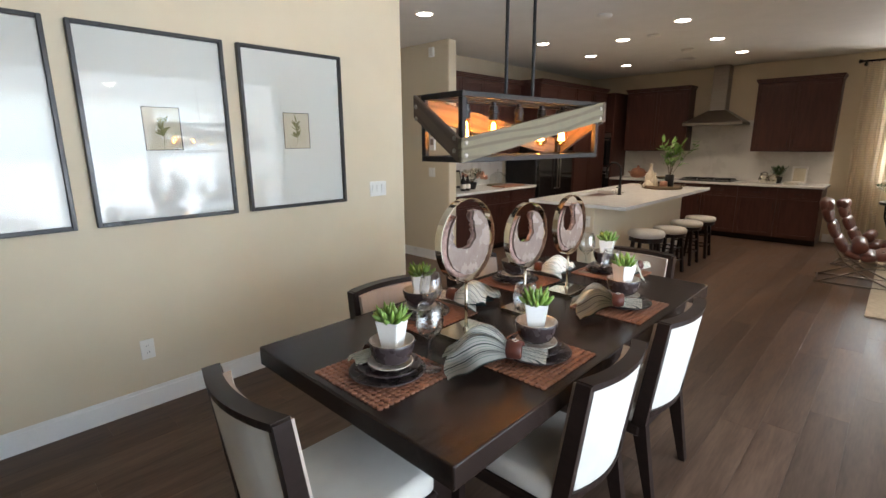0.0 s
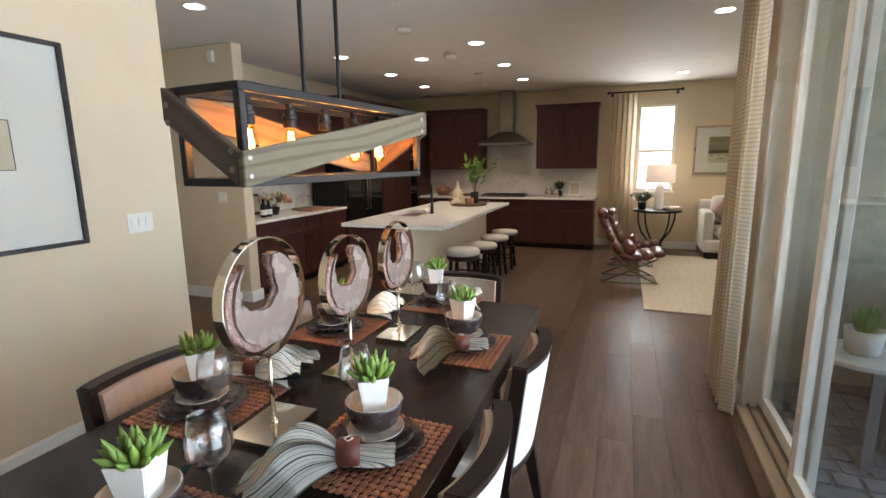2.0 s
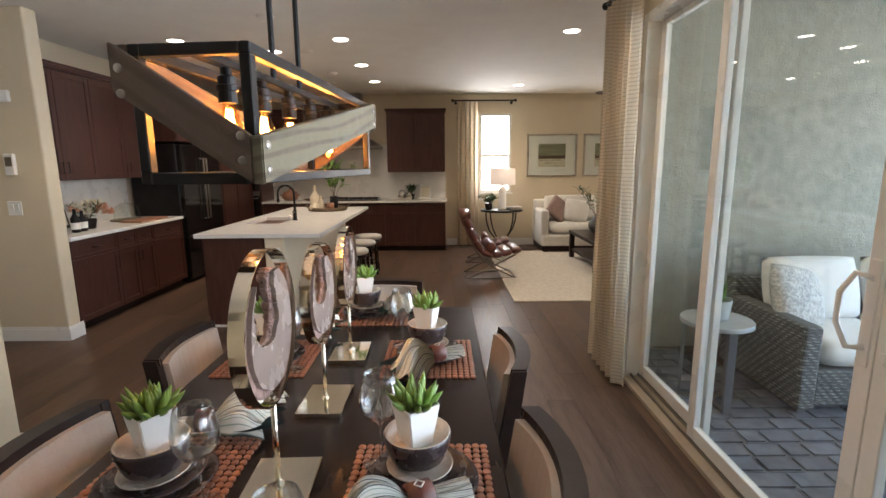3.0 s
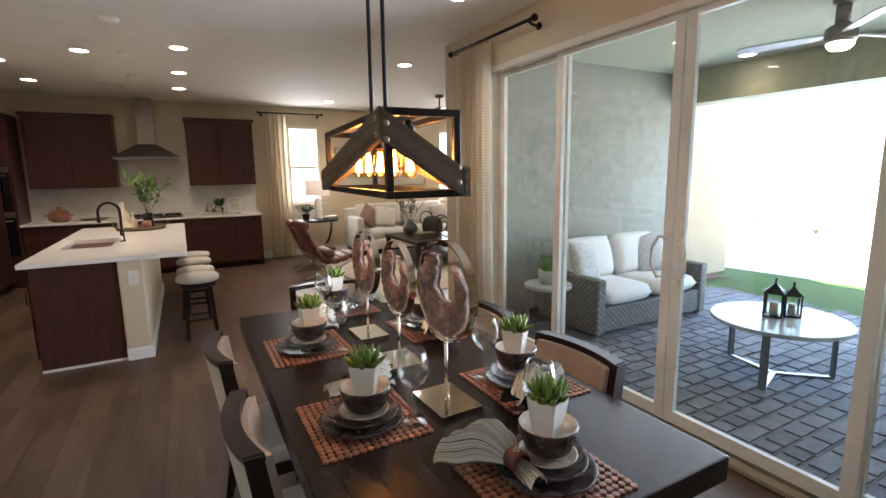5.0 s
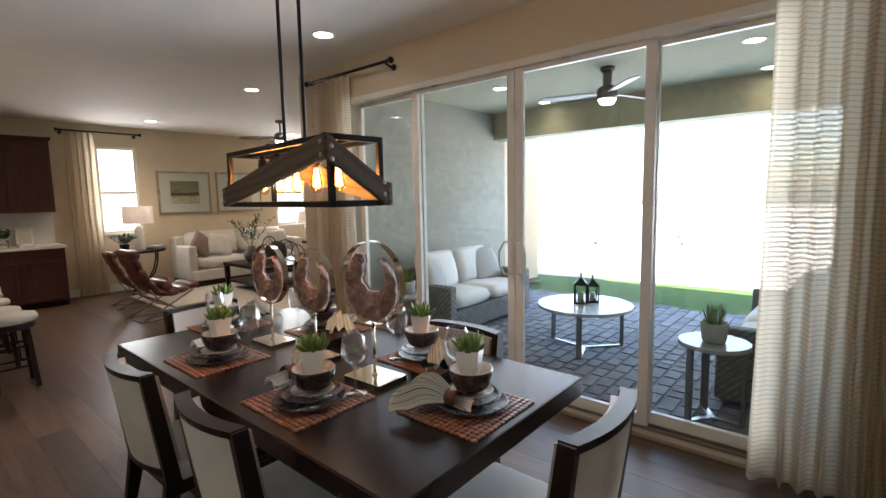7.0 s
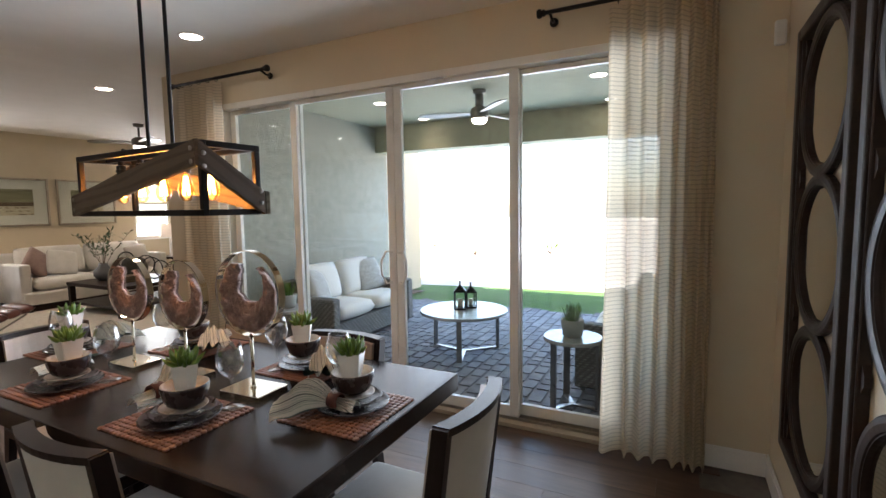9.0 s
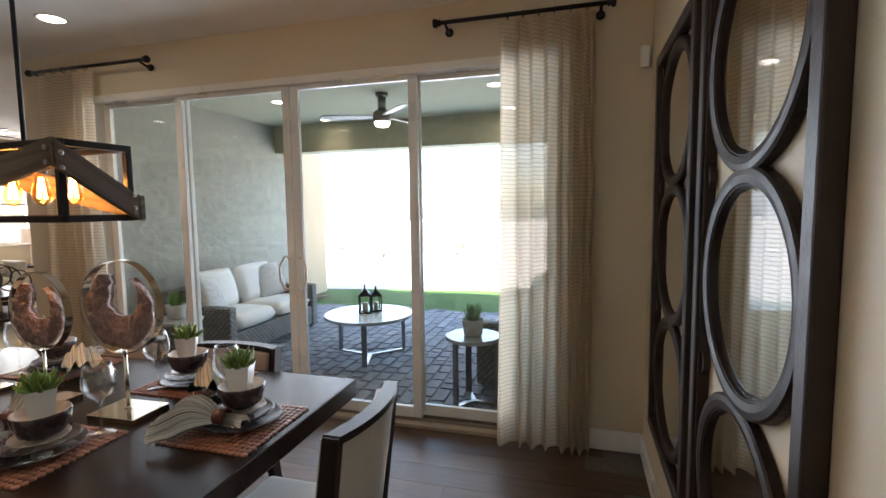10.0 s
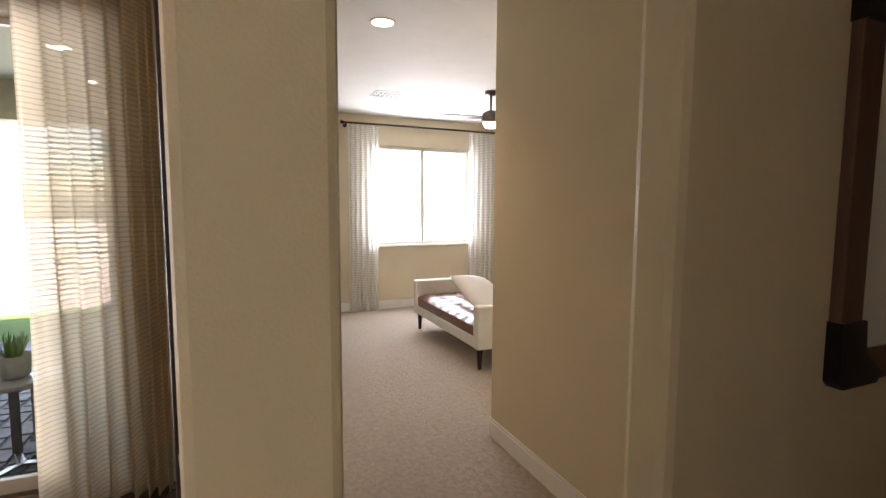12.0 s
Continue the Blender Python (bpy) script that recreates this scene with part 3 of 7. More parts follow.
def wine_glass():
    bm = bmesh.new()
    outer = [(0.034, 0.0), (0.034, 0.0015), (0.012, 0.005), (0.004, 0.012), (0.0035, 0.085), (0.008, 0.095), (0.028, 0.112), (0.038, 0.135), (0.038, 0.155), (0.033, 0.185), (0.029, 0.202)]
    inner = [(0.0278, 0.202), (0.0318, 0.185), (0.0368, 0.155), (0.0368, 0.136), (0.027, 0.1135), (0.0, 0.103)]
    lathe(bm, [(r * 1.28, z * 1.17) for r, z in [(0, 0)] + outer + inner], 28)
    return one("wine_glass", "clear stemmed wine glass on the table", "glass", bm, M_GLASS, group="wine glasses", smooth=True)


def napkin():
    """A rolled cloth: fan at -x, tail at +x, with a ring round its waist."""
    p = thing("napkin", "striped cotton napkin gathered in a leather ring", "napkin", group="napkins")
    bm = bmesh.new()
    uv = bm.loops.layers.uv.new("UVMap")
    n, m, rows = 30, 56, []
    for i in range(n + 1):
        f = i / n
        x = -0.125 + 0.215 * f
        fan = max(0, 0.56 - f) / 0.56
        tail = max(0, f - 0.68) / 0.32
        w = 0.018 + 0.070 * fan ** 0.75 + 0.005 * math.sin(tail * 2.7)
        row = []
        for j in range(m + 1):
            u = 2 * j / m - 1
            pleat = math.cos(u * 13 + 0.6 + 1.2 * fan) * 0.0075 * (fan ** 0.6 + 0.25) + 0.016 * noise.noise(Vector((u * 2.0, f * 5, 0.4))) * fan
            arch = math.sqrt(max(0, 1 - u * u))
            z = 0.005 + arch * (0.028 + 0.050 * math.sin(min(1, fan * 1.15) * math.pi * 0.85)) + pleat - 0.022 * fan * fan
            row.append(bm.verts.new((x - fan * (0.018 * math.cos(u * 2.6 + 0.4) + 0.006 * math.sin(u * 13)), u * w - 0.055 * fan ** 1.6, max(0.001 - 0.03 * fan, z))))
        rows.append(row)
    for i in range(n):
        for j in range(m):
            fc = bm.faces.new((rows[i][j], rows[i + 1][j], rows[i + 1][j + 1], rows[i][j + 1]))
            for lp, (a, b) in zip(fc.loops, ((i, j), (i + 1, j), (i + 1, j + 1), (i, j + 1))):
                lp[uv].uv = (b / m + (0.12 * abs(2 * b / m - 1) + 0.25 * a / n if a > n * 0.6 else 0), a / n)
    bmesh.ops.solidify(bm, geom=bm.faces[:], thickness=0.0025)
    part("cloth", bm, M_NAPKIN, p, smooth=True)
    bm = bmesh.new()
    for k in range(3):
        leaf(bm, (-0.02, 0.0, 0.008), (-1, 0.2 - 0.5 * k, 0.06), (0, 1, 0), 0.13, 0.075, 0.0, -0.05)
    bmesh.ops.solidify(bm, geom=bm.faces[:], thickness=0.002)
    part("under_cloth", bm, M_SLATE, p, "dark teal cloth folded underneath", smooth=True)
    bm = bmesh.new()
    lathe(bm, [(0.021, -0.02), (0.0245, -0.017), (0.0245, 0.017), (0.021, 0.02), (0.0205, 0.0), (0.021, -0.02)], 20, pose(0.012, 0, 0.024, 0, 90, 0))
    part("napkin_ring", bm, M_RING, p, "dark red leather ring", smooth=True)
    bm = bmesh.new()
    d = 0.008
    for a, b in (((-d, 0), (0, d)), ((0, d), (d, 0)), ((d, 0), (0, -d)), ((0, -d), (-d, 0))):
        tube(bm, [(0.012 + a[0], a[1], 0.0487), (0.012 + b[0], b[1], 0.0487)], 0.0011, 5)
    part("diamond_mark", bm, M_CREAM, p, "pale stitched diamond")
    return p


# x, y, turn of the mat; plates, glass and napkin offsets follow it
SETTINGS = [
    (-0.135, 1.77, 0, (0.10, 0.12), (-0.205, 1.785, -90)),
    (-0.445, 2.265, -90, (0.10, 0.14), (-0.405, 2.43, 190)),
    (-0.445, 3.005, -90, (0.12, 0.11), (-0.39, 3.165, 195)),
    (0.165, 2.22, 90, (0.10, 0.10), (0.155, 2.10, 24)),
    (0.165, 2.985, 90, (0.12, 0.11), (0.185, 2.87, 28)),
    (-0.13, 3.535, 180, (0.12, 0.10), (0.0, 3.57, 75)),
]
made = [placemat(), plate("charger_plate", "large dark stoneware dinner plate", 0.132, M_PLATE), plate("salad_plate", "dark stoneware salad plate", 0.108, M_PLATE),
        plate("side_plate", "small taupe glazed plate", 0.078, M_PLATE_IN, 0.01), bowl(), succulent(), wine_glass(), napkin()]
for i, (x, y, a, gl, nk) in enumerate(SETTINGS):
    base = on_table(x, y, TOP, a)
    spots = [base, base @ pose(0.02, -0.005, 0.007, 0, 0, 40), base @ pose(0.025, 0.0, 0.0265, 0, 0, 80), base @ pose(0.03, 0.0, 0.0455, 0, 0, 10),
             base @ pose(0.035, 0.005, 0.0555, 0, 0, 25), base @ pose(0.035, 0.008, 0.105, 0, 0, 20 + 35 * i), base @ pose(gl[0], gl[1], 0.0075), pose(*nk[:2], TOP + 0.034, 0, 0, nk[2]) @ Matrix.Scale((1.15, 1.1, 1.05, 1.25, 1.15, 1.05)[i], 4)]
    for ob, m in zip(made, spots):
        if i == 0:
            ob.matrix_world = m
        else:
            copy_thing(ob, m)


# ---- petrified wood sculptures ----
def sculpture():
    s = thing("ring_sculpture", "petrified wood crescent in a nickel ring on a stand", "sculpture", group="sculptures on the table")
    bm = bmesh.new()
    box(bm, -0.085, -0.115, 0, 0.085, 0.115, 0.022, 0.002)
    part("base", bm, M_GOLD, s)
    bm = bmesh.new()
    tube(bm, [(0, 0, 0.022), (0, 0, 0.262)], 0.0075, 12)
    lathe(bm, [(0.014, 0.022), (0.014, 0.03), (0.008, 0.034)], 5)
    part("pole", bm, M_GOLD, s, smooth=True)
    cz, r = 0.44, 0.187
    turn = Matrix(((0, 0, 1, 0), (1, 0, 0, 0), (0, 1, 0, cz), (0, 0, 0, 1)))
    bm = bmesh.new()
    lathe(bm, [(r, -0.017), (r, 0.017), (r - 0.004, 0.017), (r - 0.004, -0.017), (r, -0.017)], 64, turn)
    part("ring", bm, M_GOLD, s, smooth=False)
    # crescent: two horns round a ragged U-shaped hollow
    ro = r - 0.008

    def rim(s, inset):
        a = radians(128 + 292 * s)
        k = (0.76 + 0.15 * min(1, s / 0.25) - 0.10 * max(0, s - 0.7) / 0.3) - inset * max(0, math.sin(min(1, s / 0.55) * math.pi)) + 0.05 * noise.noise(Vector((s * 11, 2.3, inset * 9)))
        return ro * k * math.cos(a), ro * k * math.sin(a)

    def inner(s):
        if s < 0.35:
            x, y = -0.44 - 0.16 * math.sin(s / 0.35 * 2.2), 0.66 - 0.58 * s / 0.35
        elif s < 0.65:
            a = math.pi * (1 + (s - 0.35) / 0.3)
            x, y = -0.13 + 0.44 * math.cos(a), 0.08 + 0.27 * math.sin(a)
        else:
            x, y = 0.31 - 0.14 * (s - 0.65) / 0.35, 0.08 + 0.62 * (s - 0.65) / 0.35
        return ro * (x + 0.07 * noise.noise(Vector((s * 16, 5, 1)))), ro * (y + 0.07 * noise.noise(Vector((s * 16, 9, 4))))
    for mat_, z0, z1, label in ((M_PALE, 0.0015, 0.012, "pale polished face"), (M_PETRI, -0.018, 0.0, "rough brown petrified wood")):
        bm = bmesh.new()
        lo, n = [], 64
        for f in range(n + 1):
            (ox, oy), h = rim(f / n, 0.11 if mat_ is M_PALE else 0.0), inner(f / n)
            row = []
            for g in range(9):
                u = g / 8
                x, y = ox * (1 - u) + h[0] * u, oy * (1 - u) + h[1] * u
                rough = 0.0
                if mat_ is M_PETRI:
                    q = Vector((x * 26, y * 26, 3))
                    swirl = noise.noise(Vector((x * 60 + 4 * noise.noise(q), y * 60 + 4 * noise.noise(q + Vector((7, 1, 0))), 1)))
                    rough = 0.018 * swirl - 0.012 * math.sin(u * 3.1)
                row.append((bm.verts.new((x, y, z0 + rough)), bm.verts.new((x, y, z1))))
            lo.append(row)
        for a, b in zip(lo, lo[1:]):
            for g in range(8):
                bm.faces.new((a[g][0], a[g + 1][0], b[g + 1][0], b[g][0]))
                bm.faces.new((a[g][1], b[g][1], b[g + 1][1], a[g + 1][1]))
            for g in (0, 8):
                bm.faces.new((a[g][0], b[g][0], b[g][1], a[g][1]))
        for row in (lo[0], lo[-1]):
            for g in range(8):
                bm.faces.new((row[g][0], row[g + 1][0], row[g + 1][1], row[g][1]))
        bmesh.ops.transform(bm, matrix=turn, verts=bm.verts)
        part("crescent_face" if mat_ is M_PALE else "crescent", bm, mat_, s, label, smooth=mat_ is M_PETRI)
    return s


first = sculpture()
SMALL = Matrix.Scale(0.905, 4)
first.matrix_world = on_table(-0.157, 2.222, TOP, 2) @ SMALL
copy_thing(first, on_table(-0.150, 2.637, TOP, -1) @ SMALL)
copy_thing(first, on_table(-0.146, 3.026, TOP, 1) @ SMALL)


# ---- chandelier ----
def chandelier():
    L, W, Z0, Z1 = 0.452, 0.108, 1.466, 1.704
    c = thing("linear_chandelier", "black iron box chandelier with pine boards and filament bulbs", "chandelier", pose(-0.208, 2.632, 0, 0, 0, -4.7))
    e = 0.011
    bm = bmesh.new()
    for z in (Z0, Z1):
        for s in (-1, 1):
            box(bm, s * W - e, -L - e, z - e, s * W + e, L + e, z + e, 0.002)
            box(bm, -W + e, s * L - e, z - e, W - e, s * L + e, z + e, 0.002)
    for sx in (-1, 1):
        for sy in (-1, 1):
            box(bm, sx * W - e, sy * L - e, Z0 + e, sx * W + e, sy * L + e, Z1 - e, 0.002)
    part("iron_frame", bm, M_BLACK, c)
    bm = bmesh.new()
    box(bm, -0.012, -L + e, Z1 - 0.01, 0.012, L - e, Z1 + 0.008, 0.002)
    part("lamp_bar", bm, M_BLACK, c)
    h, t = 0.088, 0.022
    def board(p0, p1, flat, name="board"):
        # a plank whose ends are cut upright, from p0 to p1 (lower edges)
        bm = bmesh.new()
        n = 8
        a, b = Vector(p0), Vector(p1)
        side = Vector(flat) * t
        lo = [[a, b, b + Vector((0, 0, h)), a + Vector((0, 0, h))], [a + side, b + side, b + side + Vector((0, 0, h)), a + side + Vector((0, 0, h))]]
        v = [[bm.verts.new(q) for q in r] for r in lo]
        for r in v:
            bm.faces.new(r)
        for k in range(4):
            bm.faces.new((v[0][k], v[0][(k + 1) % 4], v[1][(k + 1) % 4], v[1][k]))
        bmesh.ops.bevel(bm, geom=bm.edges[:], offset=0.0025, segments=2, affect="EDGES")
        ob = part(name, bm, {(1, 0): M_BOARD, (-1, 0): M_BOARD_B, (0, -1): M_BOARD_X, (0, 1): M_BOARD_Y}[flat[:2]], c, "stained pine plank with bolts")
        for q in (a, b):
            d = (b - a).normalized() * (0.022 if q is a else -0.022)
            for z in (0.02, 0.065):
                bm = bmesh.new()
                at = q + d + side + Vector((0, 0, z)) + Vector((0, 0, (b - a).z * 0.022 / (b - a).length * (1 if q is a else -1)))
                lathe(bm, [(0.0085, 0), (0.0085, 0.002), (0.005, 0.004), (0, 0.0045)], 12, Matrix.Translation(at) @ Vector((0, 0, 1)).rotation_difference(Vector(flat)).to_matrix().to_4x4())
                part("bolt", bm, M_STEEL, ob)
        return ob
    lo, hi = Z0 - e, Z1 + e - h
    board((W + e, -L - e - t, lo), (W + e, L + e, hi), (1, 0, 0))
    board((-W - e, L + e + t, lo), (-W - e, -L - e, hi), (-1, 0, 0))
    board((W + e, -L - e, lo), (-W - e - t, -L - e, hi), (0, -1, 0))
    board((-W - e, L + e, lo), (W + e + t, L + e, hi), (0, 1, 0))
    for y in (-0.33, -0.165, 0.0, 0.165, 0.33):
        bm = bmesh.new()
        lathe(bm, [(0, 0.0), (0.012, 0.0), (0.012, -0.014), (0.019, -0.018), (0.019, -0.034), (0.022, -0.036), (0.022, -0.046), (0.019, -0.048), (0.0205, -0.072), (0.0, -0.072)], 18, pose(0, y, Z1 - 0.01))
        socket = part("socket", bm, M_BLACK, c, "black lamp socket", smooth=False)
        bm = bmesh.new()
        prof = [(0.012, -0.070), (0.0145, -0.082), (0.025, -0.115), (0.030, -0.140), (0.027, -0.163), (0.015, -0.180), (0, -0.185)]
        lathe(bm, prof, 20, pose(0, y, Z1 - 0.01))
        ob = part("bulb", bm, M_AMBER, socket, "clear amber filament bulb", smooth=True)
        ob.visible_shadow = False
        bm = bmesh.new()
        for k in range(6):
            a = k * math.pi / 3
            tube(bm, [(0.006 * math.cos(a), y + 0.006 * math.sin(a), Z1 - 0.095), (0.013 * math.cos(a + 0.5), y + 0.013 * math.sin(a + 0.5), Z1 - 0.168)], 0.0016, 5)
        part("filament", bm, M_FILAMENT, socket, "glowing orange filament")
        bulb_light = lamp("bulb_light", "POINT", 0.22, (1.0, 0.50, 0.17), pose(-0.208, 2.632, 0, 0, 0, -4.7) @ pose(0, y, Z1 - 0.135))
        bulb_light.data.shadow_soft_size = 0.02
    for y in (-0.09, 0.09):
        bm = bmesh.new()
        tube(bm, [(0, y, Z1), (0, y, CEIL - 0.02)], 0.0075, 10)
        part("rod", bm, M_BLACK, c)
    bm = bmesh.new()
    box(bm, -0.055, -0.17, CEIL - 0.025, 0.055, 0.17, CEIL, 0.004)
    part("canopy", bm, M_BLACK, c)


chandelier()


# ---- framed prints on the picture wall ----
def framed_print(y0, y1, z0, z1, flower):
    f = thing("framed_print", "black framed botanical print in a wide white mat", "picture", group="framed prints")
    x, w, d = XW, 0.022, 0.035
    bm = bmesh.new()
    box(bm, x, y0, z0, x + d, y0 + w, z1, 0.003)
    box(bm, x, y1 - w, z0, x + d, y1, z1, 0.003)
    box(bm, x, y0 + w, z0, x + d, y1 - w, z0 + w, 0.003)
    box(bm, x, y0 + w, z1 - w, x + d, y1 - w, z1, 0.003)
    part("frame", bm, M_ARTFRAME, f)
    bm = bmesh.new()
    box(bm, x, y0 + w, z0 + w, x + 0.012, y1 - w, z1 - w)
    part("mat_board", bm, M_MATBOARD, f)
    cy, cz, a, b = (y0 + y1) / 2, (z0 + z1) / 2 + 0.0, 0.096, 0.118
    bm = bmesh.new()
    box(bm, x + 0.012, cy - a, cz - b, x + 0.0145, cy + a, cz + b)
    part("sheet", bm, M_PAPER if flower else M_MATBOARD, f, "small cream botanical sheet")
    bm = bmesh.new()
    for q in ((cy - a, cz - b, cy + a, cz - b + 0.004), (cy - a, cz + b - 0.004, cy + a, cz + b), (cy - a, cz - b, cy - a + 0.004, cz + b), (cy + a - 0.004, cz - b, cy + a, cz + b)):
        box(bm, x + 0.0146, q[0], q[1], x + 0.0162, q[2], q[3])
    part("fillet", bm, M_ARTFRAME, f, "thin black inner line")
    bm = bmesh.new()
    rng = random.Random(int(y0 * 10))
    tube(bm, [(x + 0.0155, cy, cz - 0.09), (x + 0.0155, cy + 0.005, cz), (x + 0.0155, cy - 0.003, cz + 0.07)], 0.0013, 5)
    for k in range(26):
        a2, h = rng.uniform(-1.3, 1.3), rng.uniform(-0.05, 0.06)
        leaf(bm, (x + 0.0156, cy, cz + h), (0, math.sin(a2), math.cos(a2)), (0, math.cos(a2), -math.sin(a2)), rng.uniform(0.03, 0.05), rng.uniform(0.006, 0.013), 0.0, 0.02)
    part("flower_drawing", bm, M_INK, f, "faded olive flower drawing")
    bm = bmesh.new()
    box(bm, x + 0.022, y0 + w, z0 + w, x + 0.0245, y1 - w, z1 - w)
    ob = part("glass", bm, M_ARTGLASS, f, "reflecting picture glass")
    ob.visible_shadow = False


for y0, y1 in ((0.51, 1.255), (1.34, 2.085), (2.17, 2.912)):
    framed_print(y0, y1, 1.10, 2.13, True)

# ---- glass sliding doors ----
M_CURT = sheer("slub_linen_curtain", (0.80, 0.69, 0.52), 0.11, 0.68)
M_SHEER = sheer("white_sheer_curtain", (0.84, 0.83, 0.80), 0.3, 0.97)
M_MIRROR = mat("mirror_glass", (0.86, 0.86, 0.84), 0.03, 1.0, dark=(0.84, 0.84, 0.82), scale=3, fine=30, bump=0.0, rough_vary=0.01)
M_MIRWOOD = mat("dark_carved_wood", (0.045, 0.026, 0.018), 0.42, dark=(0.02, 0.012, 0.009), scale=9, fine=90, bump=0.15, contrast=0.9, spec=0.3)
M_MIRRING = mat("polished_dark_wood", (0.036, 0.021, 0.015), 0.38, 0.0, dark=(0.016, 0.009, 0.007), scale=7, fine=60, bump=0.1, contrast=0.9, spec=0.2)
# door sill: its shading is put into the colour as a tan tone
M_SILL = mat("shaded_sill", (0.42, 0.34, 0.25), 0.5, dark=(0.36, 0.29, 0.21), scale=6, fine=90, bump=0.03)
M_PLASTIC = mat("white_plastic", (0.78, 0.76, 0.71), 0.35, dark=(0.75, 0.73, 0.68), scale=5, fine=60, bump=0.0)


def sliding_doors():
    d = tagged(new("door_1"), "white vinyl four-panel sliding glass door, closed", "door", kind="structure")
    x0, x1, f = XD - 0.004, XD + 0.13, 0.055
    for name, r in (("jamb", (x0, D0, 0, x1, D0 + f, DH)), ("jamb", (x0, D1 - f, 0, x1, D1, DH)), ("head", (x0, D0 + f, DH - 0.05, x1, D1 - f, DH)), ("sill", (x0 - 0.03, D0 + f, 0.0, x1, D1 - f, 0.028))):
        boxes(name, [r], M_SILL if name == "sill" else M_VINYL, d, 0.004, seg=2)
    boxes("track", [(XD + x, D0 + f, 0.028, XD + x + 0.008, D1 - f, 0.045) for x in (0.025, 0.075, 0.105)], M_STEEL, d)
    edges = [D1 - f, 3.57, 2.606, 1.695, D0 + f]
    for k in range(4):
        hi, lo = edges[k] + (0.03 if k else 0), edges[k + 1] - (0.03 if k < 3 else 0)
        x = XD + (0.085 if k in (0, 3) else 0.03)
        if k == 1:
            lo = edges[2] + 0.002
        if k == 2:
            hi = edges[2] - 0.002
        s, zt = 0.062, DH - 0.052
        p = new("door_panel")
        p.parent = d
        for nm, r in (("stile", (x, lo, 0.046, x + 0.036, lo + s, zt)), ("stile", (x, hi - s, 0.046, x + 0.036, hi, zt)), ("rail", (x, lo + s, 0.046, x + 0.036, hi - s, 0.046 + 0.075)), ("rail", (x, lo + s, zt - 0.032, x + 0.036, hi - s, zt))):
            boxes(nm, [r], M_VINYL, p, 0.004, seg=2)
        ob = boxes("pane", [(x + 0.015, lo + s - 0.005, 0.116, x + 0.021, hi - s + 0.005, zt - 0.028)], M_PANE, p)
        ob.visible_shadow = False
        if k in (1, 2):
            y = lo + 0.03 if k == 1 else hi - 0.03
            bm = bmesh.new()
            out = 0.075 if k == 1 else -0.075
            tube(bm, [(x - 0.004, y, 1.14), (x - 0.03, y + out * 0.5, 1.15), (x - 0.04, y + out, 1.08), (x - 0.04, y + out, 0.98), (x - 0.03, y + out * 0.5, 0.91), (x - 0.004, y, 0.92)], 0.009, 10)
            part("handle", bm, M_VINYL, p, "white pull handle", smooth=True)
            boxes("handle_plate", [(x - 0.006, y - 0.018, 0.86, x, y + 0.018, 1.2)], M_VINYL, p, 0.003)


sliding_doors()


def sash_window(name, w, axis, at, label, mull=None):
    """A white window in a wall: w = (from, to, sill, head) along the wall."""
    win = tagged(new(name), label, "window", kind="structure")
    a0, a1, z0, z1 = w
    def bar(nm, a, b, c, e, t0=0.03, t1=0.09, mt=M_VINYL):
        r = (a, at + t0, b, c, at + t1, e) if axis == "x" else (at + t0, a, b, at + t1, c, e)
        return boxes(nm, [r], mt, win, 0.003)
    f = 0.045
    bar("window_frame", a0, z0, a0 + f, z1)
    bar("window_frame", a1 - f, z0, a1, z1)
    bar("window_frame", a0 + f, z1 - f, a1 - f, z1)
    bar("window_frame", a0 + f, z0, a1 - f, z0 + f)
    if mull == "h":
        zm = (z0 + z1) / 2 - 0.04
        bar("meeting_rail", a0 + f, zm - 0.02, a1 - f, zm + 0.02)
        panes = [(a0 + f, z0 + f, a1 - f, zm - 0.02), (a0 + f, zm + 0.02, a1 - f, z1 - f)]
    else:
        am = (a0 + a1) / 2
        bar("mullion", am - 0.025, z0 + f, am + 0.025, z1 - f)
        panes = [(a0 + f, z0 + f, am - 0.025, z1 - f), (am + 0.025, z0 + f, a1 - f, z1 - f)]
    for p in panes:
        ob = bar("pane", p[0], p[1], p[2], p[3], 0.055, 0.060, M_PANE)
        ob.visible_shadow = False
    bar("window_sill", a0 - 0.03, z0 - 0.03, a1 + 0.03, z0 - 0.002, -0.03, 0.03, M_TRIM)


sash_window("window_1", W1, "x", YB, "white framed single-hung window, daylight outside", "h")
sash_window("window_2", W2, "x", YB, "white framed single-hung window behind the sofa", "h")
sash_window("window_3", BW, "y", BX, "white framed sliding bedroom window")


# ---- skirting boards ----
def skirting(name, rows):
    ob = tagged(new(name), "white painted baseboard with stepped top", "baseboard", kind="structure")
    for x0, y0, x1, y1 in rows:
        boxes("board", [(x0, y0, 0, x1, y1, 0.105)], M_TRIM, ob)
        g = 0.005
        boxes("board_cap", [(x0 + (g if x1 - x0 < 0.05 else 0), y0 + (g if y1 - y0 < 0.05 else 0), 0.105, x1 - (g if x1 - x0 < 0.05 else 0), y1 - (g if y1 - y0 < 0.05 else 0), 0.125)], M_TRIM, ob)


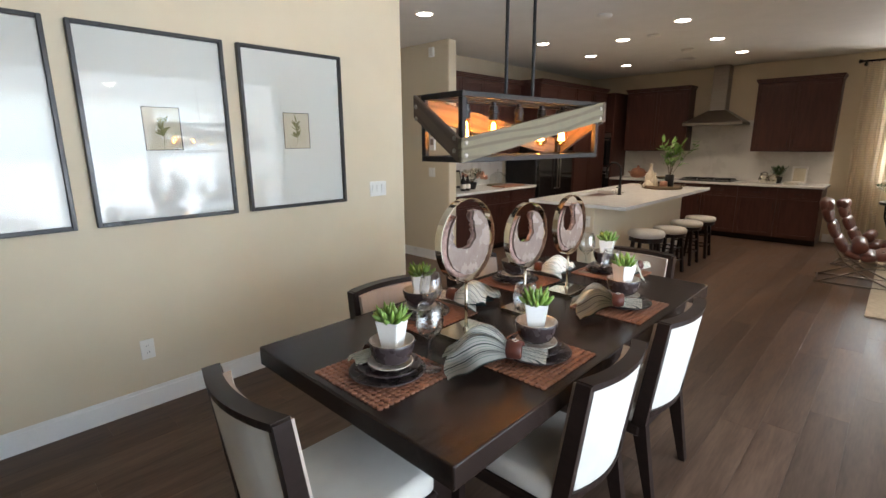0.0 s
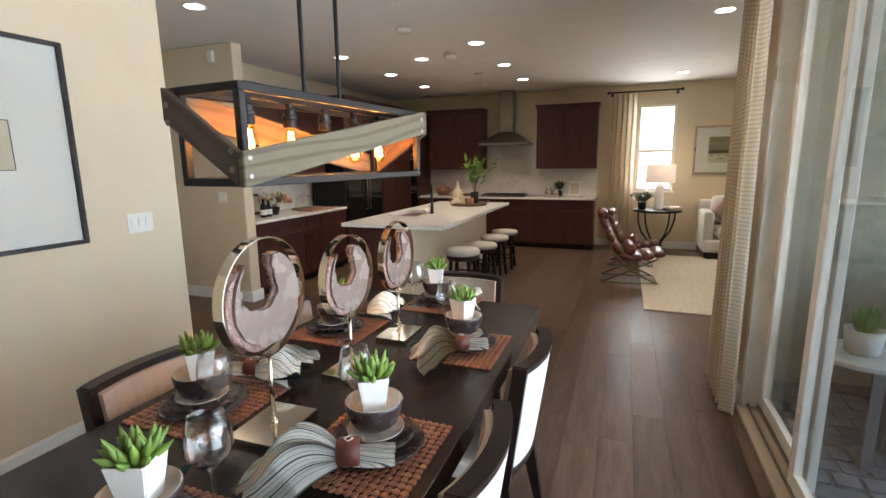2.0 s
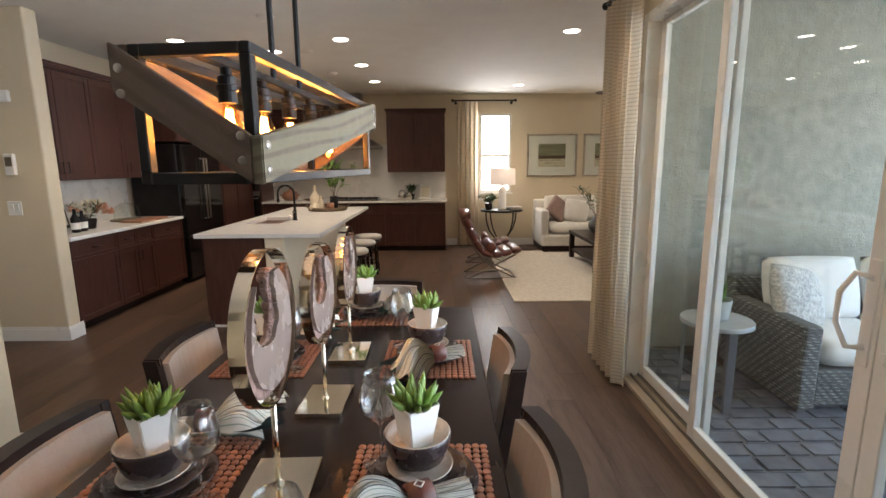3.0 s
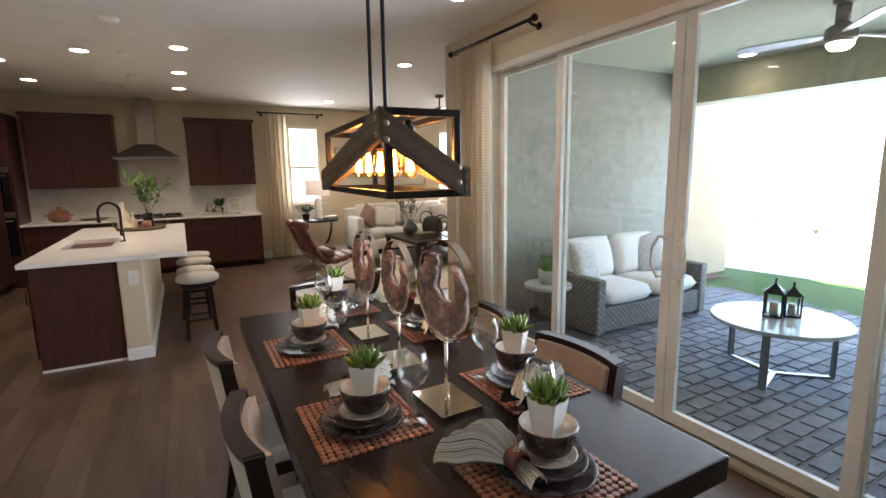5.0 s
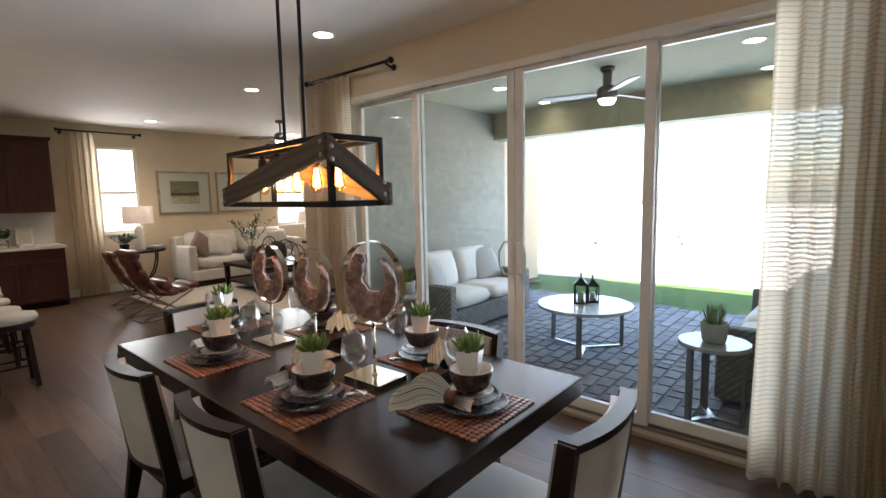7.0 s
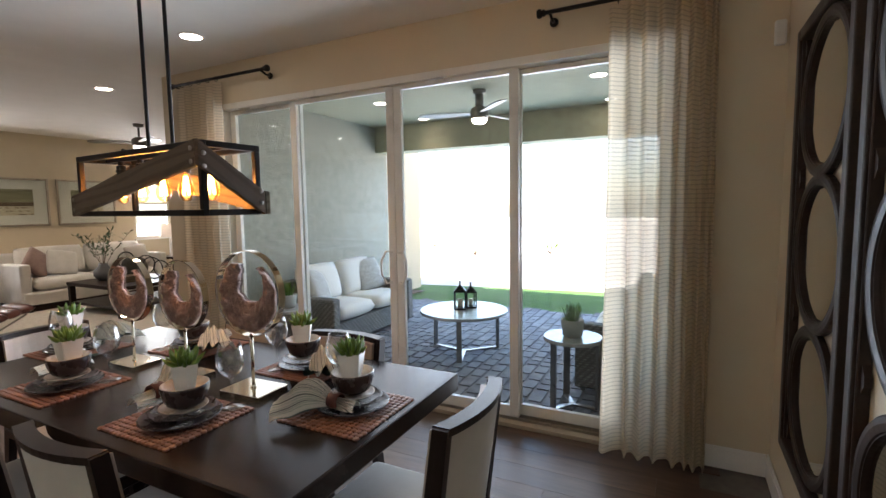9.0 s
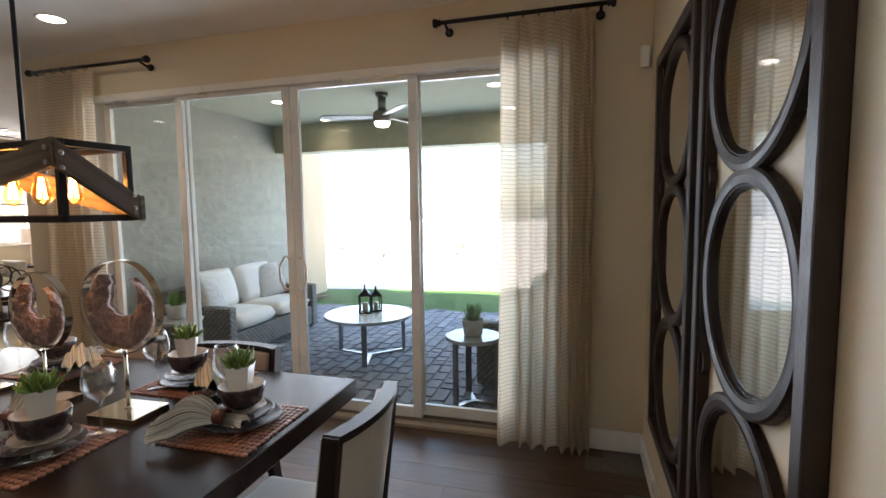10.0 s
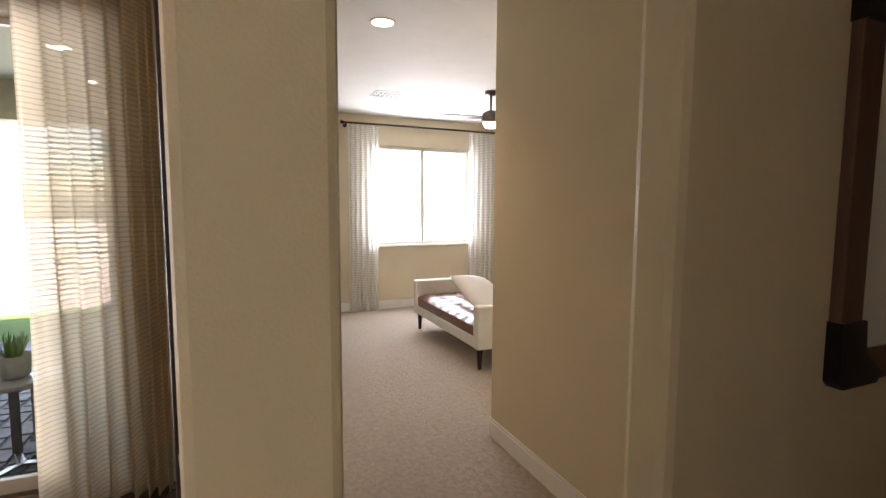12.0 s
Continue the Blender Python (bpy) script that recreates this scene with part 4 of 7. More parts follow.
T = 0.016
skirting("baseboard", [(XW, -2.9, XW + T, 3.536), (XW - 0.14, 3.52, XW, 3.536), (XD - T, YM + T, XD, D0 - 0.002), (XD - T, D1 + 0.002, XD, YP + 0.2), (-0.905, YM, XD, YM + T), (-3.05, 5.204, -3.034, 5.376), (-4.9, 5.204, -3.05, 5.22),
                       (0.30, YB - T, 6.05, YB), (-0.34, -1.255, 1.29, -1.239), (BX - T, -5.1, BX, 0.1), (1.29, -5.1, 1.306, -1.255), (-4.9, 3.38, -2.13, 3.396), (XD + 0.16, YP + 0.2, 6.05, YP + 0.216)])


# ---- curtains ----
def curtain(name, label, y0, y1, z0, z1, x, depth, folds, material, axis="y", spread=1.0, seed=1, gather=1.0):
    """A hanging cloth with deep uneven folds along y (or x)."""
    rng = random.Random(seed)
    bm = bmesh.new()
    n, rows = folds * 10, 22
    ph = [rng.uniform(-0.5, 0.5) for _ in range(folds + 2)]
    grid = []
    for j in range(rows + 1):
        g = j / rows
        z = z1 + (z0 - z1) * g
        line = []
        for i in range(n + 1):
            f = i / n
            k = f * folds
            p = ph[int(k)] * (1 - k % 1) + ph[int(k) + 1] * (k % 1)
            amp = depth * (0.55 + 0.45 * g + 0.25 * p)
            w = math.sin(2 * math.pi * k + p * 1.2 + 0.5 * g * p) + 0.25 * math.sin(4 * math.pi * k + 3 * p + g)
            mid = (y0 + y1) / 2
            a = mid + (y0 + (y1 - y0) * f ** gather - mid) * (1 + (spread - 1) * g * g) + 0.012 * math.sin(3 * g + 7 * p) * g
            b = x + amp * w
            line.append(bm.verts.new((b, a, z) if axis == "y" else (a, b, z)))
        grid.append(line)
    for j in range(rows):
        for i in range(n):
            bm.faces.new((grid[j][i], grid[j][i + 1], grid[j + 1][i + 1], grid[j + 1][i]))
    return one(name, label, "curtain", bm, material, smooth=True)


def curtain_rod(label, a0, a1, z, at, axis="y", rings=(), wall=0.07):
    r = thing("curtain_rod", label, "curtain rod")
    def P(a, b, zz):
        return (at + b, a, zz) if axis == "y" else (a, at + b, zz)
    bm = bmesh.new()
    tube(bm, [P(a0, 0, z), P(a1, 0, z)], 0.0125, 12)
    part("pole", bm, M_BLACK, r, smooth=True)
    for a, s in ((a0, -1), (a1, 1)):
        bm = bmesh.new()
        rot = Vector((0, 0, 1)).rotation_difference(Vector(P(s, 0, 0)) - Vector(P(0, 0, 0))).to_matrix().to_4x4()
        lathe(bm, [(0.0125, -0.01), (0.02, -0.006), (0.02, 0.004), (0.014, 0.008), (0.024, 0.014), (0.027, 0.024), (0.024, 0.036), (0, 0.04)], 16, Matrix.Translation(P(a, 0, z)) @ rot)
        part("finial", bm, M_BLACK, r, smooth=True)
        bm = bmesh.new()
        tube(bm, [P(a - s * 0.04, 0, z - 0.012), P(a - s * 0.04, wall * 0.5, z - 0.03), P(a - s * 0.04, wall, z - 0.03)], 0.009, 8)
        lathe(bm, [(0, -0.005), (0.026, -0.005), (0.026, 0.005), (0, 0.005)], 14, Matrix.Translation(P(a - s * 0.04, wall - 0.006, z - 0.03)) @ Vector((0, 0, 1)).rotation_difference(Vector(P(0, 1, 0)) - Vector(P(0, 0, 0))).to_matrix().to_4x4())
        part("bracket", bm, M_BLACK, r, smooth=True)
    for a in rings:
        bm = bmesh.new()
        tube(bm, [P(a, 0.019 * math.cos(q * math.pi / 6), z - 0.006 + 0.019 * math.sin(q * math.pi / 6)) for q in range(12)], 0.0028, 6, closed=True)
        part("ring", bm, M_BLACK, r)


def spaced(a, b, n):
    return [a + (b - a) * (k + 0.5) / n for k in range(n)]


curtain("curtain", "beige slub linen curtain hanging beside the glass doors", 0.57, 1.10, 0.015, 2.56, 1.395, 0.045, 8, M_CURT, seed=3, spread=1.04, gather=1.5)
curtain("curtain", "beige slub linen curtain at the far end of the doors", 4.24, 4.80, 0.015, 2.56, 1.40, 0.035, 6, M_CURT, seed=5, spread=1.05)
curtain_rod("black iron curtain rod over the glass doors", 0.50, 1.47, 2.595, 1.40, rings=spaced(0.57, 1.10, 6), wall=0.098)
curtain_rod("black iron curtain rod beside the wall end", 3.72, 4.86, 2.595, 1.40, rings=spaced(4.24, 4.80, 5), wall=0.098)
curtain("curtain", "beige linen curtain beside the living room window", 0.49, 0.88, 0.015, 2.58, 9.98, 0.03, 5, M_CURT, "x", seed=8, spread=1.05)
curtain_rod("black iron curtain rod over the living room window", 0.43, 1.51, 2.61, 9.98, "x", rings=spaced(0.50, 0.86, 5), wall=0.118)
curtain_rod("black iron curtain rod over the second window", 3.88, 5.2, 2.61, 9.98, "x", wall=0.118)
curtain("curtain", "white sheer bedroom curtain beside the window", -1.58, -1.16, 0.015, 2.57, BX - 0.1, 0.03, 6, M_SHEER, seed=11)
curtain("curtain", "white sheer bedroom curtain, drawn back", -3.55, -2.98, 0.015, 2.57, BX - 0.1, 0.03, 7, M_SHEER, seed=12)
curtain_rod("dark bedroom curtain rod over the window", -3.6, -1.10, 2.60, BX - 0.1, rings=spaced(-1.58, -1.16, 6) + spaced(-3.55, -2.98, 7), wall=0.098)


# ---- circle mirrors ----
def circle_mirror(x0, x1):
    """A tall carved panel with three round mirrors, flat on the wall y = YM."""
    c = thing("circle_mirror", "dark carved wooden wall panel with three round mirrors", "mirror", group="circle mirrors")
    z0, z1, f, d = 0.395, 2.175, 0.05, 0.042
    y = YM
    for nm, r in (("frame_side", (x0, y, z0, x0 + f, y + d, z1)), ("frame_side", (x1 - f, y, z0, x1, y + d, z1)), ("frame_end", (x0 + f, y, z0, x1 - f, y + d, z0 + f)), ("frame_end", (x0 + f, y, z1 - f, x1 - f, y + d, z1))):
        boxes(nm, [r], M_MIRWOOD, c, 0.006, seg=2)
    boxes("frame_bead", [(x0 + f, y, z0 + f, x0 + f + 0.012, y + d - 0.01, z1 - f), (x1 - f - 0.012, y, z0 + f, x1 - f, y + d - 0.01, z1 - f)], M_MIRWOOD, c, 0.003)
    cx, pitch = (x0 + x1) / 2, (z1 - z0 - 2 * f) / 3
    ro = (x1 - x0) / 2 - f - 0.008
    for k in range(3):
        cz = z0 + f + pitch * (k + 0.5)
        m = Matrix.Translation((cx, y, cz)) @ Matrix(((1, 0, 0, 0), (0, 0, 1, 0), (0, pitch * 0.515 / ro, 0, 0), (0, 0, 0, 1)))
        bm = bmesh.new()
        lathe(bm, [(ro, 0.004), (ro, 0.024), (ro - 0.006, 0.029), (ro - 0.024, 0.031), (ro - 0.044, 0.027), (ro - 0.047, 0.023), (ro - 0.050, 0.023), (ro - 0.052, 0.012), (ro - 0.052, 0.004), (ro, 0.004)], 56, m)
        ob = part("ring", bm, M_MIRRING, c, "dark polished wooden ring")
        bm = bmesh.new()
        lathe(bm, [(0, 0.006), (ro - 0.048, 0.006), (ro - 0.048, 0.0085), (ro - 0.064, 0.0115), (0, 0.0115)], 56, m)
        part("mirror_glass", bm, M_MIRROR, ob, "bevelled round mirror")
    for k in range(4):
        cz = z0 + f + pitch * k
        for s in (-1, 1):
            bm = bmesh.new()
            prism(bm, [(0, -0.05), (0.03, -0.012), (0.03, 0.012), (0, 0.05)], 0.004, 0.022, Matrix.Translation((cx + s * (ro + 0.004), y, min(max(cz, z0 + f + 0.04), z1 - f - 0.04))) @ Matrix(((-s, 0, 0, 0), (0, 0, 1, 0), (0, 1, 0, 0), (0, 0, 0, 1))))
            part("corner_block", bm, M_MIRWOOD, c)


circle_mirror(0.27, 1.05)
circle_mirror(-0.60, 0.18)


# ---- switches, outlets and sensors ----
def wall_plate(name, label, m, gangs=1, kind="switch", w=None, h=0.118):
    p = thing(name, label, name.replace("_", " "), m)
    w = w or 0.072 + 0.046 * (gangs - 1)
    bm = bmesh.new()
    box(bm, -w / 2, -h / 2, 0, w / 2, h / 2, 0.006, 0.002)
    part("plate", bm, M_PLASTIC, p)
    for g in range(gangs):
        x = (g - (gangs - 1) / 2) * 0.046
        if kind == "switch":
            bm = bmesh.new()
            prism(bm, [(-0.033, 0.006), (0.033, 0.006), (0.033, 0.012), (-0.033, 0.008)], x - 0.016, x + 0.016, Matrix(((0, 0, 1, 0), (1, 0, 0, 0), (0, 1, 0, 0), (0, 0, 0, 1))))
            part("rocker", bm, M_PLASTIC, p)
        else:
            for z in (-0.02, 0.02):
                bm = bmesh.new()
                lathe(bm, [(0.0165, 0.006), (0.0165, 0.008), (0, 0.008)], 20, pose(x, z, 0))
                s = part("socket", bm, M_PLASTIC, p)
                boxes("slot", [(x - 0.007, z - 0.002, 0.0079, x - 0.005, z + 0.006, 0.0086), (x + 0.005, z - 0.002, 0.0079, x + 0.007, z + 0.006, 0.0086)], M_BLACK, s)


def on_wall(x, y, z, facing):
    """Pose of a flat thing on a wall: its local z points into the room."""
    return pose(x, y, z, 90, 0, {"+x": 90, "-x": -90, "-y": 0, "+y": 180}[facing])


wall_plate("light_switch", "white three-gang rocker switch on the picture wall", on_wall(XW, 3.235, 1.172, "+x"), 3)
wall_plate("wall_outlet", "white double outlet low on the picture wall", on_wall(XW, 1.485, 0.36, "+x"), 1, "outlet")
wall_plate("light_switch", "white rocker switch near the wall end", on_wall(-0.785, YM, 1.20, "+y"), 1)
wall_plate("light_switch", "white rocker switch on the short kitchen wall", on_wall(-3.35, 5.22, 1.16, "-y"), 2)
for z, w, h, d, nm, lb in ((1.522, 0.085, 0.17, 0.03, "thermostat", "white thermostat panel on the short kitchen wall"), (2.061, 0.16, 0.09, 0.035, "door_chime", "white door chime box on the short kitchen wall"), (2.615, 0.075, 0.11, 0.04, "motion_sensor", "small white motion sensor high on the wall")):
    t_ = thing(nm, lb, nm.replace("_", " "), on_wall(-3.32, 5.22, z, "-y"))
    bm = bmesh.new()
    box(bm, -w / 2, -h / 2, 0, w / 2, h / 2, d, 0.008, 2)
    part("housing", bm, M_PLASTIC, t_)
    bm = bmesh.new()
    box(bm, -w * 0.32, -h * 0.1, d, w * 0.32, h * 0.34, d + 0.002)
    part("face", bm, M_STEEL if nm == "thermostat" else M_PLASTIC, t_, "grey display" if nm == "thermostat" else "")
t_ = thing("motion_sensor", "small white motion sensor near the room corner", "motion sensor", on_wall(XD, 0.30, 2.31, "-x"))
bm = bmesh.new()
box(bm, -0.025, -0.06, 0, 0.025, 0.06, 0.035, 0.008, 2)
part("housing", bm, M_PLASTIC, t_)
bm = bmesh.new()
box(bm, -0.016, -0.04, 0.035, 0.016, 0.0, 0.037)
part("lens", bm, M_CEIL, t_)


# ---- ceiling fixtures ----
M_LED = glow("downlight_glow", (1.0, 0.93, 0.82), 4.0)


def downlight(x, y, z, label, power=0.0, group="recessed ceiling lights"):
    d = thing("recessed_light", label, "ceiling light", pose(x, y, z), group=group)
    bm = bmesh.new()
    lathe(bm, [(0.092, 0), (0.092, -0.004), (0.078, -0.007), (0.072, -0.003), (0.072, 0)], 32)
    part("trim_ring", bm, M_CEIL, d, smooth=True)
    bm = bmesh.new()
    lathe(bm, [(0.0715, -0.001), (0.0715, -0.0032), (0, -0.004)], 32)
    part("lens", bm, M_LED, d, "glowing round lens", smooth=True)
    if power:
        l = lamp("downlight", "SPOT", power * 0.34, (1.0, 0.84, 0.63), look((x, y, z - 0.03), (x, y, 0)))
        l.data.spot_size, l.data.spot_blend, l.data.shadow_soft_size = radians(125), 0.8, 0.07


for x, y in ((-2.48, 4.27), (-2.45, 6.31), (-2.44, 7.57), (-2.43, 8.77), (-1.63, 6.80), (-0.79, 6.31), (-0.79, 7.56), (-0.79, 8.76), (1.47, 6.07), (1.45, 9.18), (0.935, 3.95), (4.0, 6.1), (4.0, 9.2)):
    downlight(x, y, CEIL, "lit recessed ceiling light with white trim", 17 if x > 1 else 13.5)
downlight(1.955, -0.735, CEIL, "lit recessed bedroom ceiling light", 18)
for x, y in ((3.335, 3.92), (3.35, 1.455), (4.46, 3.96), (4.50, 1.47)):
    downlight(x, y, CEIL - 0.04, "lit recessed light in the patio ceiling", 4, "patio ceiling lights")
for x, y in ((-1.265, 5.54), (-1.26, 6.79), (-1.27, 8.01)):
    bm = bmesh.new()
    lathe(bm, [(0.075, 0), (0.075, -0.012), (0.06, -0.03), (0, -0.034)], 28, pose(x, y, CEIL))
    one("ceiling_sensor", "round white detector on the ceiling", "smoke detector", bm, M_CEIL, group="ceiling detectors", smooth=True)


def vent(x, y, z, w, h, n, label):
    v = thing("ceiling_vent", label, "vent", pose(x, y, z))
    f = 0.02
    boxes("vent_frame", [(-w / 2, -h / 2, -0.008, w / 2, -h / 2 + f, 0), (-w / 2, h / 2 - f, -0.008, w / 2, h / 2, 0), (-w / 2, -h / 2 + f, -0.008, -w / 2 + f, h / 2 - f, 0), (w / 2 - f, -h / 2 + f, -0.008, w / 2, h / 2 - f, 0), (-0.008, -h / 2 + f, -0.008, 0.008, h / 2 - f, 0)], M_TRIM, v, 0.001)
    boxes("backing", [(-w / 2 + f, -h / 2 + f, -0.002, w / 2 - f, h / 2 - f, -0.0005)], M_BLACK, v)
    for k in range(n):
        yy = -h / 2 + f + (h - 2 * f) * (k + 0.5) / n
        boxes("slat", [(-w / 2 + f, yy - 0.006, -0.007, -0.008, yy + 0.004, -0.003), (0.008, yy - 0.006, -0.007, w / 2 - f, yy + 0.004, -0.003)], M_TRIM, v)


vent(-1.585, 8.82, CEIL, 0.36, 0.2, 7, "white louvred ceiling vent in the kitchen")
vent(3.98, -1.38, CEIL, 0.3, 0.36, 6, "white louvred ceiling vent in the bedroom")


def ceiling_fan(x, y, z, drop, blade, body, label, turn, rod=0.013, blades=3):
    f = thing("ceiling_fan", label, "ceiling fan", pose(x, y, z, 0, 0, turn))
    bm = bmesh.new()
    lathe(bm, [(0, 0), (0.07, 0), (0.065, -0.035), (0.02, -0.05), (0, -0.05)], 24)
    part("canopy", bm, body, f, smooth=True)
    if drop > 0.06:
        bm = bmesh.new()
        tube(bm, [(0, 0, -0.04), (0, 0, -drop)], rod, 16)
        part("downrod", bm, body, f, smooth=True)
    bm = bmesh.new()
    lathe(bm, [(0, -drop + 0.02), (0.05, -drop + 0.01), (0.095, -drop - 0.02), (0.1, -drop - 0.09), (0.085, -drop - 0.12), (0, -drop - 0.12)], 28)
    part("motor", bm, body, f, smooth=True)
    bm = bmesh.new()
    lathe(bm, [(0.08, -drop - 0.12), (0.082, -drop - 0.135), (0.06, -drop - 0.165), (0, -drop - 0.178)], 28)
    part("light_bowl", bm, M_LED, f, "glowing opal bowl", smooth=True)
    for k in range(blades):
        a = 360 / blades * k
        bm = bmesh.new()
        pts = [(0.09, -0.03), (0.2, -0.055), (0.6, -0.065), (0.66, -0.03), (0.66, 0.03), (0.6, 0.06), (0.2, 0.045), (0.09, 0.03)]
        prism(bm, pts, -0.005, 0.005, pose(0, 0, -drop - 0.06, 0, 0, a) @ pose(0, 0, 0, 11, 0, 0))
        part("blade", bm, blade, f)


M_BRONZE = mat("brushed_bronze", (0.17, 0.15, 0.13), 0.4, 0.7, scale=8, fine=120, bump=0.02)
M_BLADE = mat("grey_fan_blade", (0.46, 0.44, 0.40), 0.45, dark=(0.38, 0.36, 0.33), scale=6, fine=80, bump=0.05, stretch=(8, 1, 1))
ceiling_fan(2.86, 7.82, CEIL, 0.2, M_BRONZE, M_BRONZE, "dark bronze ceiling fan with lit bowl in the living room", 10)
ceiling_fan(3.33, 2.665, CEIL - 0.04, 0.18, M_BLADE, M_BRONZE, "grey ceiling fan with light blades under the patio roof", 102, 0.045)
ceiling_fan(3.385, -2.37, CEIL, 0.22, M_BRONZE, M_BRONZE, "dark bronze ceiling fan with lit bowl in the bedroom", 75)

# ---- kitchen ----
M_OVEN = mat("black_oven_glass", (0.012, 0.011, 0.011), 0.08, dark=(0.009, 0.008, 0.008), scale=4, fine=40, bump=0.0, spec=0.6, rough_vary=0.02)
M_TERRA = mat("copper_terracotta", (0.34, 0.15, 0.085), 0.45, dark=(0.22, 0.09, 0.05), scale=12, fine=120, bump=0.1)
M_STONEWARE = mat("cream_stoneware", (0.66, 0.57, 0.44), 0.4, dark=(0.56, 0.47, 0.35), scale=10, fine=140, bump=0.06)
M_LEAF = mat("fresh_green_leaf", (0.14, 0.27, 0.045), 0.45, dark=(0.08, 0.16, 0.025), scale=20, fine=120, bump=0.06)
M_DARKLEAF = mat("dark_green_leaf", (0.05, 0.11, 0.035), 0.45, dark=(0.025, 0.06, 0.02), scale=20, fine=120, bump=0.06)
M_TWIG = mat("brown_twig", (0.14, 0.09, 0.05), 0.8, scale=30, fine=200, bump=0.2)
M_WICK = mat("woven_seagrass", (0.32, 0.24, 0.15), 0.85, dark=(0.19, 0.13, 0.075), scale=40, fine=240, bump=0.8)
M_SILVER = mat("mercury_silver_glaze", (0.70, 0.66, 0.60), 0.2, 0.9, dark=(0.5, 0.46, 0.4), scale=30, fine=200, bump=0.1)


def shaker_door(parent, x0, x1, z0, z1, axis, at, out, handle=None):
    """A framed door leaf with a recessed field; out: +1 or -1 along the other axis."""
    def B(nm, a, b, c, e, d0, d1, mt=M_CAB, par=None):
        lo, hi = sorted((at + out * d0, at + out * d1))
        r = (a, lo, b, c, hi, e) if axis == "x" else (lo, a, b, hi, c, e)
        return boxes(nm, [r], mt, par or parent, 0.0015)
    g, f = 0.003, 0.055 if z1 - z0 > 0.25 else 0.03
    d = B("door" if z1 - z0 > 0.25 else "drawer_front", x0 + g, z0 + g, x1 - g, z1 - g, 0.0, 0.012)
    for a, b, c, e in ((x0 + g, z0 + g, x0 + f, z1 - g), (x1 - f, z0 + g, x1 - g, z1 - g), (x0 + f, z0 + g, x1 - f, z0 + f), (x0 + f, z1 - f, x1 - f, z1 - g)):
        B("door_rail", a, b, c, e, 0.0122, 0.021, M_CAB, d)
    if handle is not None:
        hx, hz = handle
        bm = bmesh.new()
        def P(a, q, z):
            return (a, at + out * q, z) if axis == "x" else (at + out * q, a, z)
        if z1 - z0 > 0.25:
            tube(bm, [P(hx, 0.021, hz - 0.05), P(hx, 0.045, hz - 0.05), P(hx, 0.045, hz + 0.05), P(hx, 0.021, hz + 0.05)], 0.004, 8)
        else:
            tube(bm, [P(hx - 0.05, 0.021, hz), P(hx - 0.05, 0.045, hz), P(hx + 0.05, 0.045, hz), P(hx + 0.05, 0.021, hz)], 0.004, 8)
        part("handle", bm, M_BLACK, d, "black bar handle", smooth=True)
    return d


def cabinet(name, label, a0, a1, z0, z1, axis, back, front, doors, drawers=0.0, crown=False, group=""):
    """One cabinet unit along a wall; axis: the way it runs; back and front: its depth."""
    c = thing(name, label, "cabinet", group=group)
    out = 1 if front > back else -1
    lo, hi = sorted((back, front))
    kick = 0.09 if z0 == 0 else 0
    def R(a, b, c2, e, l=lo, h=hi):
        return (a, l, b, c2, h, e) if axis == "x" else (l, a, b, h, c2, e)
    boxes("body", [R(a0, z0 + kick, a1, z1)], M_CAB, c, 0.001)
    if kick:
        l2, h2 = (lo, hi - 0.06) if out > 0 else (lo + 0.06, hi)
        boxes("toe_kick", [R(a0, 0, a1, kick, l2, h2)], M_ESPRESSO, c)
    n = doors
    w = (a1 - a0) / n
    for k in range(n):
        p, q = a0 + w * k, a0 + w * (k + 1)
        inner = q - 0.035 if k % 2 == 0 else p + 0.035
        top = z1 - 0.005
        if drawers:
            shaker_door(c, p, q, top - drawers, top, axis, front, out, ((p + q) / 2, top - drawers / 2))
            top -= drawers
        shaker_door(c, p, q, z0 + kick + 0.005, top, axis, front, out, (inner, top - 0.12 if kick else z0 + 0.12))
    if crown:
        for k, (dz, dd) in enumerate(((0.0, 0.012), (0.02, 0.028), (0.04, 0.04))):
            l2, h2 = (lo, hi + dd + 0.021) if out > 0 else (lo - dd - 0.021, hi)
            boxes("crown", [R(a0 - dd * 0.6, z1 + dz, a1 + dd * 0.6, z1 + dz + 0.02, l2, h2)], M_CAB, c, 0.002)
    return c


# side run: buffet, pantry
for k, (a, b) in enumerate(((5.37, 5.98), (5.98, 6.59), (6.59, 7.20))):
    cabinet("base_cabinet", "dark cherry base cabinet with drawer under the buffet", a, b, 0, 0.85, "y", KX + 0.003, -3.08, 2 if k == 1 else 1, 0.17, group="buffet cabinets")
for a, b in ((5.37, 6.29), (6.29, 7.20)):
    cabinet("wall_cabinet", "dark cherry wall cabinet with two doors", a, b, 1.37, 2.39, "y", KX + 0.003, -3.39, 2, crown=True, group="wall cabinets")
cabinet("tall_cabinet", "tall dark cherry cabinet around the refrigerator", 7.22, 8.32, 1.80, 2.40, "y", KX + 0.003, -3.05, 2, crown=True)
fr = thing("refrigerator", "black glossy refrigerator with steel handles", "refrigerator")
boxes("body", [(-3.68, 7.26, 0.03, -3.09, 8.28, 1.78)], M_BLACK, fr, 0.01)
boxes("door", [(-3.088, 7.265, 0.62, -3.03, 7.768, 1.775)], M_OVEN, fr, 0.008, seg=2)
boxes("door", [(-3.088, 7.772, 0.62, -3.03, 8.275, 1.775)], M_OVEN, fr, 0.008, seg=2)
boxes("freezer_drawer", [(-3.088, 7.265, 0.05, -3.03, 8.275, 0.612)], M_OVEN, fr, 0.008, seg=2)
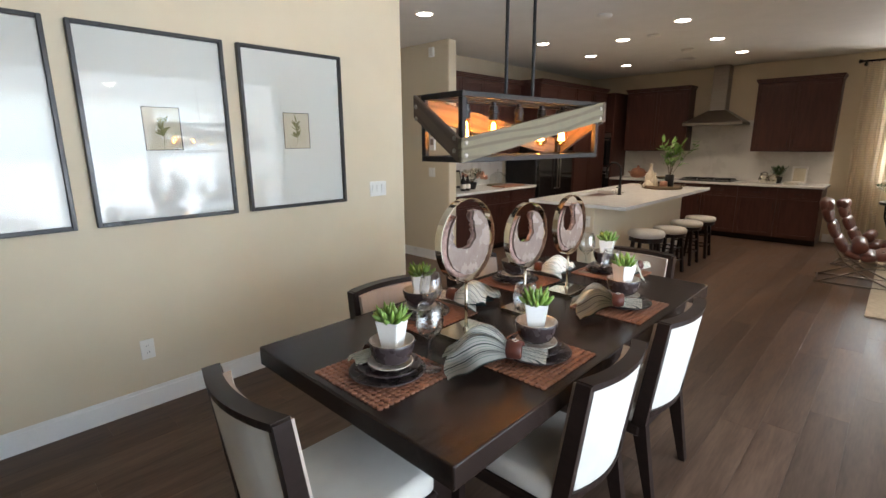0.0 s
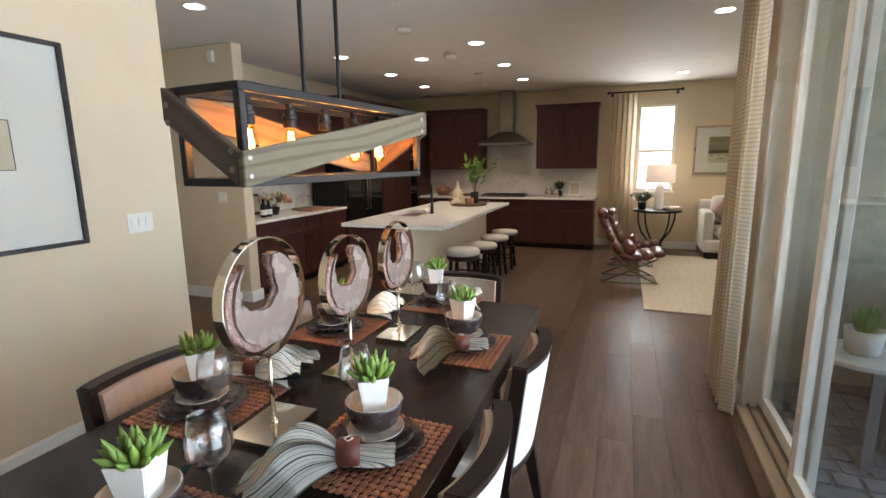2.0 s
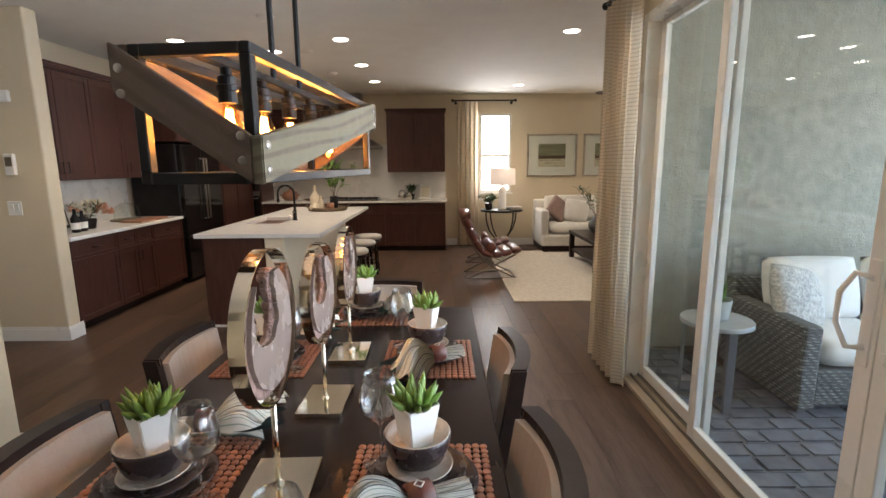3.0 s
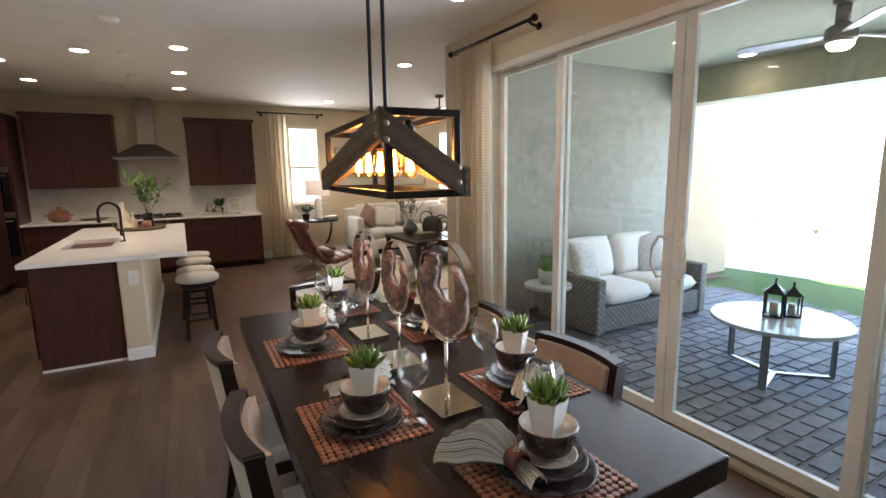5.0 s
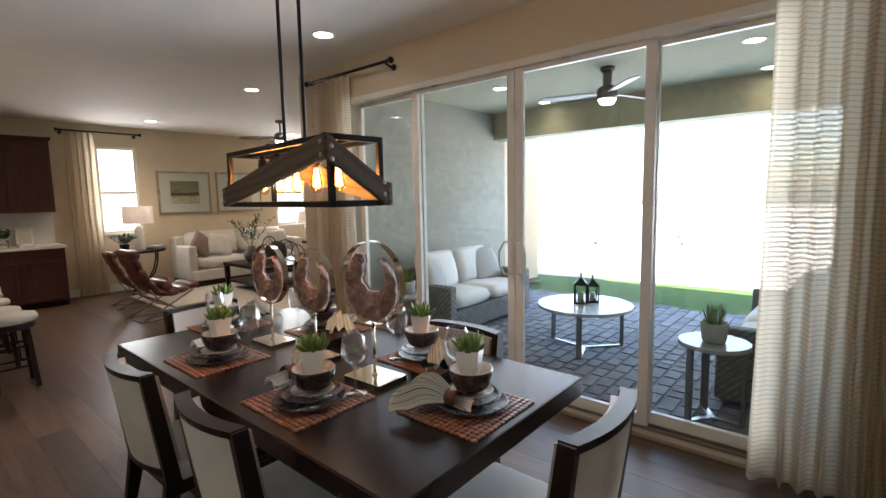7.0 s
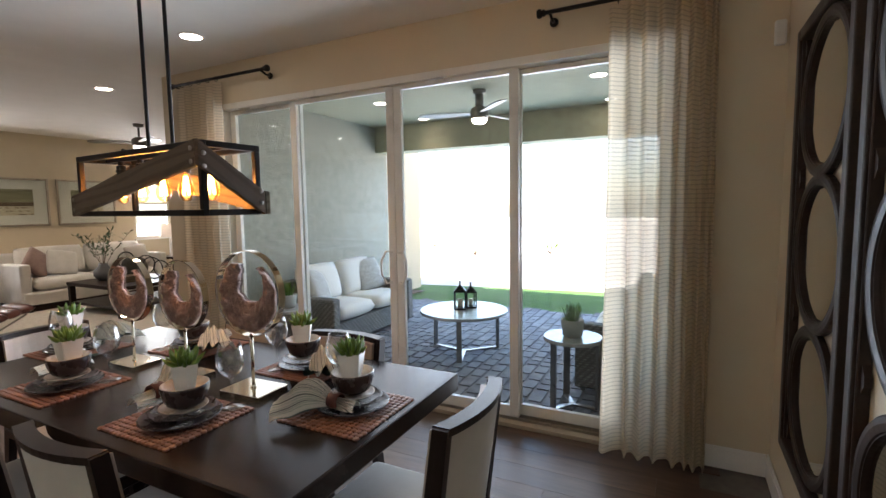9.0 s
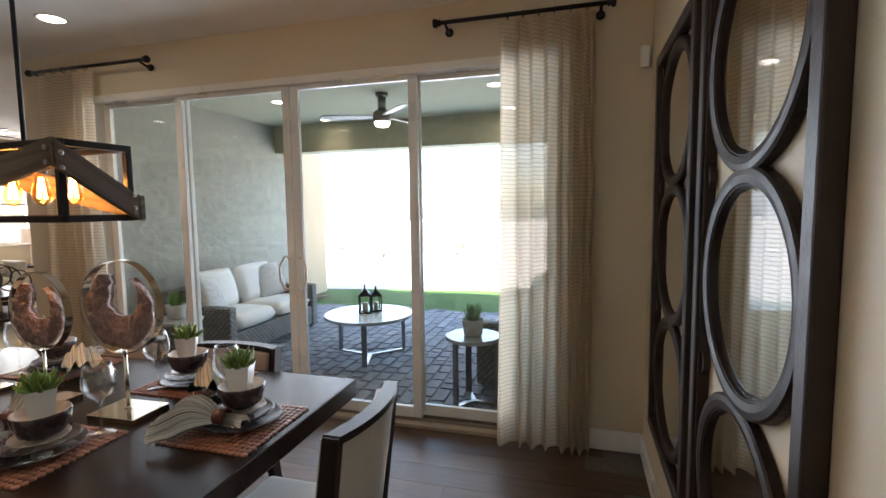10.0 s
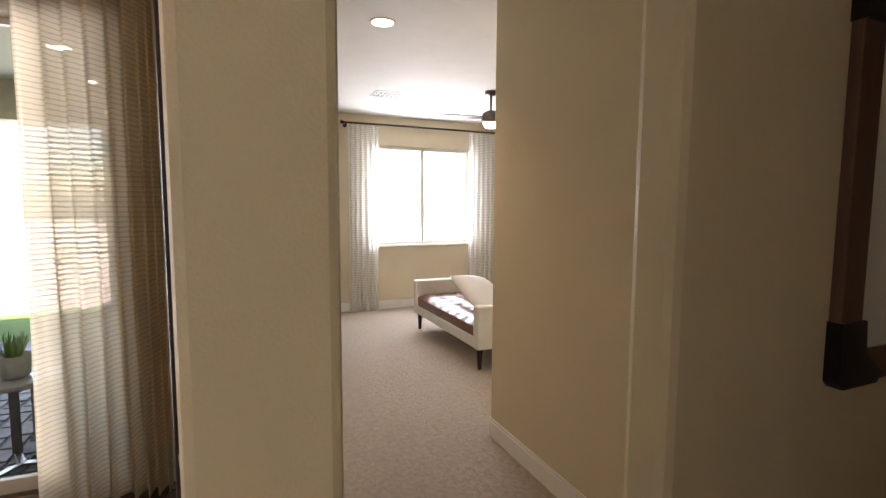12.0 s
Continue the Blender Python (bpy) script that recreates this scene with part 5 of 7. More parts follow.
for y in (7.73, 7.81):
    bm = bmesh.new()
    tube(bm, [(-3.03, y, 0.8), (-2.985, y, 0.8), (-2.985, y, 1.6), (-3.03, y, 1.6)], 0.011, 10)
    part("handle", bm, M_STEEL, fr, "brushed steel handle", smooth=True)
cabinet("tall_cabinet", "tall dark cherry pantry cabinet", 8.34, 9.44, 0, 2.40, "y", KX + 0.003, -3.05, 2, crown=True)

# far run
ov = thing("oven_cabinet", "tall dark cherry cabinet with built-in black oven", "oven")
boxes("body", [(-3.56, 9.50, 0.0, -2.90, YB - 0.002, 2.40)], M_CAB, ov, 0.001)
shaker_door(ov, -3.56, -2.90, 1.72, 2.39, "x", 9.50, -1, (-3.23, 1.84))
shaker_door(ov, -3.56, -2.90, 0.09, 0.44, "x", 9.50, -1, (-3.23, 0.36))
for z0, z1 in ((0.46, 1.08), (1.10, 1.70)):
    o = boxes("oven_door", [(-3.53, 9.485, z0, -2.93, 9.499, z1)], M_OVEN, ov, 0.004, label="black glass oven door")
    boxes("control_strip", [(-3.53, 9.478, z1 - 0.09, -2.93, 9.4845, z1 - 0.01)], M_STEEL, o, 0.002)
    bm = bmesh.new()
    tube(bm, [(-3.49, 9.485, z1 - 0.13), (-3.49, 9.44, z1 - 0.13), (-2.97, 9.44, z1 - 0.13), (-2.97, 9.485, z1 - 0.13)], 0.009, 10)
    part("handle", bm, M_STEEL, o, "brushed steel handle", smooth=True)
for a, b, n in ((-2.88, -1.82, 2), (-1.82, -0.78, 2), (-0.78, 0.27, 2)):
    cabinet("base_cabinet", "dark cherry base cabinet with drawers along the far wall", a, b, 0, 0.85, "x", YB - 0.003, 9.49, n, 0.17, group="far wall cabinets")
cabinet("wall_cabinet", "dark cherry wall cabinet beside the range hood", -2.80, -1.73, 1.37, 2.395, "x", YB - 0.003, 9.80, 2, crown=True, group="wall cabinets")
cabinet("wall_cabinet", "dark cherry wall cabinet beside the window", -0.75, 0.27, 1.37, 2.395, "x", YB - 0.003, 9.80, 2, crown=True, group="wall cabinets")


def worktop(label, rows):
    bm = bmesh.new()
    for r in rows:
        box(bm, *r, bevel=0.004, seg=2)
    return one("worktop", label, "countertop", bm, M_QUARTZ)


worktop("white quartz buffet worktop", [(KX + 0.003, 5.365, 0.851, -3.04, 7.21, 0.885)])
worktop("white quartz worktop along the far wall", [(-2.895, 9.45, 0.851, 0.30, YB - 0.003, 0.885)])
setting("trim_backsplash", [(-2.895, YB - 0.014, 0.886, 0.28, YB - 0.002, 1.37), (-1.73, YB - 0.013, 1.37, -0.76, YB - 0.003, 1.86), (KX + 0.001, 5.37, 0.886, KX + 0.012, 7.20, 1.369)], M_TILE, "white stone backsplash", "backsplash")


def range_hood():
    h = thing("range_hood", "brushed steel chimney range hood", "range hood")
    x0, x1, y0, y1 = -1.75, -0.86, 9.60, YB - 0.015
    cx = (x0 + x1) / 2
    boxes("rim", [(x0, y0, 1.79, x1, y1, 1.83)], M_STEEL, h, 0.003)
    bm = bmesh.new()
    lo = [bm.verts.new(p) for p in ((x0, y0, 1.83), (x1, y0, 1.83), (x1, y1, 1.83), (x0, y1, 1.83))]
    hi = [bm.verts.new(p) for p in ((cx - 0.13, y1 - 0.25, 2.03), (cx + 0.13, y1 - 0.25, 2.03), (cx + 0.13, y1, 2.03), (cx - 0.13, y1, 2.03))]
    for k in range(4):
        bm.faces.new((lo[k], lo[(k + 1) % 4], hi[(k + 1) % 4], hi[k]))
    bm.faces.new(hi)
    bm.faces.new(lo[::-1])
    part("canopy", bm, M_STEEL, h)
    boxes("chimney", [(cx - 0.115, y1 - 0.235, 2.03, cx + 0.115, y1, CEIL - 0.002)], M_STEEL, h, 0.003)


range_hood()
ck = thing("cooktop", "black gas cooktop with iron grates", "cooktop")
boxes("plate", [(-1.70, 9.56, 0.8855, -0.90, 10.0, 0.897)], M_BLACK, ck, 0.003)
for k in range(3):
    x = -1.56 + k * 0.26
    bm = bmesh.new()
    for q in (-0.1, 0.0, 0.1):
        box(bm, x - 0.115, 9.78 + q * 1.6 - 0.006, 0.915, x + 0.115, 9.78 + q * 1.6 + 0.006, 0.927)
        box(bm, x + q - 0.006, 9.6, 0.9151, x + q + 0.006, 9.96, 0.9271)
    for sx in (-0.1, 0.1):
        for sy in (9.62, 9.94):
            box(bm, x + sx - 0.006, sy - 0.006, 0.897, x + sx + 0.006, sy + 0.006, 0.916)
    part("grate", bm, M_BLACK, ck)
    bm = bmesh.new()
    lathe(bm, [(0.045, 0.897), (0.045, 0.906), (0.03, 0.912), (0, 0.912)], 18, pose(x, 9.7, 0))
    part("burner", bm, M_STEEL, ck)


# ---- island ----
def island():
    i = thing("kitchen_island", "dark cherry kitchen island with cream stool side", "kitchen island")
    x0, x1, y0, y1 = -1.975, -1.405, 5.56, 8.25
    boxes("body", [(x0, y0, 0.09, x1, y1, 0.85)], M_CAB, i, 0.002)
    boxes("toe_kick", [(x0 + 0.06, y0 + 0.02, 0, x1, y1, 0.09)], M_ESPRESSO, i)
    boxes("end_panel", [(x0, y0 - 0.018, 0.0, x1, y0 - 0.0005, 0.85)], M_CAB, i, 0.002)
    boxes("pony_wall", [(x1 + 0.001, y0 - 0.05, 0, -1.225, y1 + 0.03, 0.85)], M_WALL, i, 0.012, "cream painted stool-side wall", 2)
    boxes("base_trim", [(x1 + 0.001, y0 - 0.066, 0, -1.209, y1 + 0.04, 0.1)], M_TRIM, i, 0.004)
    boxes("shoe", [(x0, y0 - 0.03, 0, x1, y0 - 0.0185, 0.02)], M_TRIM, i)
    for k in range(3):
        w = (y1 - y0) / 3
        shaker_door(i, y0 + w * k, y0 + w * (k + 1), 0.1, 0.7, "y", x0, -1, (y0 + w * k + 0.04, 0.6))
        shaker_door(i, y0 + w * k, y0 + w * (k + 1), 0.7, 0.875, "y", x0, -1, (y0 + w * (k + 0.5), 0.79))
    bm = bmesh.new()
    sx0, sx1, sy0, sy1 = -1.90, -1.51, 6.25, 6.95
    X0, X1, Y0, Y1 = -2.03, -0.89, 5.49, 8.36
    for r in ((X0, Y0, X1, sy0), (X0, sy1, X1, Y1), (X0, sy0, sx0, sy1), (sx1, sy0, X1, sy1)):
        box(bm, r[0], r[1], 0.851, r[2], r[3], 0.888)
    bmesh.ops.remove_doubles(bm, verts=bm.verts, dist=0.0005)
    one("island_worktop", "white quartz island worktop with sink cut-out", "countertop", bm, M_QUARTZ)
    s = thing("sink", "white undermount kitchen sink", "sink")
    g = 0.012
    boxes("basin", [(sx0 - g, sy0 - g, 0.66, sx1 + g, sy1 + g, 0.675), (sx0 - g, sy0 - g, 0.675, sx0, sy1 + g, 0.8505), (sx1, sy0 - g, 0.675, sx1 + g, sy1 + g, 0.8505), (sx0, sy0 - g, 0.675, sx1, sy0, 0.8505), (sx0, sy1, 0.675, sx1, sy1 + g, 0.8505)], M_POT, s)
    bm = bmesh.new()
    lathe(bm, [(0.04, 0.675), (0.04, 0.679), (0.012, 0.677), (0, 0.677)], 20, pose(-1.70, 6.6, 0))
    part("drain", bm, M_STEEL, s)
    f = thing("faucet", "matte black gooseneck kitchen faucet", "faucet", pose(-1.445, 6.60, 0.888))
    bm = bmesh.new()
    lathe(bm, [(0, 0), (0.027, 0), (0.027, 0.006), (0.02, 0.012), (0.02, 0.12), (0, 0.125)], 18)
    part("body", bm, M_BLACK, f, smooth=True)
    bm = bmesh.new()
    tube(bm, [(0, 0, 0.1), (0, 0, 0.3)] + [(-0.09 + 0.09 * math.cos(q * math.pi / 10), 0, 0.3 + 0.09 * math.sin(q * math.pi / 10)) for q in range(1, 11)] + [(-0.18, 0, 0.25)], 0.0125, 12)
    part("spout", bm, M_BLACK, f, smooth=True)
    bm = bmesh.new()
    tube(bm, [(-0.18, 0, 0.255), (-0.18, 0, 0.2)], 0.017, 12)
    part("spray_head", bm, M_BLACK, f, smooth=True)
    bm = bmesh.new()
    tube(bm, [(0, -0.02, 0.09), (0, -0.09, 0.1)], 0.006, 8)
    part("lever", bm, M_BLACK, f, smooth=True)
    bm = bmesh.new()
    lathe(bm, [(0, 0), (0.02, 0), (0.02, 0.03), (0.012, 0.045), (0, 0.046)], 14, pose(-1.445, 6.42, 0.918))
    one("soap_dispenser", "small white soap pump beside the faucet", "soap dispenser", bm, M_POT, smooth=True)


island()
wall_plate("wall_outlet", "white outlet on the end of the kitchen island", on_wall(-1.30, 5.51, 0.70, "-y"), 1, "outlet")


def bar_stool():
    s = thing("bar_stool", "round cream topped black wooden bar stool", "stool", group="stools at the island")
    bm = bmesh.new()
    lathe(bm, [(0, 0.60), (0.17, 0.60), (0.185, 0.61), (0.188, 0.64), (0.175, 0.665), (0.12, 0.675), (0, 0.678)], 32)
    part("seat", bm, M_CREAM, s, "cream padded round seat", smooth=True)
    bm = bmesh.new()
    lathe(bm, [(0, 0.545), (0.165, 0.545), (0.172, 0.55), (0.172, 0.599), (0, 0.599)], 32)
    part("apron", bm, M_ESPRESSO, s, smooth=False)
    for k in range(4):
        a = radians(45 + 90 * k)
        c, d = math.cos(a), math.sin(a)
        bm = bmesh.new()
        vs = box(bm, -0.017, -0.017, 0, 0.017, 0.017, 0.56, 0.003)
        for v in vs:
            q = 1 - v.co.z / 0.56
            v.co += Vector((c, d, 0)) * (0.135 + 0.045 * q)
        part("leg", bm, M_ESPRESSO, s)
    for z, r in ((0.2, 0.165), (0.38, 0.15)):
        for k in range(4):
            a, b = radians(45 + 90 * k), radians(135 + 90 * k)
            bm = bmesh.new()
            tube(bm, [(r * math.cos(a), r * math.sin(a), z), (r * math.cos(b), r * math.sin(b), z)], 0.011, 6)
            part("stretcher", bm, M_ESPRESSO, s)
    return s


first = bar_stool()
STOOL = Matrix.Diagonal((1, 1, 0.9, 1))
first.matrix_world = pose(-0.825, 5.93, 0) @ STOOL
for y, x in ((6.66, -0.828), (7.27, -0.83), (7.80, -0.82)):
    copy_thing(first, pose(x, y, 0, 0, 0, 12 * y) @ STOOL)


# ---- things on the worktops ----
def branches(name, label, m, vase_profile, vase_mat, stems, spread, height, leaf_len, leaf_mat, seed, leaves=12):
    p = thing(name, label, "plant", m)
    bm = bmesh.new()
    lathe(bm, vase_profile, 24)
    part("vase", bm, vase_mat, p, smooth=True)
    rng = random.Random(seed)
    top = max(z for _, z in vase_profile)
    for k in range(stems):
        a, lean = rng.uniform(0, 6.28), rng.uniform(0.25, 1.0) * spread
        pts = [Vector((math.cos(a) * lean * (f ** 1.5), math.sin(a) * lean * (f ** 1.5), top * 0.4 + (height - top * 0.4) * f * (1 - 0.18 * f * rng.random()))) for f in (0, 0.25, 0.5, 0.75, 1)]
        bm = bmesh.new()
        tube(bm, pts, 0.003, 5)
        stem = part("stem", bm, M_TWIG, p)
        bm = bmesh.new()
        for q in range(leaves):
            f = 0.4 + 0.6 * (q + rng.random()) / leaves
            i = min(3, int(f * 4))
            b = pts[i].lerp(pts[i + 1], f * 4 - i)
            d = Vector((rng.uniform(-1, 1), rng.uniform(-1, 1), rng.uniform(-0.2, 0.8))).normalized()
            leaf(bm, b, d, d.cross(Vector((0, 0, 1))) + Vector((0.01, 0, 0)), leaf_len * rng.uniform(0.7, 1.2), leaf_len * 0.42, 0.15, 0.15)
        tagged(part("foliage", bm, leaf_mat, stem), kind="stuff")
    return p


tray = thing("serving_tray", "round dark woven tray on the island", "tray", pose(-1.36, 7.80, 0.888))
bm = bmesh.new()
lathe(bm, [(0, 0), (0.25, 0), (0.262, 0.006), (0.265, 0.045), (0.255, 0.047), (0.25, 0.012), (0, 0.01)], 36)
part("dish", bm, M_TWIG, tray, smooth=True)
for s in (-1, 1):
    bm = bmesh.new()
    tube(bm, [(s * 0.262, -0.06, 0.04), (s * 0.29, -0.05, 0.07), (s * 0.29, 0.05, 0.07), (s * 0.262, 0.06, 0.04)], 0.008, 8)
    part("handle", bm, M_TWIG, tray, smooth=True)
branches("leafy_branches", "fresh green branches in a dark smoked glass vase", pose(-1.275, 7.82, 0.899), [(0, 0), (0.055, 0), (0.06, 0.18), (0.055, 0.18), (0.05, 0.01), (0, 0.01)], M_BLACK, 8, 0.42, 0.66, 0.115, M_LEAF, 4, 11)
for x, y, s, lb in ((-1.53, 7.80, 1.25, "tall cream stoneware bottle on the tray"), (-1.43, 7.70, 0.8, "short cream stoneware bottle on the tray")):
    bm = bmesh.new()
    lathe(bm, [(0, 0), (0.05, 0), (0.058, 0.02), (0.055, 0.13), (0.03, 0.17), (0.018, 0.2), (0.018, 0.25), (0.022, 0.26), (0, 0.26)], 22, pose(0, 0, 0) @ Matrix.Scale(s, 4))
    one("stoneware_bottle", lb, "bottle", bm, M_STONEWARE, pose(x, y, 0.899), smooth=True)
bm = bmesh.new()
lathe(bm, [(0, 0), (0.06, 0), (0.075, 0.03), (0.06, 0.07), (0.03, 0.08), (0.028, 0.1), (0, 0.1)], 22)
one("stoneware_jug", "squat cream stoneware jug on the tray", "jug", bm, M_STONEWARE, pose(-1.50, 7.66, 0.899), smooth=True)
bm = bmesh.new()
lathe(bm, [(0, 0), (0.045, 0), (0.05, 0.04), (0.047, 0.1), (0.04, 0.1), (0.04, 0.01), (0, 0.01)], 20)
one("candle_holder", "red-brown clay candle holder on the tray", "candle holder", bm, M_TERRA, pose(-1.29, 7.66, 0.899), smooth=True)

# far worktop
cp = thing("clay_pot", "lidded copper-coloured clay cooking pot", "pot", pose(-2.50, 9.78, 0.885))
bm = bmesh.new()
lathe(bm, [(0, 0), (0.10, 0), (0.14, 0.05), (0.14, 0.1), (0.125, 0.13), (0, 0.13)], 26)
part("body", bm, M_TERRA, cp, smooth=True)
bm = bmesh.new()
lathe(bm, [(0.13, 0.131), (0.1, 0.16), (0.03, 0.18), (0.02, 0.2), (0.028, 0.215), (0, 0.22)], 26)
part("lid", bm, M_TERRA, cp, smooth=True)
for s in (-1, 1):
    bm = bmesh.new()
    tube(bm, [(s * 0.135, -0.04, 0.09), (s * 0.17, -0.03, 0.1), (s * 0.17, 0.03, 0.1), (s * 0.135, 0.04, 0.09)], 0.009, 8)
    part("handle", bm, M_TERRA, cp, smooth=True)
bm = bmesh.new()
lathe(bm, [(0, 0), (0.12, 0), (0.2, 0.03), (0.21, 0.035), (0.19, 0.035), (0.12, 0.012), (0, 0.012)], 30, squash=0.7)
one("wooden_platter", "oval woven platter on the far worktop", "platter", bm, M_WICK, pose(-2.08, 9.75, 0.885), smooth=True)
for x, y, s in ((-0.50, 9.72, 1.0), (-0.38, 9.66, 0.85)):
    bm = bmesh.new()
    lathe(bm, [(0, 0), (0.055, 0), (0.075, 0.05), (0.07, 0.1), (0.05, 0.12), (0.05, 0.13), (0.06, 0.15), (0.03, 0.17), (0, 0.18)], 24, Matrix.Scale(s, 4))
    one("silver_jar", "mercury silver lidded jar on the worktop", "jar", bm, M_SILVER, pose(x, y, 0.885), group="silver jars", smooth=True)
branches("potted_herb", "small dark green plant between the jars", pose(-0.34, 9.86, 0.885), [(0, 0), (0.05, 0), (0.065, 0.1), (0.055, 0.1), (0, 0.09)], M_BLACK, 12, 0.13, 0.24, 0.07, M_DARKLEAF, 9, 9)
pf = thing("photo_frame", "small white photo frame leaning on the backsplash", "picture frame", pose(-0.09, 9.98, 0.885, -10, 0, 0))
boxes("frame", [(-0.1, -0.01, 0, 0.1, 0.01, 0.03), (-0.1, -0.01, 0.23, 0.1, 0.01, 0.26), (-0.1, -0.01, 0.03, -0.075, 0.01, 0.23), (0.075, -0.01, 0.03, 0.1, 0.01, 0.23)], M_TRIM, pf, 0.002)
boxes("print", [(-0.075, -0.004, 0.03, 0.075, 0.006, 0.23)], M_PAPER, pf)
wt = thing("dish_towel", "folded white and tan dish towel on the worktop", "towel", pose(-0.14, 9.66, 0.885, 0, 0, 15))
for k in range(3):
    bm = bmesh.new()
    slab(bm, 0.2 - 0.012 * k, 0.12, 0.014, pose(0.004 * k, 0, 0.014 * k), 0.006, 2)
    part("fold", bm, M_CREAM, wt)

M_BLOSSOM = mat("cream_petal", (0.78, 0.72, 0.60), 0.8, dark=(0.68, 0.60, 0.46), scale=20, fine=200, bump=0.1)
M_PEACH = mat("peach_petal", (0.70, 0.40, 0.28), 0.8, dark=(0.60, 0.30, 0.20), scale=20, fine=200, bump=0.1)
# buffet worktop: tray, dark bottles, flowers, glass cloche
branches("flower_arrangement", "cream and peach flowers with greenery in a dark pot", pose(-3.36, 6.02, 0.885), [(0, 0), (0.06, 0), (0.08, 0.09), (0.065, 0.1), (0, 0.09)], M_BLACK, 9, 0.17, 0.26, 0.06, M_DARKLEAF, 21, 8)
for k in range(10):
    bm = bmesh.new()
    rng = random.Random(k)
    for q in range(14):
        a, t = q * 2.4, 0.3 + q * 0.09
        d = Vector((math.cos(a) * math.sin(t), math.sin(a) * math.sin(t), math.cos(t)))
        leaf(bm, (0, 0, 0), d, d.cross(Vector((0, 0, 1))), 0.066, 0.05, -0.3, 0.3, 3)
    one("cream_flower", "cream and peach blossom in the arrangement", "flower", bm, M_BLOSSOM if k % 2 else M_PEACH, pose(-3.34 + rng.uniform(-0.1, 0.12), 6.02 + rng.uniform(-0.14, 0.14), 1.06 + rng.uniform(-0.03, 0.09)), group="buffet blossoms")
for y, s in ((5.74, 1.0), (5.83, 0.9)):
    bt = thing("dark_bottle", "dark glass bottle with a white label", "bottle", pose(-3.27, y, 0.885), group="dark bottles")
    bm = bmesh.new()
    lathe(bm, [(0, 0), (0.037, 0), (0.039, 0.13 * s), (0.016, 0.17 * s), (0.014, 0.22 * s), (0, 0.22 * s)], 18)
    part("glass", bm, M_BLACK, bt, smooth=True)
    bm = bmesh.new()
    lathe(bm, [(0.0395, 0.03), (0.0398, 0.031), (0.0398, 0.09), (0.0395, 0.091)], 18)
    part("paper_label", bm, M_MATBOARD, bt)
gc = thing("glass_cloche", "clear glass cake dome on a wooden board", "cake dome", pose(-3.42, 6.72, 0.885))
bm = bmesh.new()
lathe(bm, [(0, 0), (0.17, 0), (0.17, 0.018), (0, 0.018)], 30)
part("board", bm, M_BOARD, gc)
bm = bmesh.new()
lathe(bm, [(0.13, 0.019), (0.13, 0.1), (0.11, 0.16), (0.06, 0.2), (0.015, 0.21), (0.012, 0.225), (0.02, 0.24), (0, 0.25)], 30)
ob = part("dome", bm, M_PANE, gc, smooth=True)
bk = thing("recipe_frame", "small framed card behind the flowers", "picture frame", pose(-3.60, 5.98, 0.885, 0, -12, 0))
boxes("frame", [(-0.01, -0.11, 0, 0.01, 0.11, 0.26)], M_ARTFRAME, bk, 0.003)
boxes("card", [(0.0101, -0.085, 0.03, 0.012, 0.085, 0.23)], M_PAPER, bk)
cb = thing("cutting_board", "wooden cutting board lying on the buffet", "cutting board", pose(-3.22, 6.72, 0.885))
boxes("board", [(-0.12, -0.26, 0, 0.12, 0.26, 0.02)], M_TERRA, cb, 0.004)
bm = bmesh.new()
tube(bm, [(-0.04, 0.26, 0.01), (-0.03, 0.32, 0.01), (0.03, 0.32, 0.01), (0.04, 0.26, 0.01)], 0.009, 8)
part("handle", bm, M_TERRA, cb, smooth=True)

# ---- living room ----
M_LEATHER = mat("oxblood_leather", (0.17, 0.055, 0.040), 0.34, dark=(0.10, 0.030, 0.022), scale=9, fine=140, bump=0.15, coat=0.2)
M_IVORY = mat("ivory_upholstery", (0.74, 0.71, 0.65), 0.95, dark=(0.67, 0.64, 0.58), scale=8, fine=300, bump=0.2, sheen=0.2)
M_MAUVE = mat("mauve_velvet", (0.33, 0.22, 0.18), 0.9, dark=(0.25, 0.16, 0.13), scale=10, fine=250, bump=0.2, sheen=0.5)
M_RUG = mat("cream_wool_rug", (0.70, 0.64, 0.54), 1.0, dark=(0.58, 0.52, 0.43), scale=24, fine=400, bump=0.8)
M_SHADE = mat("linen_lampshade", (0.80, 0.72, 0.64), 0.9, dark=(0.74, 0.66, 0.58), scale=10, fine=300, bump=0.1)
# faint emission stands in for backlight through the linen; no bulb inside
shade_glow = M_SHADE.node_tree.nodes["Principled BSDF"].inputs
shade_glow["Emission Color"].default_value, shade_glow["Emission Strength"].default_value = (1.0, 0.80, 0.62, 1), 0.055
M_CHAMP = mat("champagne_frame", (0.46, 0.40, 0.31), 0.35, 0.4, dark=(0.38, 0.32, 0.25), scale=10, fine=120, bump=0.03)
M_SAGE = mat("sage_pigment", (0.30, 0.29, 0.19), 0.9, dark=(0.2, 0.19, 0.11), scale=6, fine=90, bump=0.05, stretch=(0.6, 1, 6))
M_CHEV = mat("woven_grey_pattern", (0.60, 0.57, 0.52), 0.95, dark=(0.30, 0.29, 0.27), scale=60, fine=200, bump=0.2, contrast=0.4)


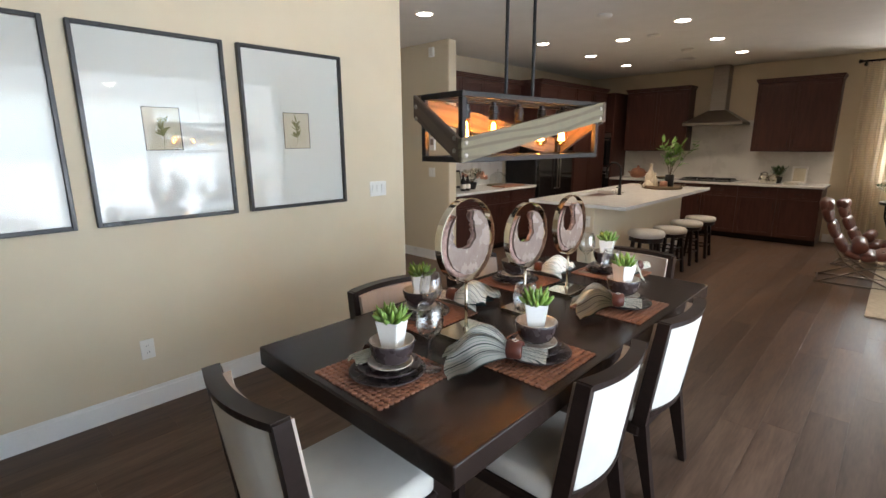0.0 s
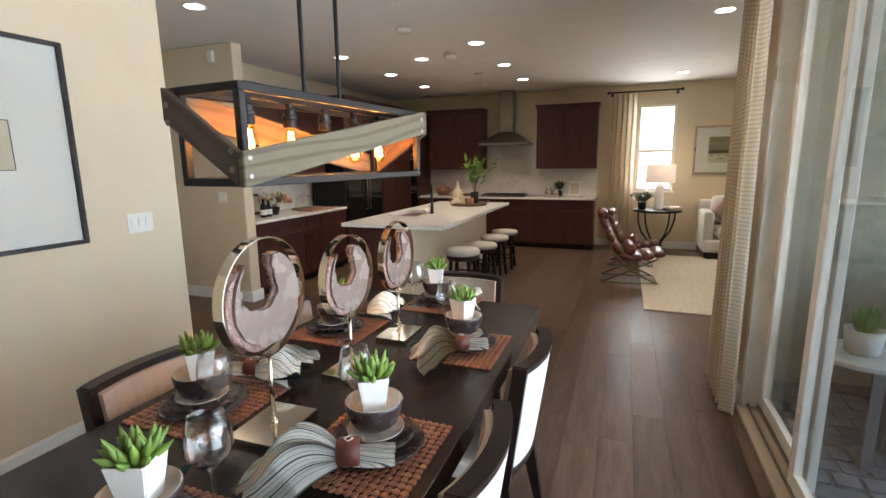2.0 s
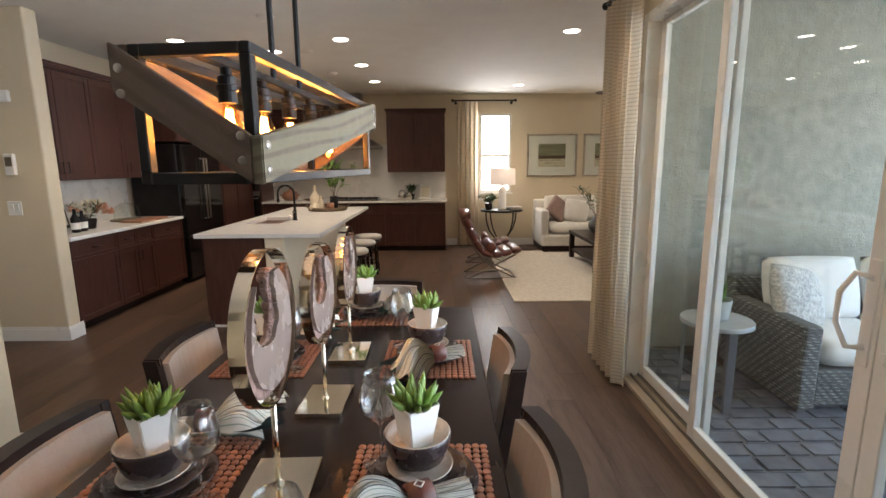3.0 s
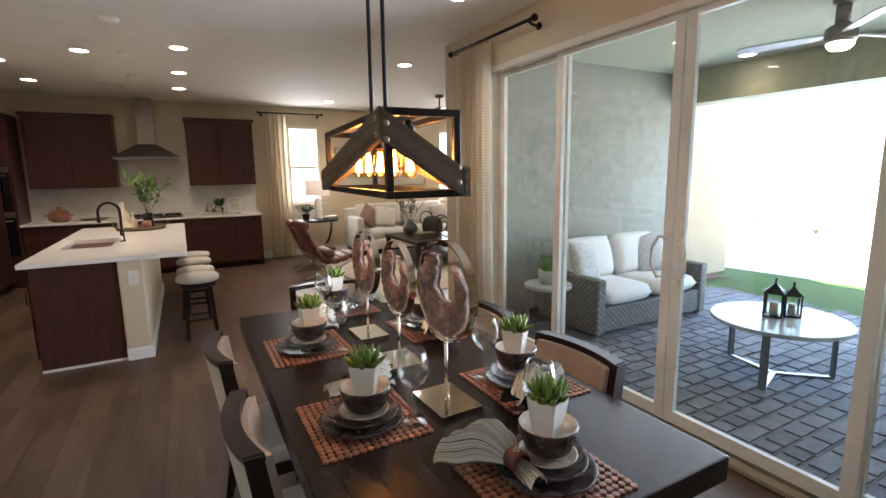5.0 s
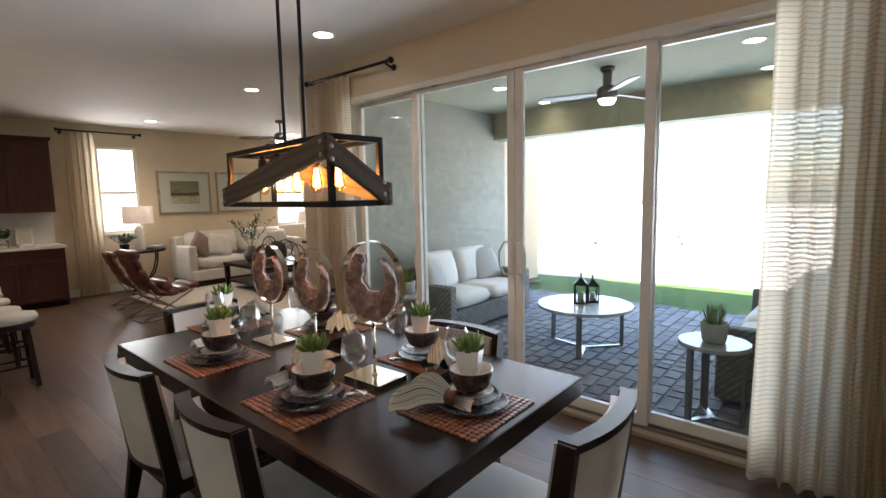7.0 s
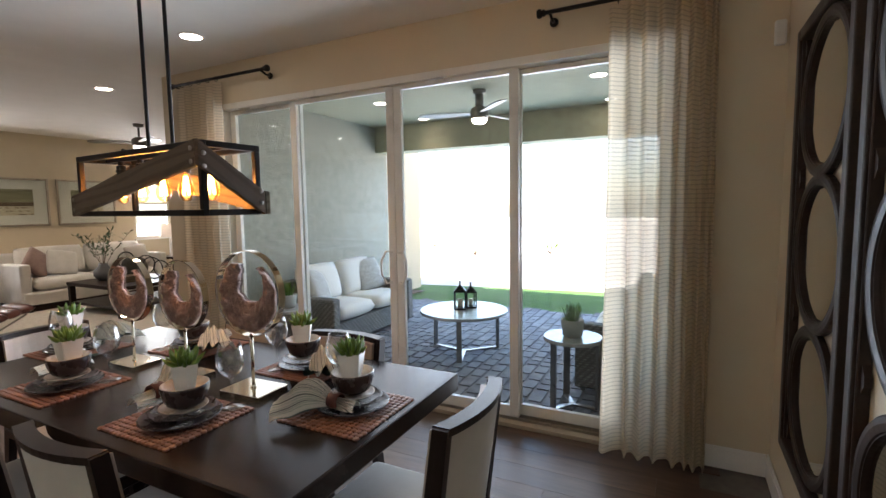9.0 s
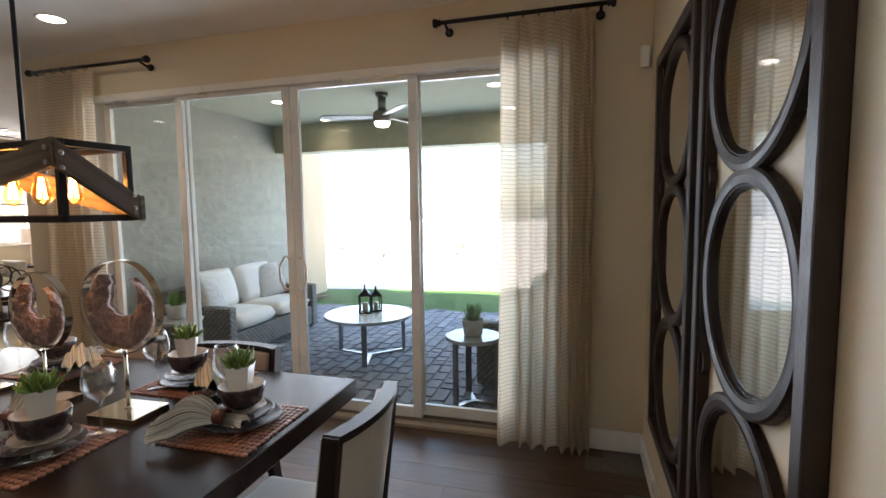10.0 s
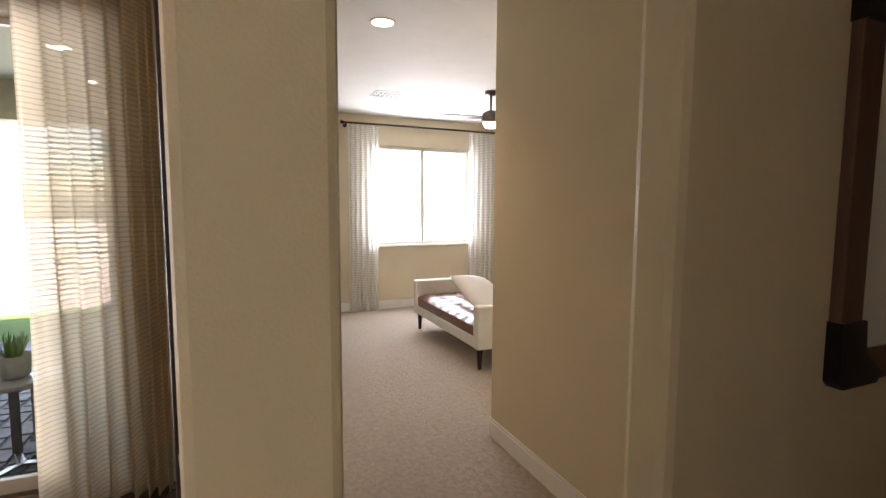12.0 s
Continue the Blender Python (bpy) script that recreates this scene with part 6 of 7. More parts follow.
def wicker(name, pale, dark, size):
    """Flat strands woven over and under: alternating dark and pale cells with rounded relief."""
    m = mat(name, pale, 0.75, dark=dark, scale=20, fine=160, bump=0.2)
    n, l = m.node_tree.nodes, m.node_tree.links
    co, cells, mix, bump = n.new("ShaderNodeTexCoord"), [], n.new("ShaderNodeMix"), n.new("ShaderNodeBump")
    for direction in ("DIAGONAL", "Z"):
        w = n.new("ShaderNodeTexWave")
        w.bands_direction = direction
        w.inputs["Scale"].default_value, w.inputs["Distortion"].default_value = 0.314 / size * (0.7 if direction == "Z" else 0.5), 0.25
        l.new(co.outputs["Object"], w.inputs[0])
        cells.append(w)
    cross = n.new("ShaderNodeMath")
    cross.operation = "MULTIPLY"
    l.new(cells[0].outputs["Fac"], cross.inputs[0])
    l.new(cells[1].outputs["Fac"], cross.inputs[1])
    mix.data_type = "RGBA"
    b = n["Principled BSDF"]
    l.new(cross.outputs[0], mix.inputs[0])
    mix.inputs[6].default_value = (*dark, 1)
    l.new(b.inputs["Base Color"].links[0].from_socket, mix.inputs[7])
    l.new(mix.outputs[2], b.inputs["Base Color"])
    bump.inputs["Distance"].default_value = 0.004
    l.new(cross.outputs[0], bump.inputs["Height"])
    l.new(bump.outputs[0], b.inputs["Normal"])
    return m


M_WICKER = wicker("grey_wicker", (0.42, 0.41, 0.38), (0.12, 0.115, 0.105), 0.014)
M_ZINC = mat("grey_powder_metal", (0.20, 0.20, 0.20), 0.35, 0.5, dark=(0.16, 0.16, 0.16), scale=8, fine=120, bump=0.03)
M_STONETOP = mat("grey_stone_top", (0.42, 0.42, 0.41), 0.18, dark=(0.35, 0.35, 0.34), scale=10, fine=140, bump=0.02)
M_CONC = mat("pale_concrete_pot", (0.40, 0.40, 0.37), 0.8, dark=(0.33, 0.33, 0.30), scale=14, fine=160, bump=0.3)

rug = thing("area_rug", "large cream wool rug in the living room", "rug")
bm = bmesh.new()
box(bm, 1.0, 6.28, 0.0, 4.7, 9.38, 0.012, 0.004, 2)
part("rug_body", bm, M_RUG, rug)


def lounge_chair():
    """Faces +x; a scooped channelled seat on a crossed flat-steel base."""
    c = thing("lounge_chair", "oxblood channelled leather lounge chair on steel frame", "armchair", group="leather lounge chairs")
    prof = [(-0.42, 1.0), (-0.40, 0.9), (-0.33, 0.74), (-0.25, 0.56), (-0.15, 0.40), (0.0, 0.345), (0.14, 0.36), (0.28, 0.40), (0.42, 0.43)]
    for k in range(len(prof) - 1):
        (x0, z0), (x1, z1) = prof[k], prof[k + 1]
        v = Vector((x1 - x0, 0, z1 - z0))
        bm = bmesh.new()
        m = Matrix.Translation(((x0 + x1) / 2, 0, (z0 + z1) / 2)) @ pose(0, 0, 0, 0, -math.degrees(math.atan2(v.z, v.x)), 0)
        cushion(bm, v.length * 1.16, 0.60, 0.115, m, 0.25, 5, 3.0)
        part("channel", bm, M_LEATHER, c, smooth=True)
    bm = bmesh.new()
    for s in (-1, 1):
        tube(bm, [(-0.40, s * 0.24, 0.012), (0.36, s * 0.24, 0.012)], 0.011, 8)
        tube(bm, [(-0.36, s * 0.24, 0.012), (-0.1, s * 0.24, 0.14), (0.1, s * 0.24, 0.24), (0.34, s * 0.24, 0.36)], 0.011, 8)
        tube(bm, [(0.33, s * 0.24, 0.012), (0.05, s * 0.24, 0.15), (-0.14, s * 0.24, 0.28), (-0.24, s * 0.24, 0.44)], 0.011, 8)
    for x in (-0.38, 0.34):
        tube(bm, [(x, -0.24, 0.012), (x, 0.24, 0.012)], 0.011, 8)
    part("base_frame", bm, M_STEEL, c, "bent steel base", smooth=True)
    bm = bmesh.new()
    lathe(bm, [(0, -0.27), (0.06, -0.265), (0.078, -0.22), (0.078, 0.22), (0.06, 0.265), (0, 0.27)], 20, pose(-0.02, 0, 0.47, 90, 0, 0))
    part("bolster", bm, M_LEATHER, c, smooth=True)
    bm = bmesh.new()
    lathe(bm, [(0, -0.25), (0.055, -0.245), (0.07, -0.2), (0.07, 0.2), (0.055, 0.245), (0, 0.25)], 20, pose(-0.385, 0, 0.93, 90, 0, 0))
    part("headrest", bm, M_LEATHER, c, smooth=True)
    return c


first = lounge_chair()
first.matrix_world = pose(0.86, 7.58, 0, 0, 0, 4) @ Matrix.Scale(0.9, 4)
copy_thing(first, pose(0.90, 8.60, 0, 0, 0, -3) @ Matrix.Scale(0.9, 4))


def round_side_table():
    t = thing("side_table", "round black metal side table with curved legs", "table", pose(1.25, 9.55, 0) @ Matrix.Scale(1.06, 4))
    bm = bmesh.new()
    lathe(bm, [(0, 0.645), (0.335, 0.645), (0.345, 0.652), (0.345, 0.672), (0.335, 0.68), (0, 0.68)], 40)
    part("top", bm, M_BLACK, t)
    for k in range(4):
        a = radians(90 * k + 30)
        bm = bmesh.new()
        tube(bm, [(math.cos(a) * r, math.sin(a) * r, z) for r, z in ((0.31, 0.645), (0.30, 0.5), (0.24, 0.34), (0.12, 0.2), (0.08, 0.13), (0.13, 0.06), (0.2, 0.01))], 0.012, 8)
        part("leg", bm, M_BLACK, t, smooth=True)
    bm = bmesh.new()
    lathe(bm, [(0, 0.115), (0.1, 0.115), (0.1, 0.14), (0, 0.14)], 24)
    part("collar", bm, M_BLACK, t)


round_side_table()


def table_lamp(x, y, z, label, s=1.0, lit=8):
    l = thing("table_lamp", label, "lamp", pose(x, y, z))
    bm = bmesh.new()
    lathe(bm, [(0, 0), (0.075 * s, 0), (0.08 * s, 0.01), (0.065 * s, 0.03), (0.06 * s, 0.33 * s), (0.045 * s, 0.36 * s), (0.02, 0.37 * s), (0.02, 0.44 * s), (0, 0.44 * s)], 24)
    part("base", bm, M_POT, l, "white ceramic base", smooth=True)
    bm = bmesh.new()
    z0, z1 = 0.40 * s, 0.66 * s
    lathe(bm, [(0.205 * s, z0), (0.2 * s, z1), (0.197 * s, z1), (0.202 * s, z0), (0.205 * s, z0)], 36)
    part("shade", bm, M_SHADE, l, "cream linen drum shade", smooth=True)


table_lamp(1.27, 9.57, 0.721, "white ceramic table lamp with cream drum shade", 1.06)
branches("potted_fern", "small green fern in a black pot beside the lamp", pose(1.02, 9.47, 0.721), [(0, 0), (0.055, 0), (0.07, 0.11), (0.06, 0.11), (0, 0.1)], M_BLACK, 22, 0.2, 0.24, 0.06, M_DARKLEAF, 31, 9)
for k, (w, mt, lb) in enumerate(((0.24, M_ZINC, "grey hardback book lying on the side table"), (0.22, M_IVORY, "ivory hardback book on top of another"))):
    b = thing("book", lb, "book", pose(1.46, 9.43, 0.721 + 0.028 * k, 0, 0, 20 + 15 * k), group="books on the side table")
    boxes("cover", [(-w / 2, -0.08, 0, w / 2, 0.08, 0.003), (-w / 2, -0.08, 0.025, w / 2, 0.08, 0.028), (-w / 2, -0.08, 0.003, -w / 2 + 0.003, 0.08, 0.025)], mt, b)
    boxes("pages", [(-w / 2 + 0.004, -0.076, 0.0032, w / 2 - 0.004, 0.076, 0.0248)], M_PAPER, b)


def sofa():
    s = thing("sofa", "ivory upholstered sofa with dark plinth in the living room", "sofa")
    x0, x1, y0, y1 = 1.89, 4.10, 9.20, 10.07
    boxes("plinth", [(x0 + 0.03, y0 + 0.04, 0.02, x1 - 0.03, y1 - 0.02, 0.11)], M_ESPRESSO, s, 0.004)
    for sx in (x0 + 0.06, x1 - 0.12):
        for sy in (y0 + 0.03, y1 - 0.1):
            boxes("foot", [(sx, sy, 0, sx + 0.06, sy + 0.06, 0.019)], M_ESPRESSO, s)
    for nm, r in (("seat_base", (x0 + 0.02, y0 + 0.02, 0.111, x1 - 0.02, y1 - 0.02, 0.3)), ("arm", (x0, y0 + 0.06, 0.112, x0 + 0.14, y1 - 0.2, 0.72)), ("arm", (x1 - 0.14, y0 + 0.06, 0.112, x1, y1 - 0.2, 0.72)), ("back", (x0, y1 - 0.2, 0.112, x1, y1, 0.86))):
        boxes(nm, [r], M_IVORY, s, 0.035, seg=4)
    w = (x1 - x0 - 0.3) / 2
    for k in range(2):
        bm = bmesh.new()
        cushion(bm, w, 0.66, 0.2, pose(x0 + 0.15 + w * (k + 0.5), y0 + 0.37, 0.39), 0.2, 6, 8)
        part("seat_cushion", bm, M_IVORY, s, smooth=True)
        bm = bmesh.new()
        cushion(bm, w, 0.46, 0.2, pose(x0 + 0.15 + w * (k + 0.5), y1 - 0.27, 0.72, 76, 0, 0), 0.3, 6, 6)
        part("back_cushion", bm, M_IVORY, s, smooth=True)


sofa()


def pillow(label, m, w, material, group="", d=None):
    bm = bmesh.new()
    cushion(bm, w, d or w, 0.15, m, 0.75, 7, 7)
    one("throw_pillow", label, "pillow", bm, material, group=group, smooth=True)


pillow("mauve velvet throw pillow on the sofa", pose(2.27, 9.64, 0.70, 68, 42, 8), 0.42, M_MAUVE)
pillow("cream woven throw pillow on the sofa", pose(2.57, 9.58, 0.68, 66, 10, -6), 0.42, M_IVORY)
pillow("cream woven throw pillow at the sofa's far end", pose(3.77, 9.61, 0.68, 68, -8, 6), 0.40, M_CREAM)


def coffee_table():
    t = thing("coffee_table", "dark wooden coffee table with lower shelf on the rug", "table")
    x0, x1, y0, y1 = 2.25, 3.35, 7.50, 8.82
    boxes("tabletop", [(x0, y0, 0.40, x1, y1, 0.45)], M_ESPRESSO, t, 0.004)
    boxes("shelf", [(x0 + 0.04, y0 + 0.04, 0.12, x1 - 0.04, y1 - 0.04, 0.16)], M_ESPRESSO, t, 0.003)
    for x in (x0 + 0.01, x1 - 0.08):
        for y in (y0 + 0.01, y1 - 0.08):
            boxes("leg", [(x, y, 0.012, x + 0.07, y + 0.07, 0.3995)], M_ESPRESSO, t, 0.003)


coffee_table()
M_OLIVE = mat("olive_woven_fibre", (0.10, 0.095, 0.07), 0.85, dark=(0.055, 0.052, 0.04), scale=30, fine=160, bump=0.8)
basket = thing("handled_basket", "olive woven basket with two round iron handles on the table", "basket", pose(2.93, 8.28, 0.45))
bm = bmesh.new()
lathe(bm, [(0, 0), (0.13, 0), (0.17, 0.06), (0.185, 0.16), (0.15, 0.27), (0.11, 0.31), (0.10, 0.305), (0.14, 0.25), (0.165, 0.16), (0.12, 0.03), (0, 0.02)], 28)
part("body", bm, M_OLIVE, basket, smooth=True)
for off, up, rad in ((-0.10, 0.29, 0.12), (0.19, 0.18, 0.15)):
    bm = bmesh.new()
    tube(bm, [(off + rad * math.cos(q * math.pi / 12), 0.03, up + rad * math.sin(q * math.pi / 12)) for q in range(24)], 0.009, 8, closed=True)
    part("handle", bm, M_BLACK, basket, "round black iron handle", smooth=True)
branches("eucalyptus_vase", "leafy eucalyptus branches in a round grey glass vase", pose(2.58, 8.45, 0.45), [(0, 0), (0.07, 0), (0.13, 0.08), (0.13, 0.15), (0.06, 0.23), (0.065, 0.26), (0.055, 0.25), (0, 0.2)], M_ZINC, 9, 0.42, 0.78, 0.075, M_DARKLEAF, 17, 13)
bx = thing("wooden_box", "low brown wooden box on the coffee table", "box", pose(2.62, 7.95, 0.45, 0, 0, 10))
boxes("body", [(-0.16, -0.1, 0, 0.16, 0.1, 0.07)], M_BOARD, bx, 0.004)
boxes("lid", [(-0.165, -0.105, 0.0705, 0.165, 0.105, 0.09)], M_BOARD, bx, 0.004)
for x, s in ((2.98, 1.0), (3.12, 0.8)):
    bm = bmesh.new()
    tube(bm, [(x + 0.15 * s * math.cos(q * math.pi / 12), 7.9 + 0.05 * math.sin(q * math.pi / 12), 0.45 + 0.008 + 0.16 * s + 0.16 * s * math.sin(q * math.pi / 12)) for q in range(24)], 0.008, 8, closed=True)
    one("wire_ring", "black metal ring sculpture on the coffee table", "ornament", bm, M_BLACK, group="ring ornaments", smooth=True)

et = thing("end_table", "small dark end table beside the sofa", "table", pose(4.45, 9.6, 0))
bm = bmesh.new()
lathe(bm, [(0, 0.56), (0.24, 0.56), (0.24, 0.6), (0, 0.6)], 30)
part("top", bm, M_ESPRESSO, et)
bm = bmesh.new()
lathe(bm, [(0.16, 0), (0.16, 0.02), (0.03, 0.04), (0.025, 0.56), (0, 0.56)], 20)
part("pedestal", bm, M_ESPRESSO, et, smooth=True)
table_lamp(4.45, 9.6, 0.6, "white table lamp on the far end table", 0.95)


def framed_landscape(x0, x1, z0, z1, label):
    f = thing("framed_landscape", label, "picture", group="landscape prints")
    y, w = YB, 0.03
    boxes("frame", [(x0, y - 0.035, z0, x0 + w, y, z1), (x1 - w, y - 0.035, z0, x1, y, z1), (x0 + w, y - 0.035, z0, x1 - w, y, z0 + w), (x0 + w, y - 0.035, z1 - w, x1 - w, y, z1)], M_CHAMP, f, 0.004)
    boxes("mat_board", [(x0 + w, y - 0.012, z0 + w, x1 - w, y - 0.001, z1 - w)], M_MATBOARD, f)
    cx, cz = (x0 + x1) / 2, (z0 + z1) / 2
    a, b = (x1 - x0) * 0.27, (z1 - z0) * 0.27
    boxes("field", [(cx - a, y - 0.0145, cz, cx + a, y - 0.0125, cz + b)], M_SAGE, f, label="sage green painted field")
    boxes("horizon", [(cx - a, y - 0.0145, cz - b * 0.3, cx + a, y - 0.0125, cz - 0.001)], M_TWIG, f, label="brown painted band")
    boxes("foreground", [(cx - a, y - 0.0145, cz - b, cx + a, y - 0.0125, cz - b * 0.3 - 0.001)], M_PAPER, f, label="pale painted foreground")
    rng = random.Random(3)
    bm = bmesh.new()
    for k in range(16):
        xx, zz = cx + rng.uniform(-a * 0.9, a * 0.8), cz - b * (0.45 + 0.25 * (k % 3)) 
        box(bm, xx, y - 0.0155, zz, xx + rng.uniform(0.02, 0.06), y - 0.0146, zz + 0.012)
    tagged(part("brush_mark", bm, M_TWIG, f, "small brown brush marks"), kind="stuff")
    ob = boxes("glass", [(x0 + w, y - 0.026, z0 + w, x1 - w, y - 0.023, z1 - w)], M_PANE, f)
    ob.visible_shadow = False


framed_landscape(1.77, 2.685, 1.265, 2.03, "champagne framed abstract landscape above the sofa")
framed_landscape(2.80, 3.715, 1.265, 2.03, "champagne framed abstract landscape beside its pair")

# ---- patio ----
PZ = -0.03


def wicker_seat(name, label, x0, x1, y0, y1, back, seats, h=0.78):
    """Outdoor seat along x; back: the y side of its backrest ('hi' or 'lo')."""
    s = thing(name, label, "sofa", pose(0, 0, PZ))
    t, arm = 0.11, 0.56
    by = (y1 - t, y1) if back == "hi" else (y0, y0 + t)
    boxes("back_frame", [(x0, by[0], 0.03, x1, by[1], h - 0.08)], M_WICKER, s, 0.02, seg=3)
    iy = (y0, y1 - t - 0.001) if back == "hi" else (y0 + t + 0.001, y1)
    for a, b in ((x0, x0 + t), (x1 - t, x1)):
        boxes("arm", [(a, iy[0], 0.03, b, iy[1], arm)], M_WICKER, s, 0.02, seg=3)
    boxes("seat_base", [(x0 + t + 0.001, iy[0] + 0.02, 0.05, x1 - t - 0.001, iy[1], 0.28)], M_WICKER, s, 0.012, seg=2)
    # weave: thin bands that stand a little proud of the outer faces
    face = y0 - 0.002 if back == "hi" else y1 + 0.002
    bm = bmesh.new()
    rng = random.Random(5)
    for k in range(9):
        z = 0.065 + k * 0.0235
        for q in range(int((x1 - x0 - 2 * t) / 0.045)):
            x = x0 + t + 0.01 + q * 0.045 + (0.0225 if k % 2 else 0)
            box(bm, x, face + (0.018 if back == "hi" else -0.024), z, x + 0.03, face + (0.024 if back == "hi" else -0.018), z + 0.017)
    tagged(part("weave", bm, M_WICKER, s), kind="stuff")
    bm = bmesh.new()
    for k in range(21):
        z = 0.05 + k * 0.0235
        for q in range(int((iy[1] - iy[0]) / 0.045)):
            y = iy[0] + 0.012 + q * 0.045 + (0.0225 if k % 2 else 0)
            if y + 0.03 < iy[1]:
                box(bm, x0 - 0.003, y, z, x0 + 0.003, y + 0.03, z + 0.017)
    tagged(part("side_weave", bm, M_WICKER, s), kind="stuff")
    for x in (x0 + 0.04, x1 - 0.08):
        for y in (y0 + 0.04, y1 - 0.08):
            boxes("foot", [(x, y, 0, x + 0.04, y + 0.04, 0.0295)], M_ZINC, s)
    w = (x1 - x0 - 2 * t) / seats
    lean, yb = (74, y1 - t - 0.13) if back == "hi" else (-74, y0 + t + 0.13)
    for k in range(seats):
        bm = bmesh.new()
        cushion(bm, w * 0.99, iy[1] - iy[0], 0.17, pose(x0 + t + w * (k + 0.5), (iy[0] + iy[1]) / 2 - 0.01, 0.365), 0.15, 6, 9)
        part("seat_cushion", bm, M_IVORY, s, "ivory outdoor cushion", smooth=True)
        bm = bmesh.new()
        cushion(bm, w * 0.98, 0.46, 0.19, pose(x0 + t + w * (k + 0.5), yb, 0.64, lean, 0, 0), 0.4, 6, 6)
        part("back_cushion", bm, M_IVORY, s, "ivory outdoor back cushion", smooth=True)


wicker_seat("patio_sofa", "grey wicker patio sofa with ivory cushions", 2.36, 3.98, 3.91, 4.74, "hi", 2)
wicker_seat("patio_loveseat", "grey wicker patio loveseat with ivory cushions", 2.36, 4.10, 0.66, 1.46, "lo", 2)
pillow("patterned grey throw pillow on the patio sofa", pose(2.60, 4.33, 0.60, 66, 12, 14), 0.42, M_CHEV, "patio pillows")
pillow("patterned grey throw pillow at the patio sofa's end", pose(3.66, 4.40, 0.60, 66, -6, -14), 0.44, M_CHEV, "patio pillows")
pillow("patterned grey throw pillow on the loveseat", pose(3.80, 1.08, 0.58, -64, 8, 8), 0.42, M_CHEV, "patio pillows")


def round_table(name, label, x, y, r, h, legs, top_mat, turn=0):
    t = thing(name, label, "table", pose(x, y, PZ, 0, 0, turn))
    bm = bmesh.new()
    lathe(bm, [(0, h - 0.03), (r - 0.005, h - 0.03), (r, h - 0.026), (r, h - 0.006), (r - 0.004, h), (0, h)], 56)
    part("tabletop", bm, top_mat, t)
    for k in range(legs):
        a = radians(360 / legs * k)
        c, s = math.cos(a) * r * 0.86, math.sin(a) * r * 0.86
        bm = bmesh.new()
        vs = box(bm, -0.025, -0.009, 0.0, 0.025, 0.009, h - 0.031, 0.002)
        bmesh.ops.transform(bm, matrix=pose(c, s, 0, 0, 0, math.degrees(a) + 90), verts=bm.verts)
        part("leg", bm, M_ZINC, t)
        bm = bmesh.new()
        box(bm, 0.0, -0.02, 0.0, r * 0.85, 0.02, 0.012, 0.002)
        bmesh.ops.transform(bm, matrix=pose(0, 0, 0, 0, 0, math.degrees(a)), verts=bm.verts)
        part("foot_bar", bm, M_STEEL, t)


round_table("patio_table", "round grey patio coffee table with three legs", 2.97, 2.71, 0.45, 0.445, 3, M_STONETOP, 197)
round_table("patio_side_table", "small round grey metal side table by the loveseat", 2.08, 1.42, 0.215, 0.53, 3, M_STONETOP, 145)
round_table("patio_side_table", "small round grey metal side table by the sofa", 1.95, 4.12, 0.21, 0.55, 3, M_STONETOP, 30)


def lantern(x, y, s, turn):
    l = thing("lantern", "dark metal candle lantern with arched windows", "lantern", pose(x, y, PZ + 0.445, 0, 0, turn), group="lanterns")
    w, h = 0.065 * s, 0.19 * s
    boxes("base", [(-w, -w, 0, w, w, 0.015)], M_BLACK, l, 0.002)
    for sx in (-1, 1):
        for sy in (-1, 1):
            boxes("post", [(sx * w - 0.012 * (sx > 0), sy * w - 0.012 * (sy > 0), 0.015, sx * w + 0.012 * (sx < 0), sy * w + 0.012 * (sy < 0), h)], M_BLACK, l)
    bm = bmesh.new()
    lathe(bm, [(w * 1.5, h), (w * 1.5, h + 0.008), (w * 0.5, h + 0.06 * s), (0.012, h + 0.075 * s), (0.008, h + 0.1 * s), (0.014, h + 0.115 * s), (0, h + 0.125 * s)], 4, pose(0, 0, 0, 0, 0, 45))
    part("roof", bm, M_BLACK, l)
    bm = bmesh.new()
    lathe(bm, [(0, 0.015), (0.03 * s, 0.015), (0.03 * s, 0.11 * s), (0, 0.112 * s)], 18)
    part("candle", bm, M_STONEWARE, l, "cream pillar candle", smooth=True)
    ob = boxes("glass", [(-w + 0.006, -w + 0.006, 0.016, -w + 0.008, w - 0.006, h - 0.001), (w - 0.008, -w + 0.006, 0.016, w - 0.006, w - 0.006, h - 0.001)], M_PANE, l)
    ob.visible_shadow = False


lantern(2.97, 2.75, 0.95, 20)
lantern(3.08, 2.68, 0.85, 35)


def grass_pot(x, y, z, label):
    g = thing("potted_grass", label, "plant", pose(x, y, z), group="patio pots")
    bm = bmesh.new()
    lathe(bm, [(0, 0), (0.058, 0), (0.072, 0.012), (0.085, 0.13), (0.078, 0.13), (0.07, 0.11), (0, 0.11)], 28)
    part("pot", bm, M_CONC, g, "grey concrete pot", smooth=True)
    bm = bmesh.new()
    rng = random.Random(int(x * 10))
    for k in range(70):
        a, t = rng.uniform(0, 6.28), rng.uniform(0.05, 0.9)
        d = Vector((math.cos(a) * math.sin(t), math.sin(a) * math.sin(t), math.cos(t)))
        leaf(bm, (math.cos(a) * 0.03, math.sin(a) * 0.03, 0.11), d, d.cross(Vector((0, 0, 1))), rng.uniform(0.09, 0.15), 0.011, 0.25, 0.1)
    tagged(part("grass_blades", bm, M_LEAF, g), kind="stuff")


grass_pot(2.07, 1.42, PZ + 0.53, "grassy green plant in a grey pot on the side table")
grass_pot(1.94, 4.12, PZ + 0.55, "grassy green plant in a grey pot by the sofa")

